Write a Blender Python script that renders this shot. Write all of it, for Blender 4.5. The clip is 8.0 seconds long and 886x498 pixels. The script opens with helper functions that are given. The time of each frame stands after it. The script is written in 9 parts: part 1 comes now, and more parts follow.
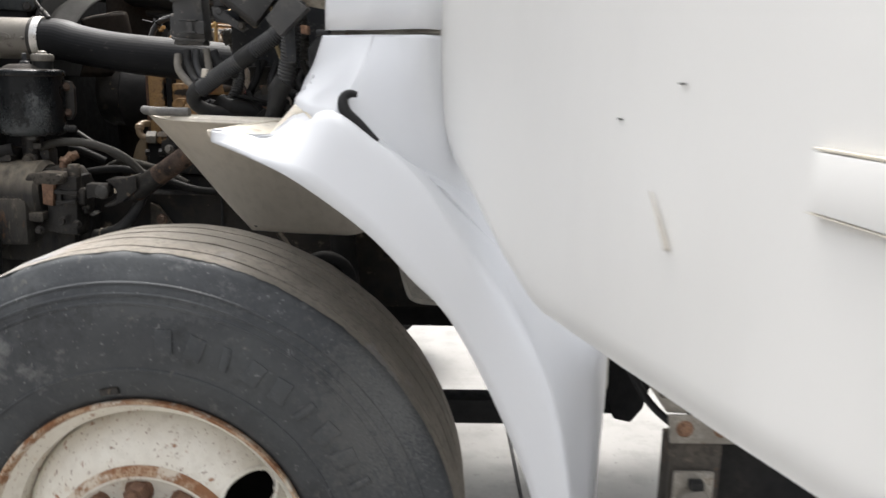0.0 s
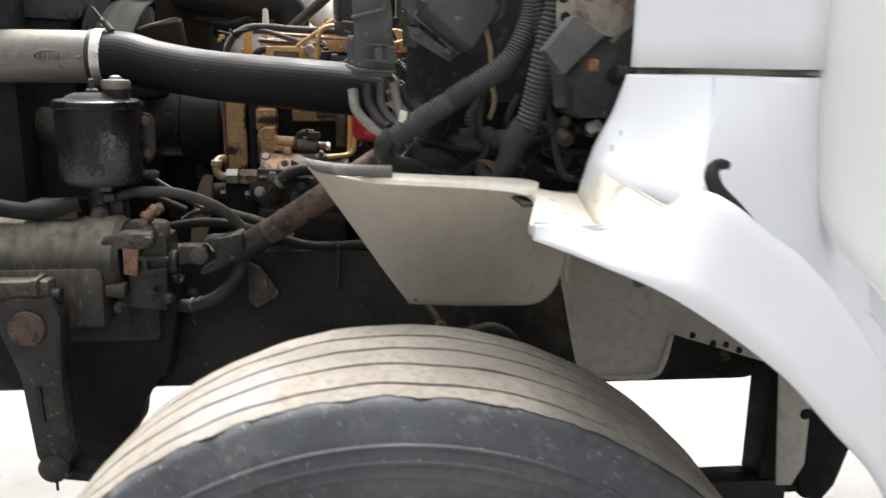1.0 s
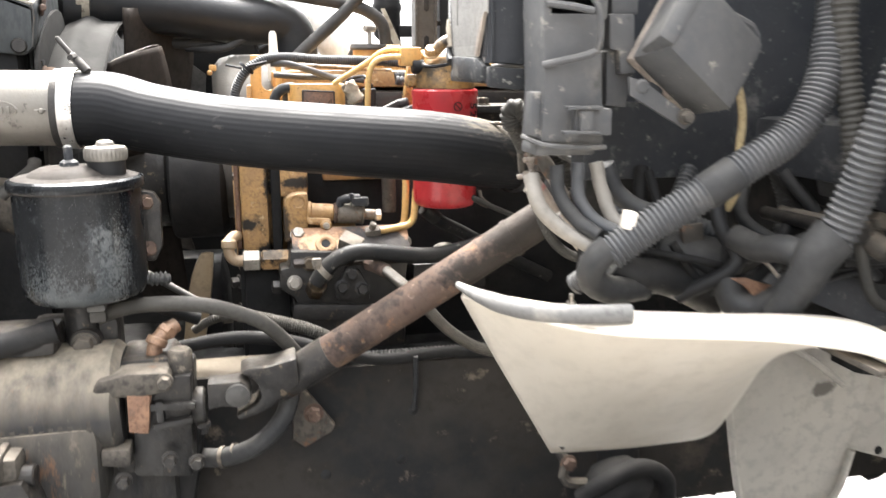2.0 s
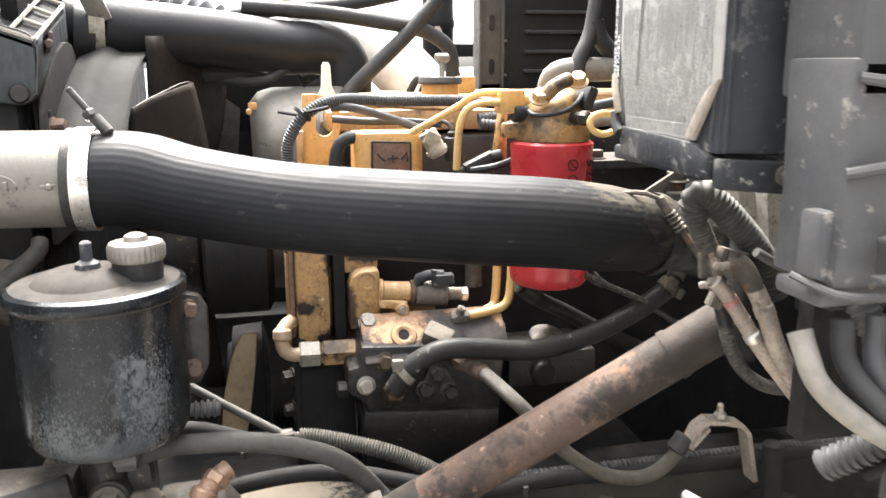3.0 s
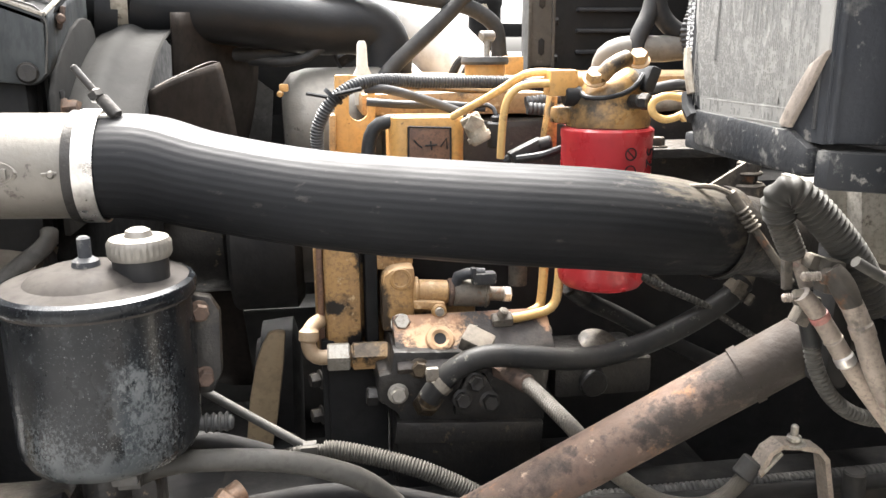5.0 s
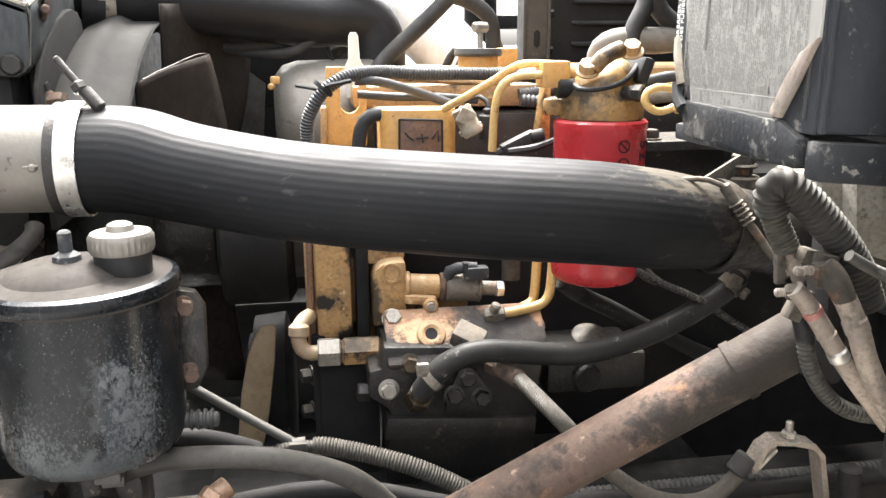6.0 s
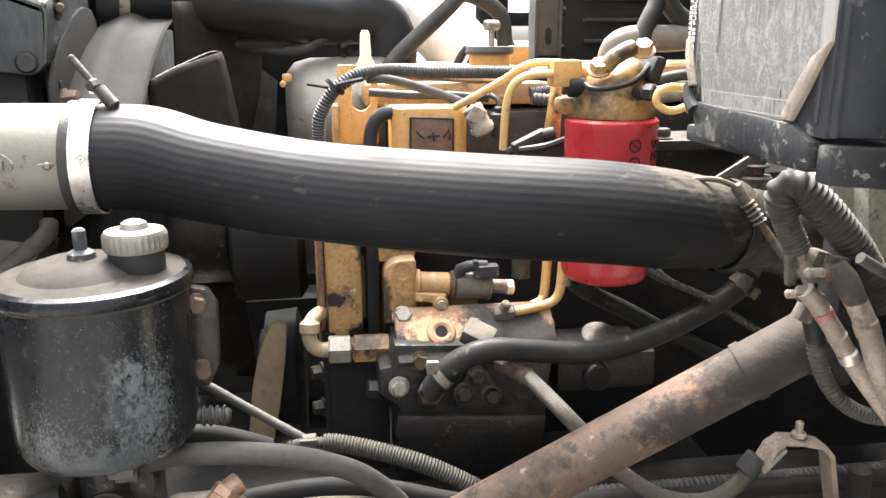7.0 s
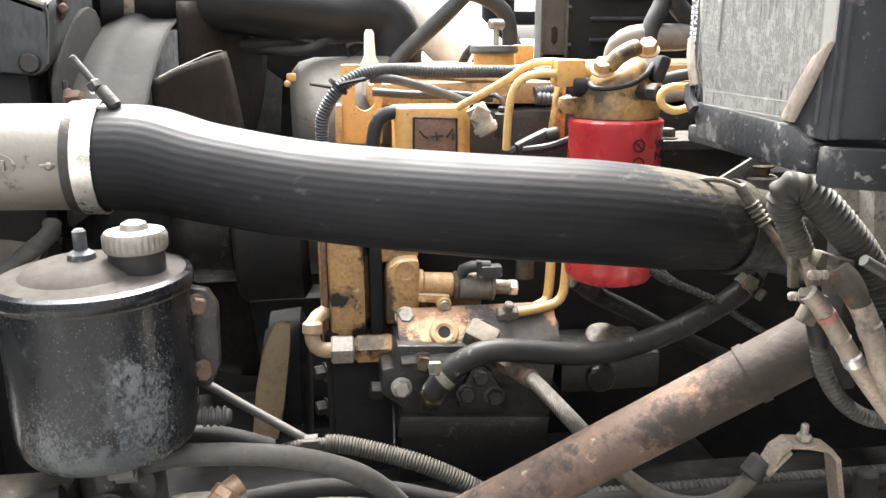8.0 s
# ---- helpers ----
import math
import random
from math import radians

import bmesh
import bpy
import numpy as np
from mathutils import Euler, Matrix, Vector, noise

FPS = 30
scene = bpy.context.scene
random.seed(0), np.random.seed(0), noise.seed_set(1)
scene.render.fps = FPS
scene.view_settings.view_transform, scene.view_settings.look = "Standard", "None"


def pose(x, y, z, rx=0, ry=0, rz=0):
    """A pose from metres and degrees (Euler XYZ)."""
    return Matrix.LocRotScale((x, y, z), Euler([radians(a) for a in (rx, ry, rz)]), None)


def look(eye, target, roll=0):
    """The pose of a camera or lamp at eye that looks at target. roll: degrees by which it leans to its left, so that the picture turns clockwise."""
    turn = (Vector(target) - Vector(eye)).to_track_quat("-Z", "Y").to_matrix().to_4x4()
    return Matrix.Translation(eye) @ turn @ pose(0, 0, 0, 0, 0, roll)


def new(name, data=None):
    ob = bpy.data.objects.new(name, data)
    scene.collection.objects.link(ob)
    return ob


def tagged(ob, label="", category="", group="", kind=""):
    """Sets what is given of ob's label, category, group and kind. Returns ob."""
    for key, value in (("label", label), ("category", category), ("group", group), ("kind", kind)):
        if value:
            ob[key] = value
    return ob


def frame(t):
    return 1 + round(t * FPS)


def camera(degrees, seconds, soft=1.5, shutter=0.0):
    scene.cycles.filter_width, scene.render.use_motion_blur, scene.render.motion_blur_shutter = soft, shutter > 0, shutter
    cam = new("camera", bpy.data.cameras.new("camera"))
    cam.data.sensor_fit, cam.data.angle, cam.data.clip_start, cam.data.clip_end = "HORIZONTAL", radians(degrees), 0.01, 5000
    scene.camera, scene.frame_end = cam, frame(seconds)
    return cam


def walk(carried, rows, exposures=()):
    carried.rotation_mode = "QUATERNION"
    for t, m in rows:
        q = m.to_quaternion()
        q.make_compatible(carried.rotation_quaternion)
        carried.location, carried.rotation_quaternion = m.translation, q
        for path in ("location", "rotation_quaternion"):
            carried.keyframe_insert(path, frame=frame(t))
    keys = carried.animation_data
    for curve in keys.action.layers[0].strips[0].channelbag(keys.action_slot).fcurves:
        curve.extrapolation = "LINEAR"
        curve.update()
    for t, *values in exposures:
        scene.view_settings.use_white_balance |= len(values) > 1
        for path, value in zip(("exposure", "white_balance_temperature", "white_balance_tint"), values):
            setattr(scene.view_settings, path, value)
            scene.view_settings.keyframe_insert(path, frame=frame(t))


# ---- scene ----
cam = camera(58.0, 8.0, shutter=0.3)
PATH = [
    (0, (0.0060, 0.0210, 1.3230), (0.0290, 1.9750, 0.8980), 1.1),
    (0.2, (-0.0950, 0.1130, 1.3330), (-0.0440, 2.0660, 0.9040), 0.9),
    (0.4, (-0.1970, 0.1980, 1.3390), (-0.0960, 2.1460, 0.8990), 0.8),
    (0.5, (-0.2560, 0.2480, 1.3340), (-0.1240, 2.1950, 0.8950), 1.0),
    (1, (-0.5050, 0.4430, 1.3930), (-0.2970, 2.3800, 0.9410), 0.8),
    (1.5, (-0.6680, 0.6830, 1.4120), (-0.3050, 2.6000, 0.9720), 0.6),
    (1.6, (-0.6960, 0.7380, 1.4160), (-0.2980, 2.6490, 0.9780), 0.4),
    (2, (-0.7620, 0.9430, 1.4530), (-0.3340, 2.8460, 1.0100), 0.0),
    (2.2, (-0.7780, 1.0170, 1.4650), (-0.3490, 2.9210, 1.0280), -0.1),
    (3.3, (-0.8420, 1.2960, 1.5240), (-0.4270, 3.1990, 1.0690), -0.4),
    (3.5, (-0.8380, 1.3080, 1.5210), (-0.4620, 3.2180, 1.0650), -0.4),
    (4, (-0.8160, 1.3340, 1.5170), (-0.5030, 3.2530, 1.0500), -0.3),
    (4.5, (-0.8120, 1.3390, 1.5120), (-0.5040, 3.2570, 1.0340), -0.2),
    (6, (-0.7950, 1.3530, 1.5050), (-0.4900, 3.2660, 1.0060), -0.3),
    (6.5, (-0.7930, 1.3530, 1.5060), (-0.4900, 3.2630, 0.9960), -0.3),
    (7, (-0.7960, 1.3510, 1.5090), (-0.5160, 3.2650, 0.9990), -0.2),
    (7.5, (-0.7930, 1.3510, 1.5110), (-0.5330, 3.2670, 1.0010), -0.2),
    (8, (-0.7880, 1.3540, 1.5100), (-0.5310, 3.2700, 0.9970), -0.3),
]
EXPOSURE = [(0.0, 1.58), (0.5, 1.95), (1.0, 1.85), (1.5, 2.42), (2.0, 3.5), (3.3, 3.26), (6.0, 3.26), (8.0, 3.32)]
walk(cam, [(t, look(eye, target, roll)) for t, eye, target, roll in PATH], EXPOSURE)


# ---- world, sun ----
SUN_EL, SUN_AZ = 62.0, 357.0
world = bpy.data.worlds.new("sky")
scene.world = world
world.use_nodes = True
wn, wl = world.node_tree.nodes, world.node_tree.links
sky = wn.new("ShaderNodeTexSky")
sky.sky_type = "NISHITA"
sky.sun_disc = False
sky.sun_elevation, sky.sun_rotation = radians(SUN_EL), radians(SUN_AZ)
sky.air_density, sky.dust_density, sky.ozone_density = 1.0, 6.0, 0.5
grey = wn.new("ShaderNodeHueSaturation")
grey.inputs["Saturation"].default_value = 0.22
wl.new(sky.outputs[0], grey.inputs["Color"])
wl.new(grey.outputs[0], wn["Background"].inputs["Color"])
wn["Background"].inputs["Strength"].default_value = 0.15

sun_data = bpy.data.lights.new("sun", "SUN")
sun_data.energy, sun_data.angle, sun_data.color = 1.5, radians(18), (1.0, 0.97, 0.93)
sun = new("sun", sun_data)
sun.matrix_world = look((0, 0, 8), (Vector((0, 0, 8)) - Vector((math.sin(radians(SUN_AZ)) * math.cos(radians(SUN_EL)), math.cos(radians(SUN_AZ)) * math.cos(radians(SUN_EL)), math.sin(radians(SUN_EL))))))


# ---- materials ----
def mat(name, c1, c2=None, rough=0.6, metal=0.0, scale=12.0, spot=None, dust=None, bump=0.15, bscale=160.0, stretch=(1, 1, 1), rvar=0.12, wave=None, fine=0.8, spec=0.5, patch=()):
    """Base colour varied at two scales; spot: (colour, share 0-1, scale, soft); dust: (colour, amount) on what faces
    up;
    wave: (scale, height) fine threads across the surface; patch: stains, scuffs and painted shade (colour, centre,
    radii, raggedness, grain)."""
    m = bpy.data.materials.new(name)
    m.use_nodes = True
    n, l = m.node_tree.nodes, m.node_tree.links
    bsdf = n["Principled BSDF"]
    geo = n.new("ShaderNodeNewGeometry")
    mp = n.new("ShaderNodeMapping")
    mp.inputs["Scale"].default_value = stretch
    l.new(geo.outputs["Position"], mp.inputs["Vector"])

    def tex(sc, detail=6.0, rg=0.6):
        t = n.new("ShaderNodeTexNoise")
        t.inputs["Scale"].default_value, t.inputs["Detail"].default_value, t.inputs["Roughness"].default_value = sc, detail, rg
        l.new(mp.outputs[0], t.inputs["Vector"])
        return t.outputs["Fac"]

    def ramp(src, a, b):
        r = n.new("ShaderNodeMapRange")
        r.inputs["From Min"].default_value, r.inputs["From Max"].default_value = a, b
        l.new(src, r.inputs["Value"])
        return r.outputs[0]

    def mix(fac, a, b):
        x = n.new("ShaderNodeMix")
        x.data_type = "RGBA"
        l.new(fac, x.inputs["Factor"])
        for sock, v in ((x.inputs["A"], a), (x.inputs["B"], b)):
            if isinstance(v, tuple):
                sock.default_value = (*v, 1)
            else:
                l.new(v, sock)
        return x.outputs["Result"]

    c2 = c2 or tuple(v * 0.7 for v in c1)
    big = tex(scale)
    grain = tex(scale * 9)
    col = mix(ramp(big, 0.42, 0.58), c1, c2)
    col = mix(ramp(grain, 0.48, 0.64), col, tuple(v * fine for v in c2))
    for sc, share, ss, soft in ([spot] if isinstance(spot, tuple) else spot or []):
        col = mix(ramp(tex(ss, 8.0, 0.7), 0.615 - 0.29 * share, 0.615 - 0.29 * share + soft * 0.11), col, sc)
    for pc, centre, radii, ragged, *grit in patch:
        off = n.new("ShaderNodeVectorMath")
        off.operation = "SUBTRACT"
        off.inputs[1].default_value = centre
        l.new(geo.outputs["Position"], off.inputs[0])
        div = n.new("ShaderNodeVectorMath")
        div.operation = "DIVIDE"
        div.inputs[1].default_value = radii
        l.new(off.outputs[0], div.inputs[0])
        ln = n.new("ShaderNodeVectorMath")
        ln.operation = "LENGTH"
        l.new(div.outputs[0], ln.inputs[0])
        rag = n.new("ShaderNodeMath")
        rag.operation = "MULTIPLY_ADD"
        rag.inputs[1].default_value = ragged
        l.new(tex(grit[0] if grit else 95, 8.0, 0.7), rag.inputs[0])
        l.new(ln.outputs["Value"], rag.inputs[2])
        col = mix(ramp(rag.outputs[0], 1.0 + ragged * 0.5, 0.75 + ragged * 0.44), col, pc)
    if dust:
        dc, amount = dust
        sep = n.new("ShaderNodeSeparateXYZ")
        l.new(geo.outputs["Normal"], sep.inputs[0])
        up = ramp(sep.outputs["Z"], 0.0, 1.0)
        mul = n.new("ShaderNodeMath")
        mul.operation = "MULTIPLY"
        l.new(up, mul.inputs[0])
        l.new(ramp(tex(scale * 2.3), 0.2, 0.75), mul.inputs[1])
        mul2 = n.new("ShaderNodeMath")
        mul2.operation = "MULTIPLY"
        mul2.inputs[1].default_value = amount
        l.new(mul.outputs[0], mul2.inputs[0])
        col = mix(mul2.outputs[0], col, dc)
    l.new(col, bsdf.inputs["Base Color"])
    bsdf.inputs["Specular IOR Level"].default_value = spec
    bsdf.inputs["Metallic"].default_value = metal
    rr = n.new("ShaderNodeMapRange")
    rr.inputs["From Min"].default_value, rr.inputs["From Max"].default_value = 0.36, 0.64
    rr.inputs["To Min"].default_value, rr.inputs["To Max"].default_value = max(0.05, rough - rvar), min(1.0, rough + rvar)
    l.new(tex(scale * 3), rr.inputs["Value"])
    l.new(rr.outputs[0], bsdf.inputs["Roughness"])
    if bump:
        b = n.new("ShaderNodeBump")
        b.inputs["Strength"].default_value, b.inputs["Distance"].default_value = bump, 0.002
        l.new(tex(bscale, 4.0), b.inputs["Height"])
        last = b
        if wave:
            w = n.new("ShaderNodeTexWave")
            w.inputs["Scale"].default_value, w.inputs["Distortion"].default_value = wave[0], 1.5
            l.new(mp.outputs[0], w.inputs["Vector"])
            l.new(mix(ramp(w.outputs["Fac"], 0.05, 0.5), tuple(v * 0.3 for v in c2), col), bsdf.inputs["Base Color"])
            b2 = n.new("ShaderNodeBump")
            b2.inputs["Strength"].default_value, b2.inputs["Distance"].default_value = wave[1], 0.001
            l.new(w.outputs["Fac"], b2.inputs["Height"])
            l.new(b.outputs[0], b2.inputs["Normal"])
            last = b2
        l.new(last.outputs[0], bsdf.inputs["Normal"])
    return m


DUST = (0.30, 0.26, 0.21)
M = dict(
    white=mat("white_paint", (0.745, 0.758, 0.78), (0.745, 0.758, 0.78), 0.28, scale=2, bump=0, bscale=30, rvar=0.0, fine=1.0),
    door_white=mat("door_paint", (0.835, 0.83, 0.81), (0.815, 0.81, 0.788), 0.36, scale=0.9, bump=0.012, bscale=18, rvar=0.0, stretch=(1, 1, 0.35), fine=0.985),
    dirty_white=mat("dirty_white", (0.66, 0.60, 0.49), (0.74, 0.70, 0.62), 0.6, scale=9, bump=0.15, spot=((0.42, 0.33, 0.22), 0.22, 18, 1.6), stretch=(1, 1, 2)),
    liner=mat("liner_plastic", fine=0.94, c1=(0.69, 0.635, 0.545), c2=(0.645, 0.59, 0.50), rough=0.5, scale=4, bump=0.05, spot=[((0.56, 0.52, 0.44), 0.10, 6, 1.2), ((0.46, 0.41, 0.33), 0.06, 2.5, 2.5)], stretch=(1.6, 1, 0.5)),
    liner_grey=mat("liner_grey", (0.52, 0.49, 0.43), (0.46, 0.435, 0.385), 0.65, fine=0.9, scale=6, bump=0.08, spot=[((0.33, 0.30, 0.26), 0.10, 4, 2.2), ((0.25, 0.225, 0.19), 0.10, 9, 2.0)], patch=[((0.16, 0.145, 0.125), (0.0535, 1.9200, 0.9756), (0.024, 0.05, 0.015), 1.2)]),
    tread=mat("tread_rubber", (0.25, 0.223, 0.188), (0.20, 0.18, 0.152), 0.85, scale=9, bump=0.3, bscale=90, fine=0.9, spot=[((0.14, 0.125, 0.105), 0.14, 24, 1.4), ((0.27, 0.275, 0.30), 0.12, 4, 1.4)]),
    groove=mat("groove_rubber", (0.05, 0.043, 0.036), (0.03, 0.027, 0.024), 0.9, bump=0.3, spec=0.1),
    sidewall=mat("sidewall_rubber", (0.056, 0.060, 0.065), (0.074, 0.079, 0.083), 0.6, scale=7, bump=0.35, bscale=120, fine=0.88, spec=0.3, spot=[((0.115, 0.12, 0.124), 0.26, 6, 2.0), ((0.026, 0.027, 0.029), 0.24, 9, 1.8), ((0.22, 0.225, 0.225), 0.010, 120, 0.6), ((0.19, 0.193, 0.192), 0.10, 11, 1.3), ((0.16, 0.155, 0.14), 0.05, 34, 1.0)], patch=[((0.088, 0.090, 0.090), (-0.10, 1.2, 0.80), (0.09, 0.1, 0.16), 4.6), ((0.082, 0.086, 0.089), (-0.40, 1.2, 0.965), (0.13, 0.1, 0.02), 4.0), ((0.125, 0.127, 0.126), (-0.04, 1.25, 0.82), (0.07, 0.2, 0.12), 9.0, 300)]),
    rim=mat("rim_paint", (0.82, 0.79, 0.71), (0.76, 0.72, 0.63), 0.5, scale=6, bump=0.1, fine=0.95, spot=[((0.52, 0.38, 0.24), 0.08, 12, 1.4), ((0.30, 0.13, 0.05), 0.04, 40, 0.6), ((0.18, 0.08, 0.03), 0.03, 120, 0.4)]),
    rim_rust=mat("rusty_rim_edge", (0.50, 0.36, 0.24), (0.26, 0.12, 0.055), 0.8, scale=30, bump=0.4, spot=((0.62, 0.55, 0.45), 0.34, 26, 0.8)),
    # pale dust on the hose top also carries its soft highlight as colour
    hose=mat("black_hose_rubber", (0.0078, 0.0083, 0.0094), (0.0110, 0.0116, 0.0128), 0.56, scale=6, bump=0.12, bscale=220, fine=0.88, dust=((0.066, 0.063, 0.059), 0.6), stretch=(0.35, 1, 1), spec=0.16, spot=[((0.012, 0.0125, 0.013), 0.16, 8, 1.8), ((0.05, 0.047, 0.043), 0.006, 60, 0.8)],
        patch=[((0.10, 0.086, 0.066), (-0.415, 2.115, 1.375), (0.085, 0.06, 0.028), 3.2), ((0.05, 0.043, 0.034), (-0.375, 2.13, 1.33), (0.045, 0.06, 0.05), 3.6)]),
    pump_iron=mat("oily_black_casting", (0.0125, 0.0125, 0.0128), (0.020, 0.0185, 0.0170), 0.42, metal=0.1, scale=18, bump=0.7, bscale=120, spec=0.4, spot=[((0.036, 0.031, 0.026), 0.18, 24, 1.2), ((0.085, 0.062, 0.042), 0.012, 55, 0.6)], dust=((0.045, 0.038, 0.030), 0.35)),
    loom_dusty=mat("dusty_split_loom", (0.066, 0.061, 0.053), (0.050, 0.047, 0.041), 0.65, scale=16, bump=0.15, spec=0.2, spot=((0.034, 0.032, 0.029), 0.14, 22, 1.2), dust=((0.135, 0.12, 0.10), 0.5)),
    copper=mat("copper_brown", (0.26, 0.155, 0.095), (0.18, 0.105, 0.068), 0.5, metal=0.3, scale=30, bump=0.25, spot=((0.07, 0.05, 0.036), 0.18, 30, 1.0), dust=((0.33, 0.26, 0.18), 0.4)),
    fan_edge=mat("worn_blade_edge", (0.07, 0.050, 0.033), (0.055, 0.040, 0.028), 0.6, scale=20, bump=0.1),
    rubber=mat("dusty_rubber", (0.021, 0.022, 0.0235), (0.034, 0.034, 0.034), 0.6, scale=18, bump=0.2, dust=((0.16, 0.15, 0.132), 0.45), spec=0.22),
    dark_rubber=mat("dark_rubber", (0.013, 0.0138, 0.0148), (0.022, 0.0215, 0.021), 0.5, scale=14, bump=0.15, dust=((0.085, 0.078, 0.066), 0.3), spec=0.2, spot=[((0.06, 0.055, 0.048), 0.05, 16, 1.2), ((0.16, 0.15, 0.13), 0.006, 60, 0.6)]),
    loom=mat("loom_plastic", (0.043, 0.045, 0.048), (0.060, 0.061, 0.063), 0.55, scale=14, bump=0.15, dust=((0.23, 0.222, 0.205), 0.6), spot=((0.085, 0.083, 0.080), 0.15, 16, 1.2), spec=0.25),
    oily_iron=mat("oily_brass", (0.085, 0.062, 0.036), (0.05, 0.037, 0.024), 0.4, metal=0.4, scale=40, bump=0.3, spot=((0.015, 0.013, 0.012), 0.35, 30, 1.0)),
    strip_rubber=mat("grey_strip_rubber", (0.175, 0.17, 0.16), (0.14, 0.136, 0.13), 0.65, scale=16, bump=0.12, spec=0.2, spot=((0.26, 0.245, 0.22), 0.12, 20, 1.2)),
    scuffed=mat("scuffed_black_plastic", (0.020, 0.022, 0.025), (0.030, 0.031, 0.033), 0.5, scale=9, bump=0.2, bscale=260, spec=0.22, fine=0.9, dust=((0.15, 0.14, 0.12), 0.4), spot=[((0.085, 0.084, 0.080), 0.30, 17, 1.4), ((0.15, 0.146, 0.135), 0.20, 34, 0.9), ((0.22, 0.21, 0.19), 0.08, 110, 0.6), ((0.012, 0.012, 0.013), 0.10, 26, 0.8)]),
    rad_metal=mat("grey_green_metal", (0.044, 0.048, 0.049), (0.033, 0.037, 0.039), 0.55, metal=0.1, scale=14, stretch=(1, 1, 0.3), bump=0.2, fine=0.88, spec=0.25, dust=((0.09, 0.085, 0.075), 0.3), spot=[((0.024, 0.025, 0.025), 0.18, 8, 1.4), ((0.085, 0.082, 0.075), 0.08, 16, 1.4)]),
    gear_iron=mat("steering_gear_iron", (0.034, 0.034, 0.035), (0.050, 0.047, 0.042), 0.7, metal=0.1, scale=14, bump=0.5, bscale=110, spec=0.25, stretch=(1, 1, 0.35), dust=((0.40, 0.34, 0.255), 1.0), spot=[((0.016, 0.016, 0.017), 0.22, 12, 1.2), ((0.135, 0.115, 0.088), 0.16, 30, 0.9), ((0.13, 0.07, 0.04), 0.03, 26, 0.8)]),
    grey_iron=mat("grey_cast_iron", (0.21, 0.185, 0.15), (0.15, 0.132, 0.11), 0.6, metal=0.2, scale=25, bump=0.35, spot=[((0.05, 0.044, 0.038), 0.16, 22, 1.0), ((0.17, 0.09, 0.05), 0.05, 40, 0.8)]),
    loom_dark=mat("grimy_loom", (0.040, 0.039, 0.036), (0.058, 0.055, 0.049), 0.6, scale=16, bump=0.15, dust=((0.11, 0.098, 0.08), 0.35), spec=0.2, spot=((0.075, 0.067, 0.055), 0.14, 22, 1.2)),
    oily_yellow=mat("oily_yellow_paint", (0.36, 0.205, 0.068), (0.25, 0.145, 0.055), 0.38, scale=20, bump=0.2, spot=[((0.060, 0.040, 0.020), 0.34, 16, 1.6), ((0.016, 0.012, 0.009), 0.36, 22, 1.0), ((0.52, 0.36, 0.17), 0.08, 26, 1.0)], dust=((0.44, 0.32, 0.18), 0.45), patch=[((0.012, 0.010, 0.008), (-0.430, 2.215, 1.478), (0.022, 0.05, 0.020), 1.6), ((0.014, 0.011, 0.009), (-0.440, 2.205, 1.447), (0.036, 0.05, 0.007), 2.0), ((0.03, 0.022, 0.013), (-0.50, 2.22, 1.452), (0.02, 0.05, 0.008), 2.2)]),
    smooth_rubber=mat("smooth_black_rubber", (0.0105, 0.0112, 0.0125), (0.015, 0.0155, 0.0165), 0.5, scale=7, bump=0.12, bscale=220, fine=0.9, spec=0.25, dust=((0.10, 0.096, 0.09), 0.5), stretch=(0.4, 1, 1), spot=((0.022, 0.022, 0.0225), 0.14, 9, 1.8)),
    braid=mat("braided_hose", (0.115, 0.10, 0.08), (0.088, 0.077, 0.062), 0.6, scale=18, bump=0.4, bscale=480, wave=(240, 0.6), fine=0.9),
    plastic=mat("black_plastic", (0.028, 0.031, 0.036), (0.040, 0.042, 0.046), 0.5, scale=7, bump=0.18, bscale=300, dust=((0.20, 0.185, 0.16), 0.4), spec=0.2, fine=0.9, spot=[((0.078, 0.079, 0.080), 0.34, 6, 1.8), ((0.13, 0.127, 0.12), 0.11, 26, 1.0), ((0.17, 0.16, 0.145), 0.012, 90, 0.6)]),
    grey_plastic=mat("grey_plastic", (0.060, 0.061, 0.063), (0.080, 0.079, 0.078), 0.6, scale=9, bump=0.15, bscale=260, dust=((0.24, 0.225, 0.20), 0.6), spec=0.22, fine=0.9, spot=[((0.125, 0.116, 0.102), 0.18, 10, 1.4), ((0.034, 0.033, 0.032), 0.10, 14, 1.4), ((0.24, 0.22, 0.19), 0.03, 50, 0.8)]),
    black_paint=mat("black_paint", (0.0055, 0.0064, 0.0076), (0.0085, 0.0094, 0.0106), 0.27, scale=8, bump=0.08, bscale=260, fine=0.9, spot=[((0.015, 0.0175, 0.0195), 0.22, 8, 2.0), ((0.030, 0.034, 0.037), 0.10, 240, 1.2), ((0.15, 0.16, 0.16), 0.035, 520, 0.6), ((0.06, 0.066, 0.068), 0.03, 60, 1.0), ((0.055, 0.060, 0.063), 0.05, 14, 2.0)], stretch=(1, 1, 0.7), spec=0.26,
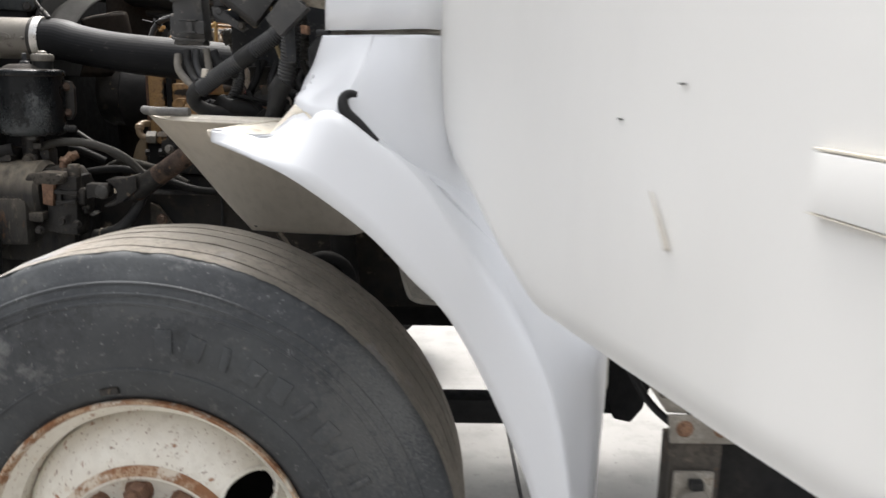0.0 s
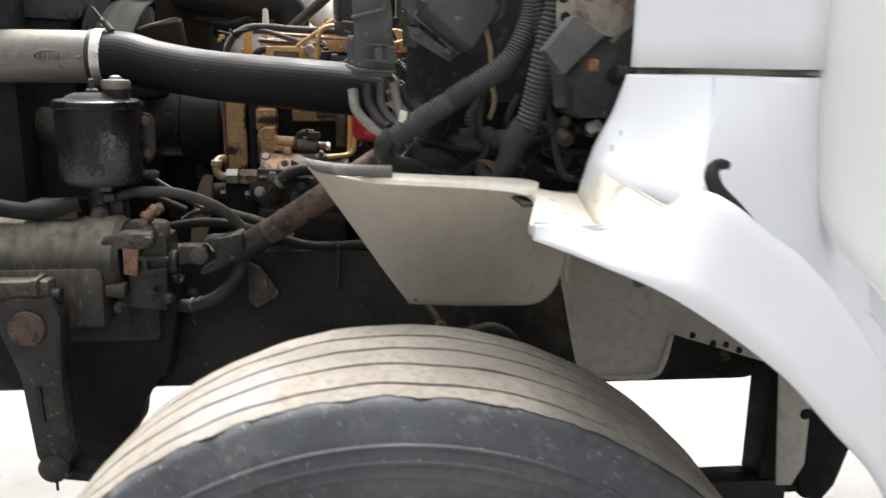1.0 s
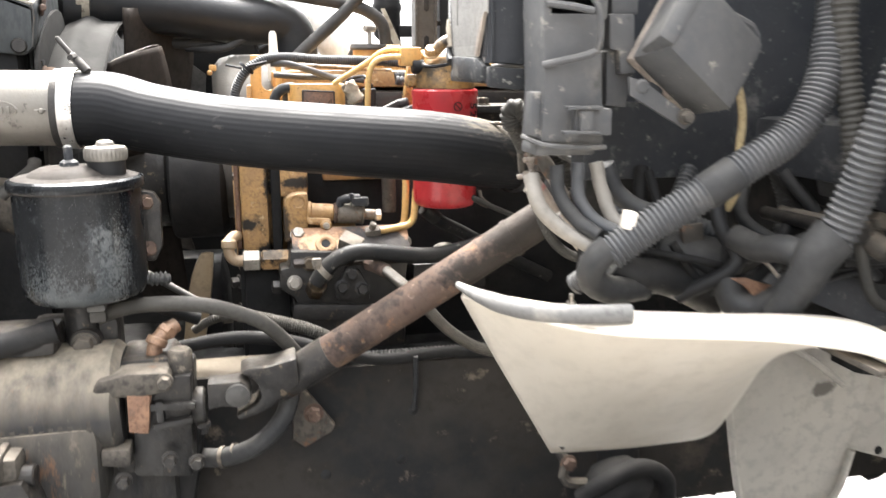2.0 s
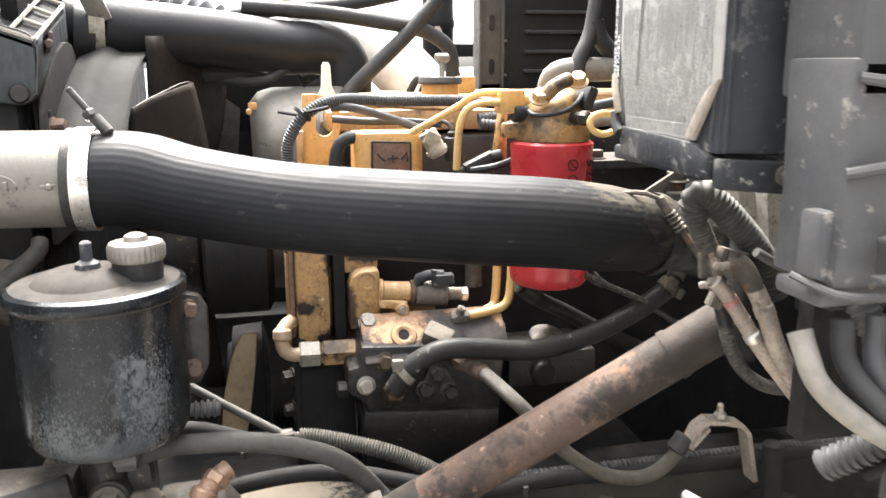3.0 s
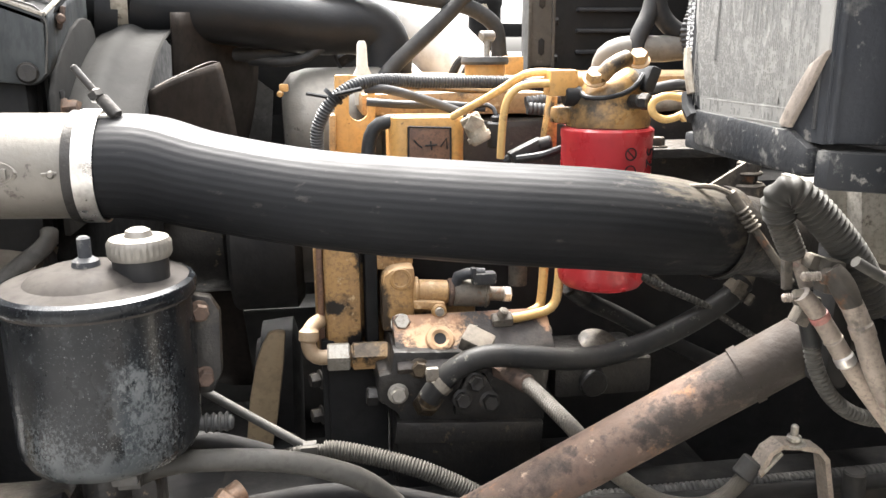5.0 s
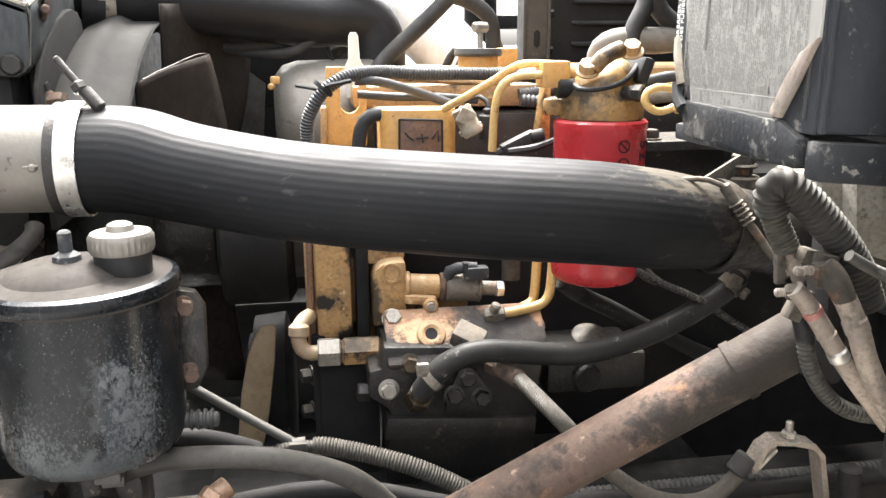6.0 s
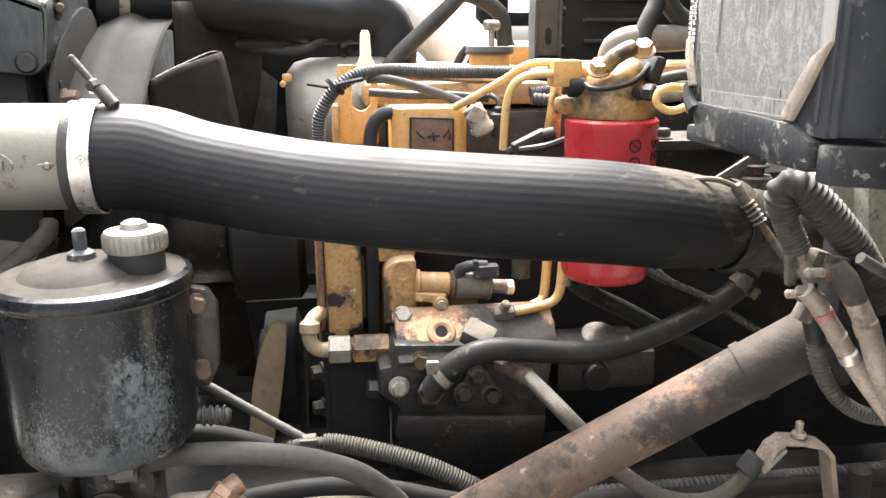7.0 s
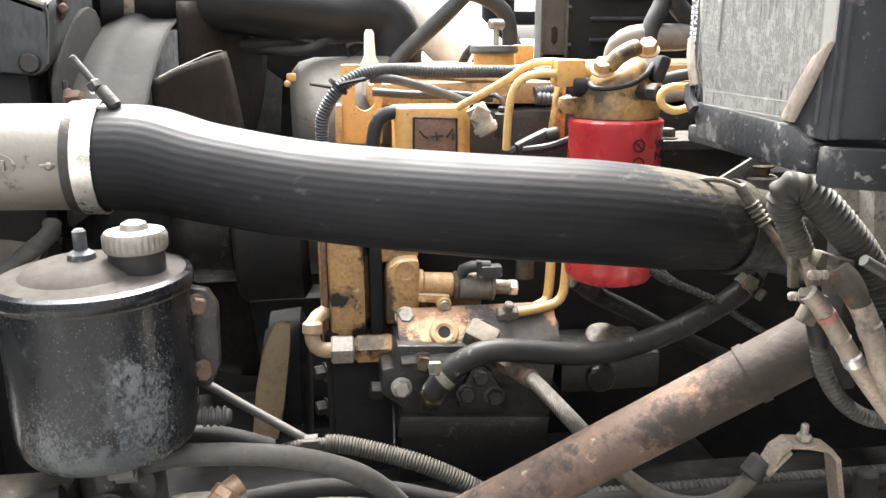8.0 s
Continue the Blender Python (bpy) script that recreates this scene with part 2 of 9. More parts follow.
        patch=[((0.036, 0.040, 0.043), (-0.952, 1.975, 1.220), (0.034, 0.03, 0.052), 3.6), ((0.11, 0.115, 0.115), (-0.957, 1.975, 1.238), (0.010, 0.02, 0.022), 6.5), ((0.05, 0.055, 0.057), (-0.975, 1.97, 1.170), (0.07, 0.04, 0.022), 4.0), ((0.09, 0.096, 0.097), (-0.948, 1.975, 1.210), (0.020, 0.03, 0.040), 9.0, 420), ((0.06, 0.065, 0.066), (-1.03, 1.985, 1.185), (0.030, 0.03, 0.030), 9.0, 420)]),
    lid_paint=mat("dusty_black_lid", (0.044, 0.039, 0.034), (0.034, 0.030, 0.027), 0.78, spec=0.10, scale=12, bump=0.08, fine=0.9, spot=((0.045, 0.04, 0.036), 0.12, 16, 1.2)),
    brown_plate=mat("brown_brace", (0.30, 0.22, 0.13), (0.24, 0.175, 0.105), 0.65, scale=10, bump=0.15, fine=0.9, spot=((0.13, 0.09, 0.055), 0.1, 20, 0.9)),
    cream_tube=mat("cream_tube", (0.36, 0.265, 0.17), (0.30, 0.215, 0.135), 0.45, scale=25, bump=0.08, fine=0.92, spot=((0.22, 0.15, 0.09), 0.08, 40, 0.8)),
    pale_pipe=mat("pale_pipe", (0.72, 0.70, 0.66), (0.64, 0.62, 0.57), 0.4, scale=6, bump=0.06, fine=0.94),
    shroud=mat("shroud_paint", (0.040, 0.039, 0.037), (0.032, 0.0315, 0.030), 0.8, scale=5, bump=0.15, fine=0.9, spec=0.03, dust=((0.046, 0.044, 0.041), 0.6), spot=((0.052, 0.050, 0.046), 0.14, 9, 1.4)),
    hood_inner=mat("hood_underside", (0.075, 0.072, 0.068), (0.055, 0.053, 0.05), 0.8, scale=3, bump=0.2, spec=0.2),
    wall=mat("unseen_blocker_wall", (0.13, 0.125, 0.12), (0.10, 0.096, 0.092), 0.85, scale=1.2, bump=0.3, bscale=30),
    iron=mat("cast_iron_black", (0.018, 0.0178, 0.018), (0.032, 0.030, 0.028), 0.45, metal=0.2, scale=20, bump=0.6, bscale=130, dust=((0.15, 0.12, 0.085), 0.35), spot=[((0.070, 0.060, 0.050), 0.14, 26, 0.9), ((0.13, 0.10, 0.07), 0.02, 50, 0.4)], spec=0.35),
    iron_dusty=mat("cast_iron_dusty", (0.094, 0.083, 0.069), (0.054, 0.049, 0.043), 0.72, metal=0.1, scale=12, bump=0.5, bscale=110, dust=((0.30, 0.255, 0.20), 0.75), spec=0.25, spot=[((0.016, 0.0155, 0.015), 0.28, 8, 1.2), ((0.15, 0.075, 0.04), 0.06, 24, 0.8), ((0.18, 0.15, 0.115), 0.07, 30, 0.8)]),
    # dark patches paint cab shade and grime onto the shaft's right half and underside
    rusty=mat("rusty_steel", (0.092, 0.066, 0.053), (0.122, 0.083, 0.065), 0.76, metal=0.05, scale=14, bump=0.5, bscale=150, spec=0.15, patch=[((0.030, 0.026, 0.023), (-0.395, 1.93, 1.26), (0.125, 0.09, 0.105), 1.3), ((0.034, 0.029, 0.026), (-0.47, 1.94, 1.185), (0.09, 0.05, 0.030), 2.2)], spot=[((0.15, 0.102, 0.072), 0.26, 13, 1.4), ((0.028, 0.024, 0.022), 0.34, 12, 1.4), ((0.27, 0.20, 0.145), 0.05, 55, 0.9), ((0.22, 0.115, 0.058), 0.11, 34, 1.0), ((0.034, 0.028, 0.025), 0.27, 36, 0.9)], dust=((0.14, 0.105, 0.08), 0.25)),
    rust_plate=mat("rusted_plate", (0.030, 0.026, 0.024), (0.046, 0.038, 0.032), 0.6, scale=20, bump=0.5, spec=0.35, spot=[((0.11, 0.075, 0.05), 0.12, 26, 1.0), ((0.014, 0.012, 0.011), 0.14, 14, 0.9)],
        patch=[((0.24, 0.135, 0.075), (-0.680, 2.25, 1.188), (0.055, 0.05, 0.030), 1.8), ((0.48, 0.31, 0.18), (-0.674, 2.24, 1.172), (0.042, 0.04, 0.018), 2.0), ((0.17, 0.095, 0.055), (-0.56, 2.27, 1.188), (0.06, 0.02, 0.010), 2.6), ((0.28, 0.16, 0.09), (-0.530, 2.27, 1.180), (0.012, 0.03, 0.016), 2.0)]),
    orange_rust=mat("orange_rust", (0.24, 0.135, 0.080), (0.16, 0.088, 0.055), 0.8, scale=25, bump=0.4, spot=((0.07, 0.05, 0.04), 0.14, 30, 1.0)),
    frame=mat("frame_paint", (0.024, 0.024, 0.0245), (0.042, 0.038, 0.034), 0.85, scale=4, bump=0.25, bscale=80, spot=[((0.13, 0.108, 0.085), 0.22, 3.2, 2.2), ((0.15, 0.125, 0.10), 0.03, 18, 0.8)], dust=((0.05, 0.043, 0.035), 0.5), spec=0.08),
    dark=mat("dark_grime_and_shade", (0.013, 0.0132, 0.0138), (0.020, 0.0195, 0.019), 0.75, scale=9, bump=0.4, bscale=70, dust=((0.05, 0.044, 0.037), 0.2), spec=0.15, spot=((0.045, 0.04, 0.034), 0.10, 9, 1.6)),
    # near-black base holds the shade that cab and parts above cast on the rail
    rail_top=mat("oily_shaded_rail", (0.0062, 0.0062, 0.0064), (0.0090, 0.0086, 0.0082), 0.8, scale=12, bump=0.4, bscale=90, spec=0.06, spot=((0.022, 0.019, 0.016), 0.10, 14, 1.2), patch=[((0.10, 0.085, 0.066), (-0.84, 2.15, 1.0), (0.09, 0.1, 0.05), 1.8)]),
    yellow=mat("yellow_engine_paint", (0.52, 0.285, 0.085), (0.44, 0.245, 0.080), 0.42, scale=18, bump=0.1, fine=0.9, spot=[((0.10, 0.060, 0.030), 0.10, 18, 1.0), ((0.025, 0.02, 0.014), 0.05, 40, 0.6)], dust=((0.50, 0.38, 0.23), 0.5)),
    yellow_dirty=mat("worn_yellow_paint", (0.42, 0.25, 0.10), (0.33, 0.20, 0.092), 0.5, scale=26, bump=0.3, spot=[((0.15, 0.095, 0.05), 0.24, 22, 1.0), ((0.020, 0.016, 0.013), 0.20, 15, 0.8), ((0.55, 0.40, 0.235), 0.10, 46, 0.6)], dust=((0.42, 0.32, 0.21), 0.6), spec=0.35,
        patch=[((0.014, 0.012, 0.011), (-0.752, 2.31, 1.265), (0.016, 0.08, 0.045), 2.2), ((0.014, 0.012, 0.011), (-0.757, 2.31, 1.145), (0.028, 0.08, 0.02), 1.8), ((0.016, 0.013, 0.011), (-0.790, 2.31, 1.193), (0.020, 0.06, 0.010), 2.4), ((0.05, 0.035, 0.022), (-0.735, 2.29, 1.19), (0.014, 0.06, 0.045), 1.6), ((0.016, 0.013, 0.011), (-0.70, 2.30, 1.262), (0.05, 0.06, 0.012), 1.8), ((0.05, 0.036, 0.024), (-0.70, 2.29, 1.166), (0.05, 0.06, 0.018), 1.8)]),
    yellow_tube=mat("yellow_tube_paint", (0.64, 0.42, 0.165), (0.56, 0.36, 0.135), 0.42, scale=25, bump=0.08, fine=0.92, spot=((0.26, 0.16, 0.08), 0.08, 40, 0.8)),
    tan=mat("tan_panel", (0.36, 0.32, 0.255), (0.29, 0.255, 0.20), 0.65, scale=10, bump=0.3, spot=[((0.17, 0.135, 0.10), 0.2, 14, 0.9), ((0.07, 0.055, 0.045), 0.03, 40, 0.5)], dust=((0.46, 0.41, 0.33), 0.4), spec=0.25),
    red=mat("red_filter_paint", (0.49, 0.034, 0.040), (0.44, 0.029, 0.036), 0.32, fine=0.9, scale=8, bump=0.03, dust=((0.5, 0.2, 0.17), 0.25)),
    alu=mat("cast_aluminium", (0.21, 0.194, 0.168), (0.17, 0.157, 0.136), 0.46, metal=0.35, scale=7, bump=0.25, bscale=150, fine=0.92, dust=((0.34, 0.31, 0.26), 0.5), spot=[((0.16, 0.14, 0.11), 0.06, 12, 1.2), ((0.08, 0.07, 0.06), 0.008, 60, 0.6)]),
    steel=mat("bright_steel", (0.66, 0.65, 0.62), (0.58, 0.56, 0.53), 0.36, metal=0.85, scale=24, bump=0.05, fine=0.93, spot=((0.36, 0.33, 0.29), 0.04, 30, 1.0)),
    zinc=mat("dull_zinc", (0.36, 0.34, 0.30), (0.27, 0.25, 0.22), 0.5, metal=0.5, scale=30, bump=0.2, fine=0.88, dust=((0.38, 0.34, 0.28), 0.4), spot=((0.16, 0.11, 0.07), 0.08, 40, 0.8)),
    grey_metal=mat("dusty_grey_metal", (0.072, 0.069, 0.064), (0.058, 0.056, 0.052), 0.6, metal=0.1, scale=9, bump=0.2, fine=0.88, dust=((0.14, 0.128, 0.11), 0.4), spot=[((0.035, 0.033, 0.03), 0.16, 8, 1.4), ((0.12, 0.115, 0.105), 0.05, 22, 1.0)], spec=0.3),
    fan=mat("fan_plastic", (0.026, 0.0205, 0.0165), (0.019, 0.0155, 0.013), 0.7, scale=10, bump=0.1, dust=((0.075, 0.06, 0.046), 0.35), spec=0.12),
    paper=mat("aged_label", (0.34, 0.33, 0.305), (0.305, 0.296, 0.276), 0.6, scale=8, bump=0.1, fine=0.95, spec=0.25, spot=[((0.24, 0.23, 0.21), 0.08, 10, 1.8), ((0.42, 0.41, 0.38), 0.02, 60, 0.8)]),
    ink=mat("label_ink", (0.165, 0.160, 0.150), (0.19, 0.184, 0.172), 0.6, scale=60, bump=0.0),
    pale=mat("pale_print", (0.72, 0.72, 0.70), (0.66, 0.66, 0.64), 0.6, bump=0.0),
    strip=mat("label_strip", (0.035, 0.035, 0.036), (0.05, 0.05, 0.05), 0.5, bump=0.0),
    dust_cable=mat("dusty_cable", (0.32, 0.268, 0.222), (0.235, 0.198, 0.165), 0.6, scale=30, bump=0.2, spot=[((0.10, 0.085, 0.07), 0.12, 40, 0.8), ((0.36, 0.20, 0.17), 0.06, 20, 1.0)]),
    pale_hose=mat("pale_hose", (0.20, 0.182, 0.155), (0.16, 0.146, 0.124), 0.6, scale=10, bump=0.15, fine=0.9, spot=((0.17, 0.15, 0.125), 0.12, 14, 1.4)),
    duct=mat("dusty_duct", (0.36, 0.335, 0.29), (0.27, 0.25, 0.215), 0.75, scale=22, bump=0.6, bscale=120, fine=0.85, spec=0.15, spot=[((0.17, 0.15, 0.125), 0.16, 30, 1.0), ((0.08, 0.07, 0.06), 0.04, 60, 0.7)]),
    plate=mat("brown_label", (0.16, 0.085, 0.05), (0.11, 0.06, 0.04), 0.45, scale=30, bump=0.05),
    black=mat("black_matt", (0.014, 0.014, 0.015), (0.02, 0.02, 0.02), 0.5, bump=0.1, spec=0.25),
    concrete=mat("concrete", (0.225, 0.219, 0.209), (0.20, 0.195, 0.187), 0.85, scale=0.9, bump=0.3, bscale=45, fine=0.92, spot=[((0.215, 0.208, 0.198), 0.16, 0.8, 3.0), ((0.18, 0.174, 0.165), 0.03, 12, 1.5), ((0.12, 0.115, 0.11), 0.01, 40, 0.6)]),
    pink=mat("red_cable_jacket", (0.35, 0.10, 0.09), (0.30, 0.14, 0.12), 0.6, scale=30, bump=0.1),
    wire=mat("tan_wire", (0.36, 0.28, 0.15), (0.28, 0.21, 0.11), 0.6, scale=30, bump=0.1),
)


# ---- mesh helpers ----
BASE = {}


def thing(name, base, label, category, group="", kind=""):
    ob = tagged(new(name), label, category, group, kind)
    ob.empty_display_size = 0.05
    ob.location = base
    BASE[ob.name] = Vector(base)
    return ob


def part(name, bm, material, parent, label="", smooth=40, solid=0.0):
    off = BASE[parent.name]
    bmesh.ops.recalc_face_normals(bm, faces=bm.faces)
    bmesh.ops.translate(bm, verts=bm.verts, vec=-off)
    me = bpy.data.meshes.new(name)
    bm.to_mesh(me)
    bm.free()
    me.materials.append(M[material])
    if smooth:
        me.shade_smooth()
        me.set_sharp_from_angle(angle=radians(smooth))
    ob = new(name, me)
    ob.parent = parent
    BASE[ob.name] = off
    if label:
        tagged(ob, label)
    if solid:
        s = ob.modifiers.new("thickness", "SOLIDIFY")
        s.thickness, s.offset = solid, -1.0
    return ob


def join(*bms):
    out = bmesh.new()
    for b in bms:
        me = bpy.data.meshes.new("tmp")
        b.to_mesh(me)
        b.free()
        out.from_mesh(me)
        bpy.data.meshes.remove(me)
    return out


def spline(pts, n=8):
    """Smooth curve through a few control points."""
    p = [Vector(q) for q in pts]
    if len(p) == 2:
        return [p[0].lerp(p[1], i / n) for i in range(n + 1)]
    e = [p[0] * 2 - p[1]] + p + [p[-1] * 2 - p[-2]]
    out = []
    for i in range(1, len(e) - 2):
        a, b, c, d = e[i - 1:i + 3]
        for k in range(n):
            t = k / n
            out.append(0.5 * (2 * b + (c - a) * t + (2 * a - 5 * b + 4 * c - d) * t * t + (3 * b - a - 3 * c + d) * t ** 3))
    out.append(p[-1])
    return out


def resample(pts, step):
    d = [0.0]
    for a, b in zip(pts, pts[1:]):
        d.append(d[-1] + (b - a).length)
    n = max(2, int(d[-1] / step))
    out, j = [], 0
    for i in range(n + 1):
        s = d[-1] * i / n
        while j < len(d) - 2 and d[j + 1] < s:
            j += 1
        w = (s - d[j]) / max(1e-9, d[j + 1] - d[j])
        out.append(pts[j].lerp(pts[j + 1], w))
    return out, d[-1]


def tube(pts, r, seg=16, step=0.01, radius=None, flute=None, cap=True):
    """A round tube along a smooth curve. radius(s): factor along it (s in metres); flute: (count, depth) fine lengthwise ribs."""
    line, length = resample(spline(pts), step)
    bm = bmesh.new()
    rings = []
    tang = [(line[min(i + 1, len(line) - 1)] - line[max(i - 1, 0)]).normalized() for i in range(len(line))]
    nrm = tang[0].orthogonal().normalized()
    for i, c in enumerate(line):
        nrm = (nrm - tang[i] * nrm.dot(tang[i])).normalized()
        bi = tang[i].cross(nrm)
        f = radius(length * i / (len(line) - 1), length) if radius else 1.0
        ring = []
        for k in range(seg):
            a = 2 * math.pi * k / seg
            rr = r * f
            if flute:
                rr += flute[1] * math.cos(a * flute[0])
            ring.append(bm.verts.new(c + nrm * math.cos(a) * rr + bi * math.sin(a) * rr))
        rings.append(ring)
    for a, b in zip(rings, rings[1:]):
        for k in range(seg):
            bm.faces.new((a[k], a[(k + 1) % seg], b[(k + 1) % seg], b[k]))
    if cap:
        bm.faces.new(rings[0])
        bm.faces.new(rings[-1])
    return bm


def corrugated(pts, r, pitch=0.0055, depth=0.16, seg=14):
    def wavy(s, length):
        return 1.0 - depth * (0.5 + 0.5 * math.tanh(3 * math.sin(2 * math.pi * s / pitch)))
    return tube(pts, r, seg, pitch / 6, wavy)


def lathe(profile, centre, axis, seg=32, close=False):
    """Turn (radius, height) pairs round an axis."""
    ax = Vector(axis).normalized()
    u = ax.orthogonal().normalized()
    v = ax.cross(u)
    c = Vector(centre)
    bm = bmesh.new()
    rings = []
    for r, h in profile:
        if r < 1e-5:
            rings.append([bm.verts.new(c + ax * h)])
        else:
            rings.append([bm.verts.new(c + ax * h + (u * math.cos(2 * math.pi * k / seg) + v * math.sin(2 * math.pi * k / seg)) * r) for k in range(seg)])
    pairs = list(zip(rings, rings[1:])) + ([(rings[-1], rings[0])] if close else [])
    for a, b in pairs:
        if len(a) == 1 and len(b) == 1:
            continue
        for k in range(seg):
            j = (k + 1) % seg
            if len(a) == 1:
                bm.faces.new((a[0], b[j], b[k]))
            elif len(b) == 1:
                bm.faces.new((a[k], a[j], b[0]))
            else:
                bm.faces.new((a[k], a[j], b[j], b[k]))
    return bm


def cyl(a, b, r, seg=20, bev=0.002):
    a, b = Vector(a), Vector(b)
    h = (b - a).length
    bev = min(bev, r * 0.4, h * 0.4)
    return lathe([(0, 0), (r - bev, 0), (r, bev), (r, h - bev), (r - bev, h), (0, h)], a, b - a, seg)


def box(c, size, bev=0.003, rot=(0, 0, 0), seg=2):
    bm = bmesh.new()
    bmesh.ops.create_cube(bm, size=1.0)
    bmesh.ops.scale(bm, vec=size, verts=bm.verts)
    if bev:
        bmesh.ops.bevel(bm, geom=bm.edges[:], offset=min(bev, min(size) * 0.45), segments=seg, affect="EDGES", profile=0.6)
    bmesh.ops.transform(bm, matrix=pose(*c, *rot), verts=bm.verts)
    return bm


def prism(poly, y0, y1, bev=0.003, plane="xz"):
    """A plate: an outline in the x-z (or y-z, x-y) plane, from y0 to y1 across it."""
    def at(p, d):
        return {"xz": (p[0], d, p[1]), "yz": (d, p[0], p[1]), "xy": (p[0], p[1], d)}[plane]
    bm = bmesh.new()
    a = [bm.verts.new(at(p, y0)) for p in poly]
    b = [bm.verts.new(at(p, y1)) for p in poly]
    bm.faces.new(a)
    bm.faces.new(b[::-1])
    for k in range(len(poly)):
        j = (k + 1) % len(poly)
        bm.faces.new((a[k], b[k], b[j], a[j]))
    bmesh.ops.recalc_face_normals(bm, faces=bm.faces)
    if bev:
        bmesh.ops.bevel(bm, geom=bm.edges[:], offset=bev, segments=2, affect="EDGES", profile=0.6, clamp_overlap=True)
    return bm


def hexhead(p, n, r=0.009, h=0.007, washer=True):
    p, n = Vector(p), Vector(n).normalized()
    b = lathe([(0, 0), (r, 0), (r, h * 0.8), (r * 0.86, h), (0, h)], p + n * (0.0022 if washer else 0), n, 6)
    if washer:
        b = join(b, lathe([(0, 0), (r * 1.28, 0), (r * 1.28, 0.0018), (r * 1.15, 0.0024), (0, 0.0024)], p, n, 16))
    return b


def band(c, axis, r, w=0.014, t=0.0016, seg=40):
    return lathe([(r, -w / 2), (r + t, -w / 2), (r + t, w / 2), (r, w / 2)], c, axis, seg, close=True)


def loft(curves, nu=24, nv=6, shape=None):
    """A skin between smooth edge curves, given in order; shape(u, v, p) may move a point."""
    cs = [resample(spline(c, 10), 1e-3)[0] for c in curves]
    rows = []
    bm = bmesh.new()
    for i in range(nu + 1):
        u = i / nu
        key = [c[min(len(c) - 1, round(u * (len(c) - 1)))] for c in cs]
        line = spline(key, nv)
        row = []
        for j, p in enumerate(line):
            v = j / (len(line) - 1)
            q = shape(u, v, p.copy()) if shape else p
            row.append(bm.verts.new(q))
        rows.append(row)
    for a, b in zip(rows, rows[1:]):
        for k in range(len(a) - 1):
            bm.faces.new((a[k], a[k + 1], b[k + 1], b[k]))
    return bm


def sheet(rows, n=6, m=4):
    """A skin over a net of points: rows of equal length, smooth both ways."""
    net = [spline(r, n) for r in rows]
    cols = [spline([r[i] for r in net], m) for i in range(len(net[0]))]
    bm = bmesh.new()
    vs = [[bm.verts.new(Vector(p)) for p in c] for c in cols]
    for a, b in zip(vs, vs[1:]):
        for k in range(len(a) - 1):
            bm.faces.new((a[k], b[k], b[k + 1], a[k + 1]))
    return bm


def rough_up(bm, amount, scale=20.0):
    for v in bm.verts:
        v.co += Vector((noise.noise(v.co * scale), noise.noise(v.co * scale + Vector((7, 3, 1))), noise.noise(v.co * scale + Vector((1, 9, 4))))) * amount
    return bm


# ---- ground ----
def build_ground():
    bm = bmesh.new()
    bmesh.ops.create_grid(bm, x_segments=24, y_segments=24, size=400)
    bmesh.ops.translate(bm, verts=bm.verts, vec=(0, 100, 0))
    me = bpy.data.meshes.new("ground")
    bm.to_mesh(me)
    bm.free()
    me.materials.append(M["concrete"])
    tagged(new("ground", me), "pale worn concrete yard slab under the truck", "ground", kind="structure")
    seam = thing("slab_joint", (0.30, 4.0, 0.0), "dark straight joint between the concrete slabs", "slab joint", kind="structure")
    part("joint", box((0.30, 4.0, 0.002), (0.012, 9.0, 0.004), 0.001), "dark", seam)


build_ground()


def build_sky_blockers():
    # plain unseen walls added behind and in front of the truck, blocking low sky
    for name, c, size in (("unseen_blocker_south", (0, -6.0, 2.1), (26, 0.3, 4.2)), ("unseen_blocker_west", (-9.0, 2.0, 1.8), (0.3, 16.3, 3.6))):
        w = thing(name, (c[0], c[1], 0), "plain grey unseen wall added to block low sky light", "wall", kind="structure")
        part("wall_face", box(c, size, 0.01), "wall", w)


build_sky_blockers()


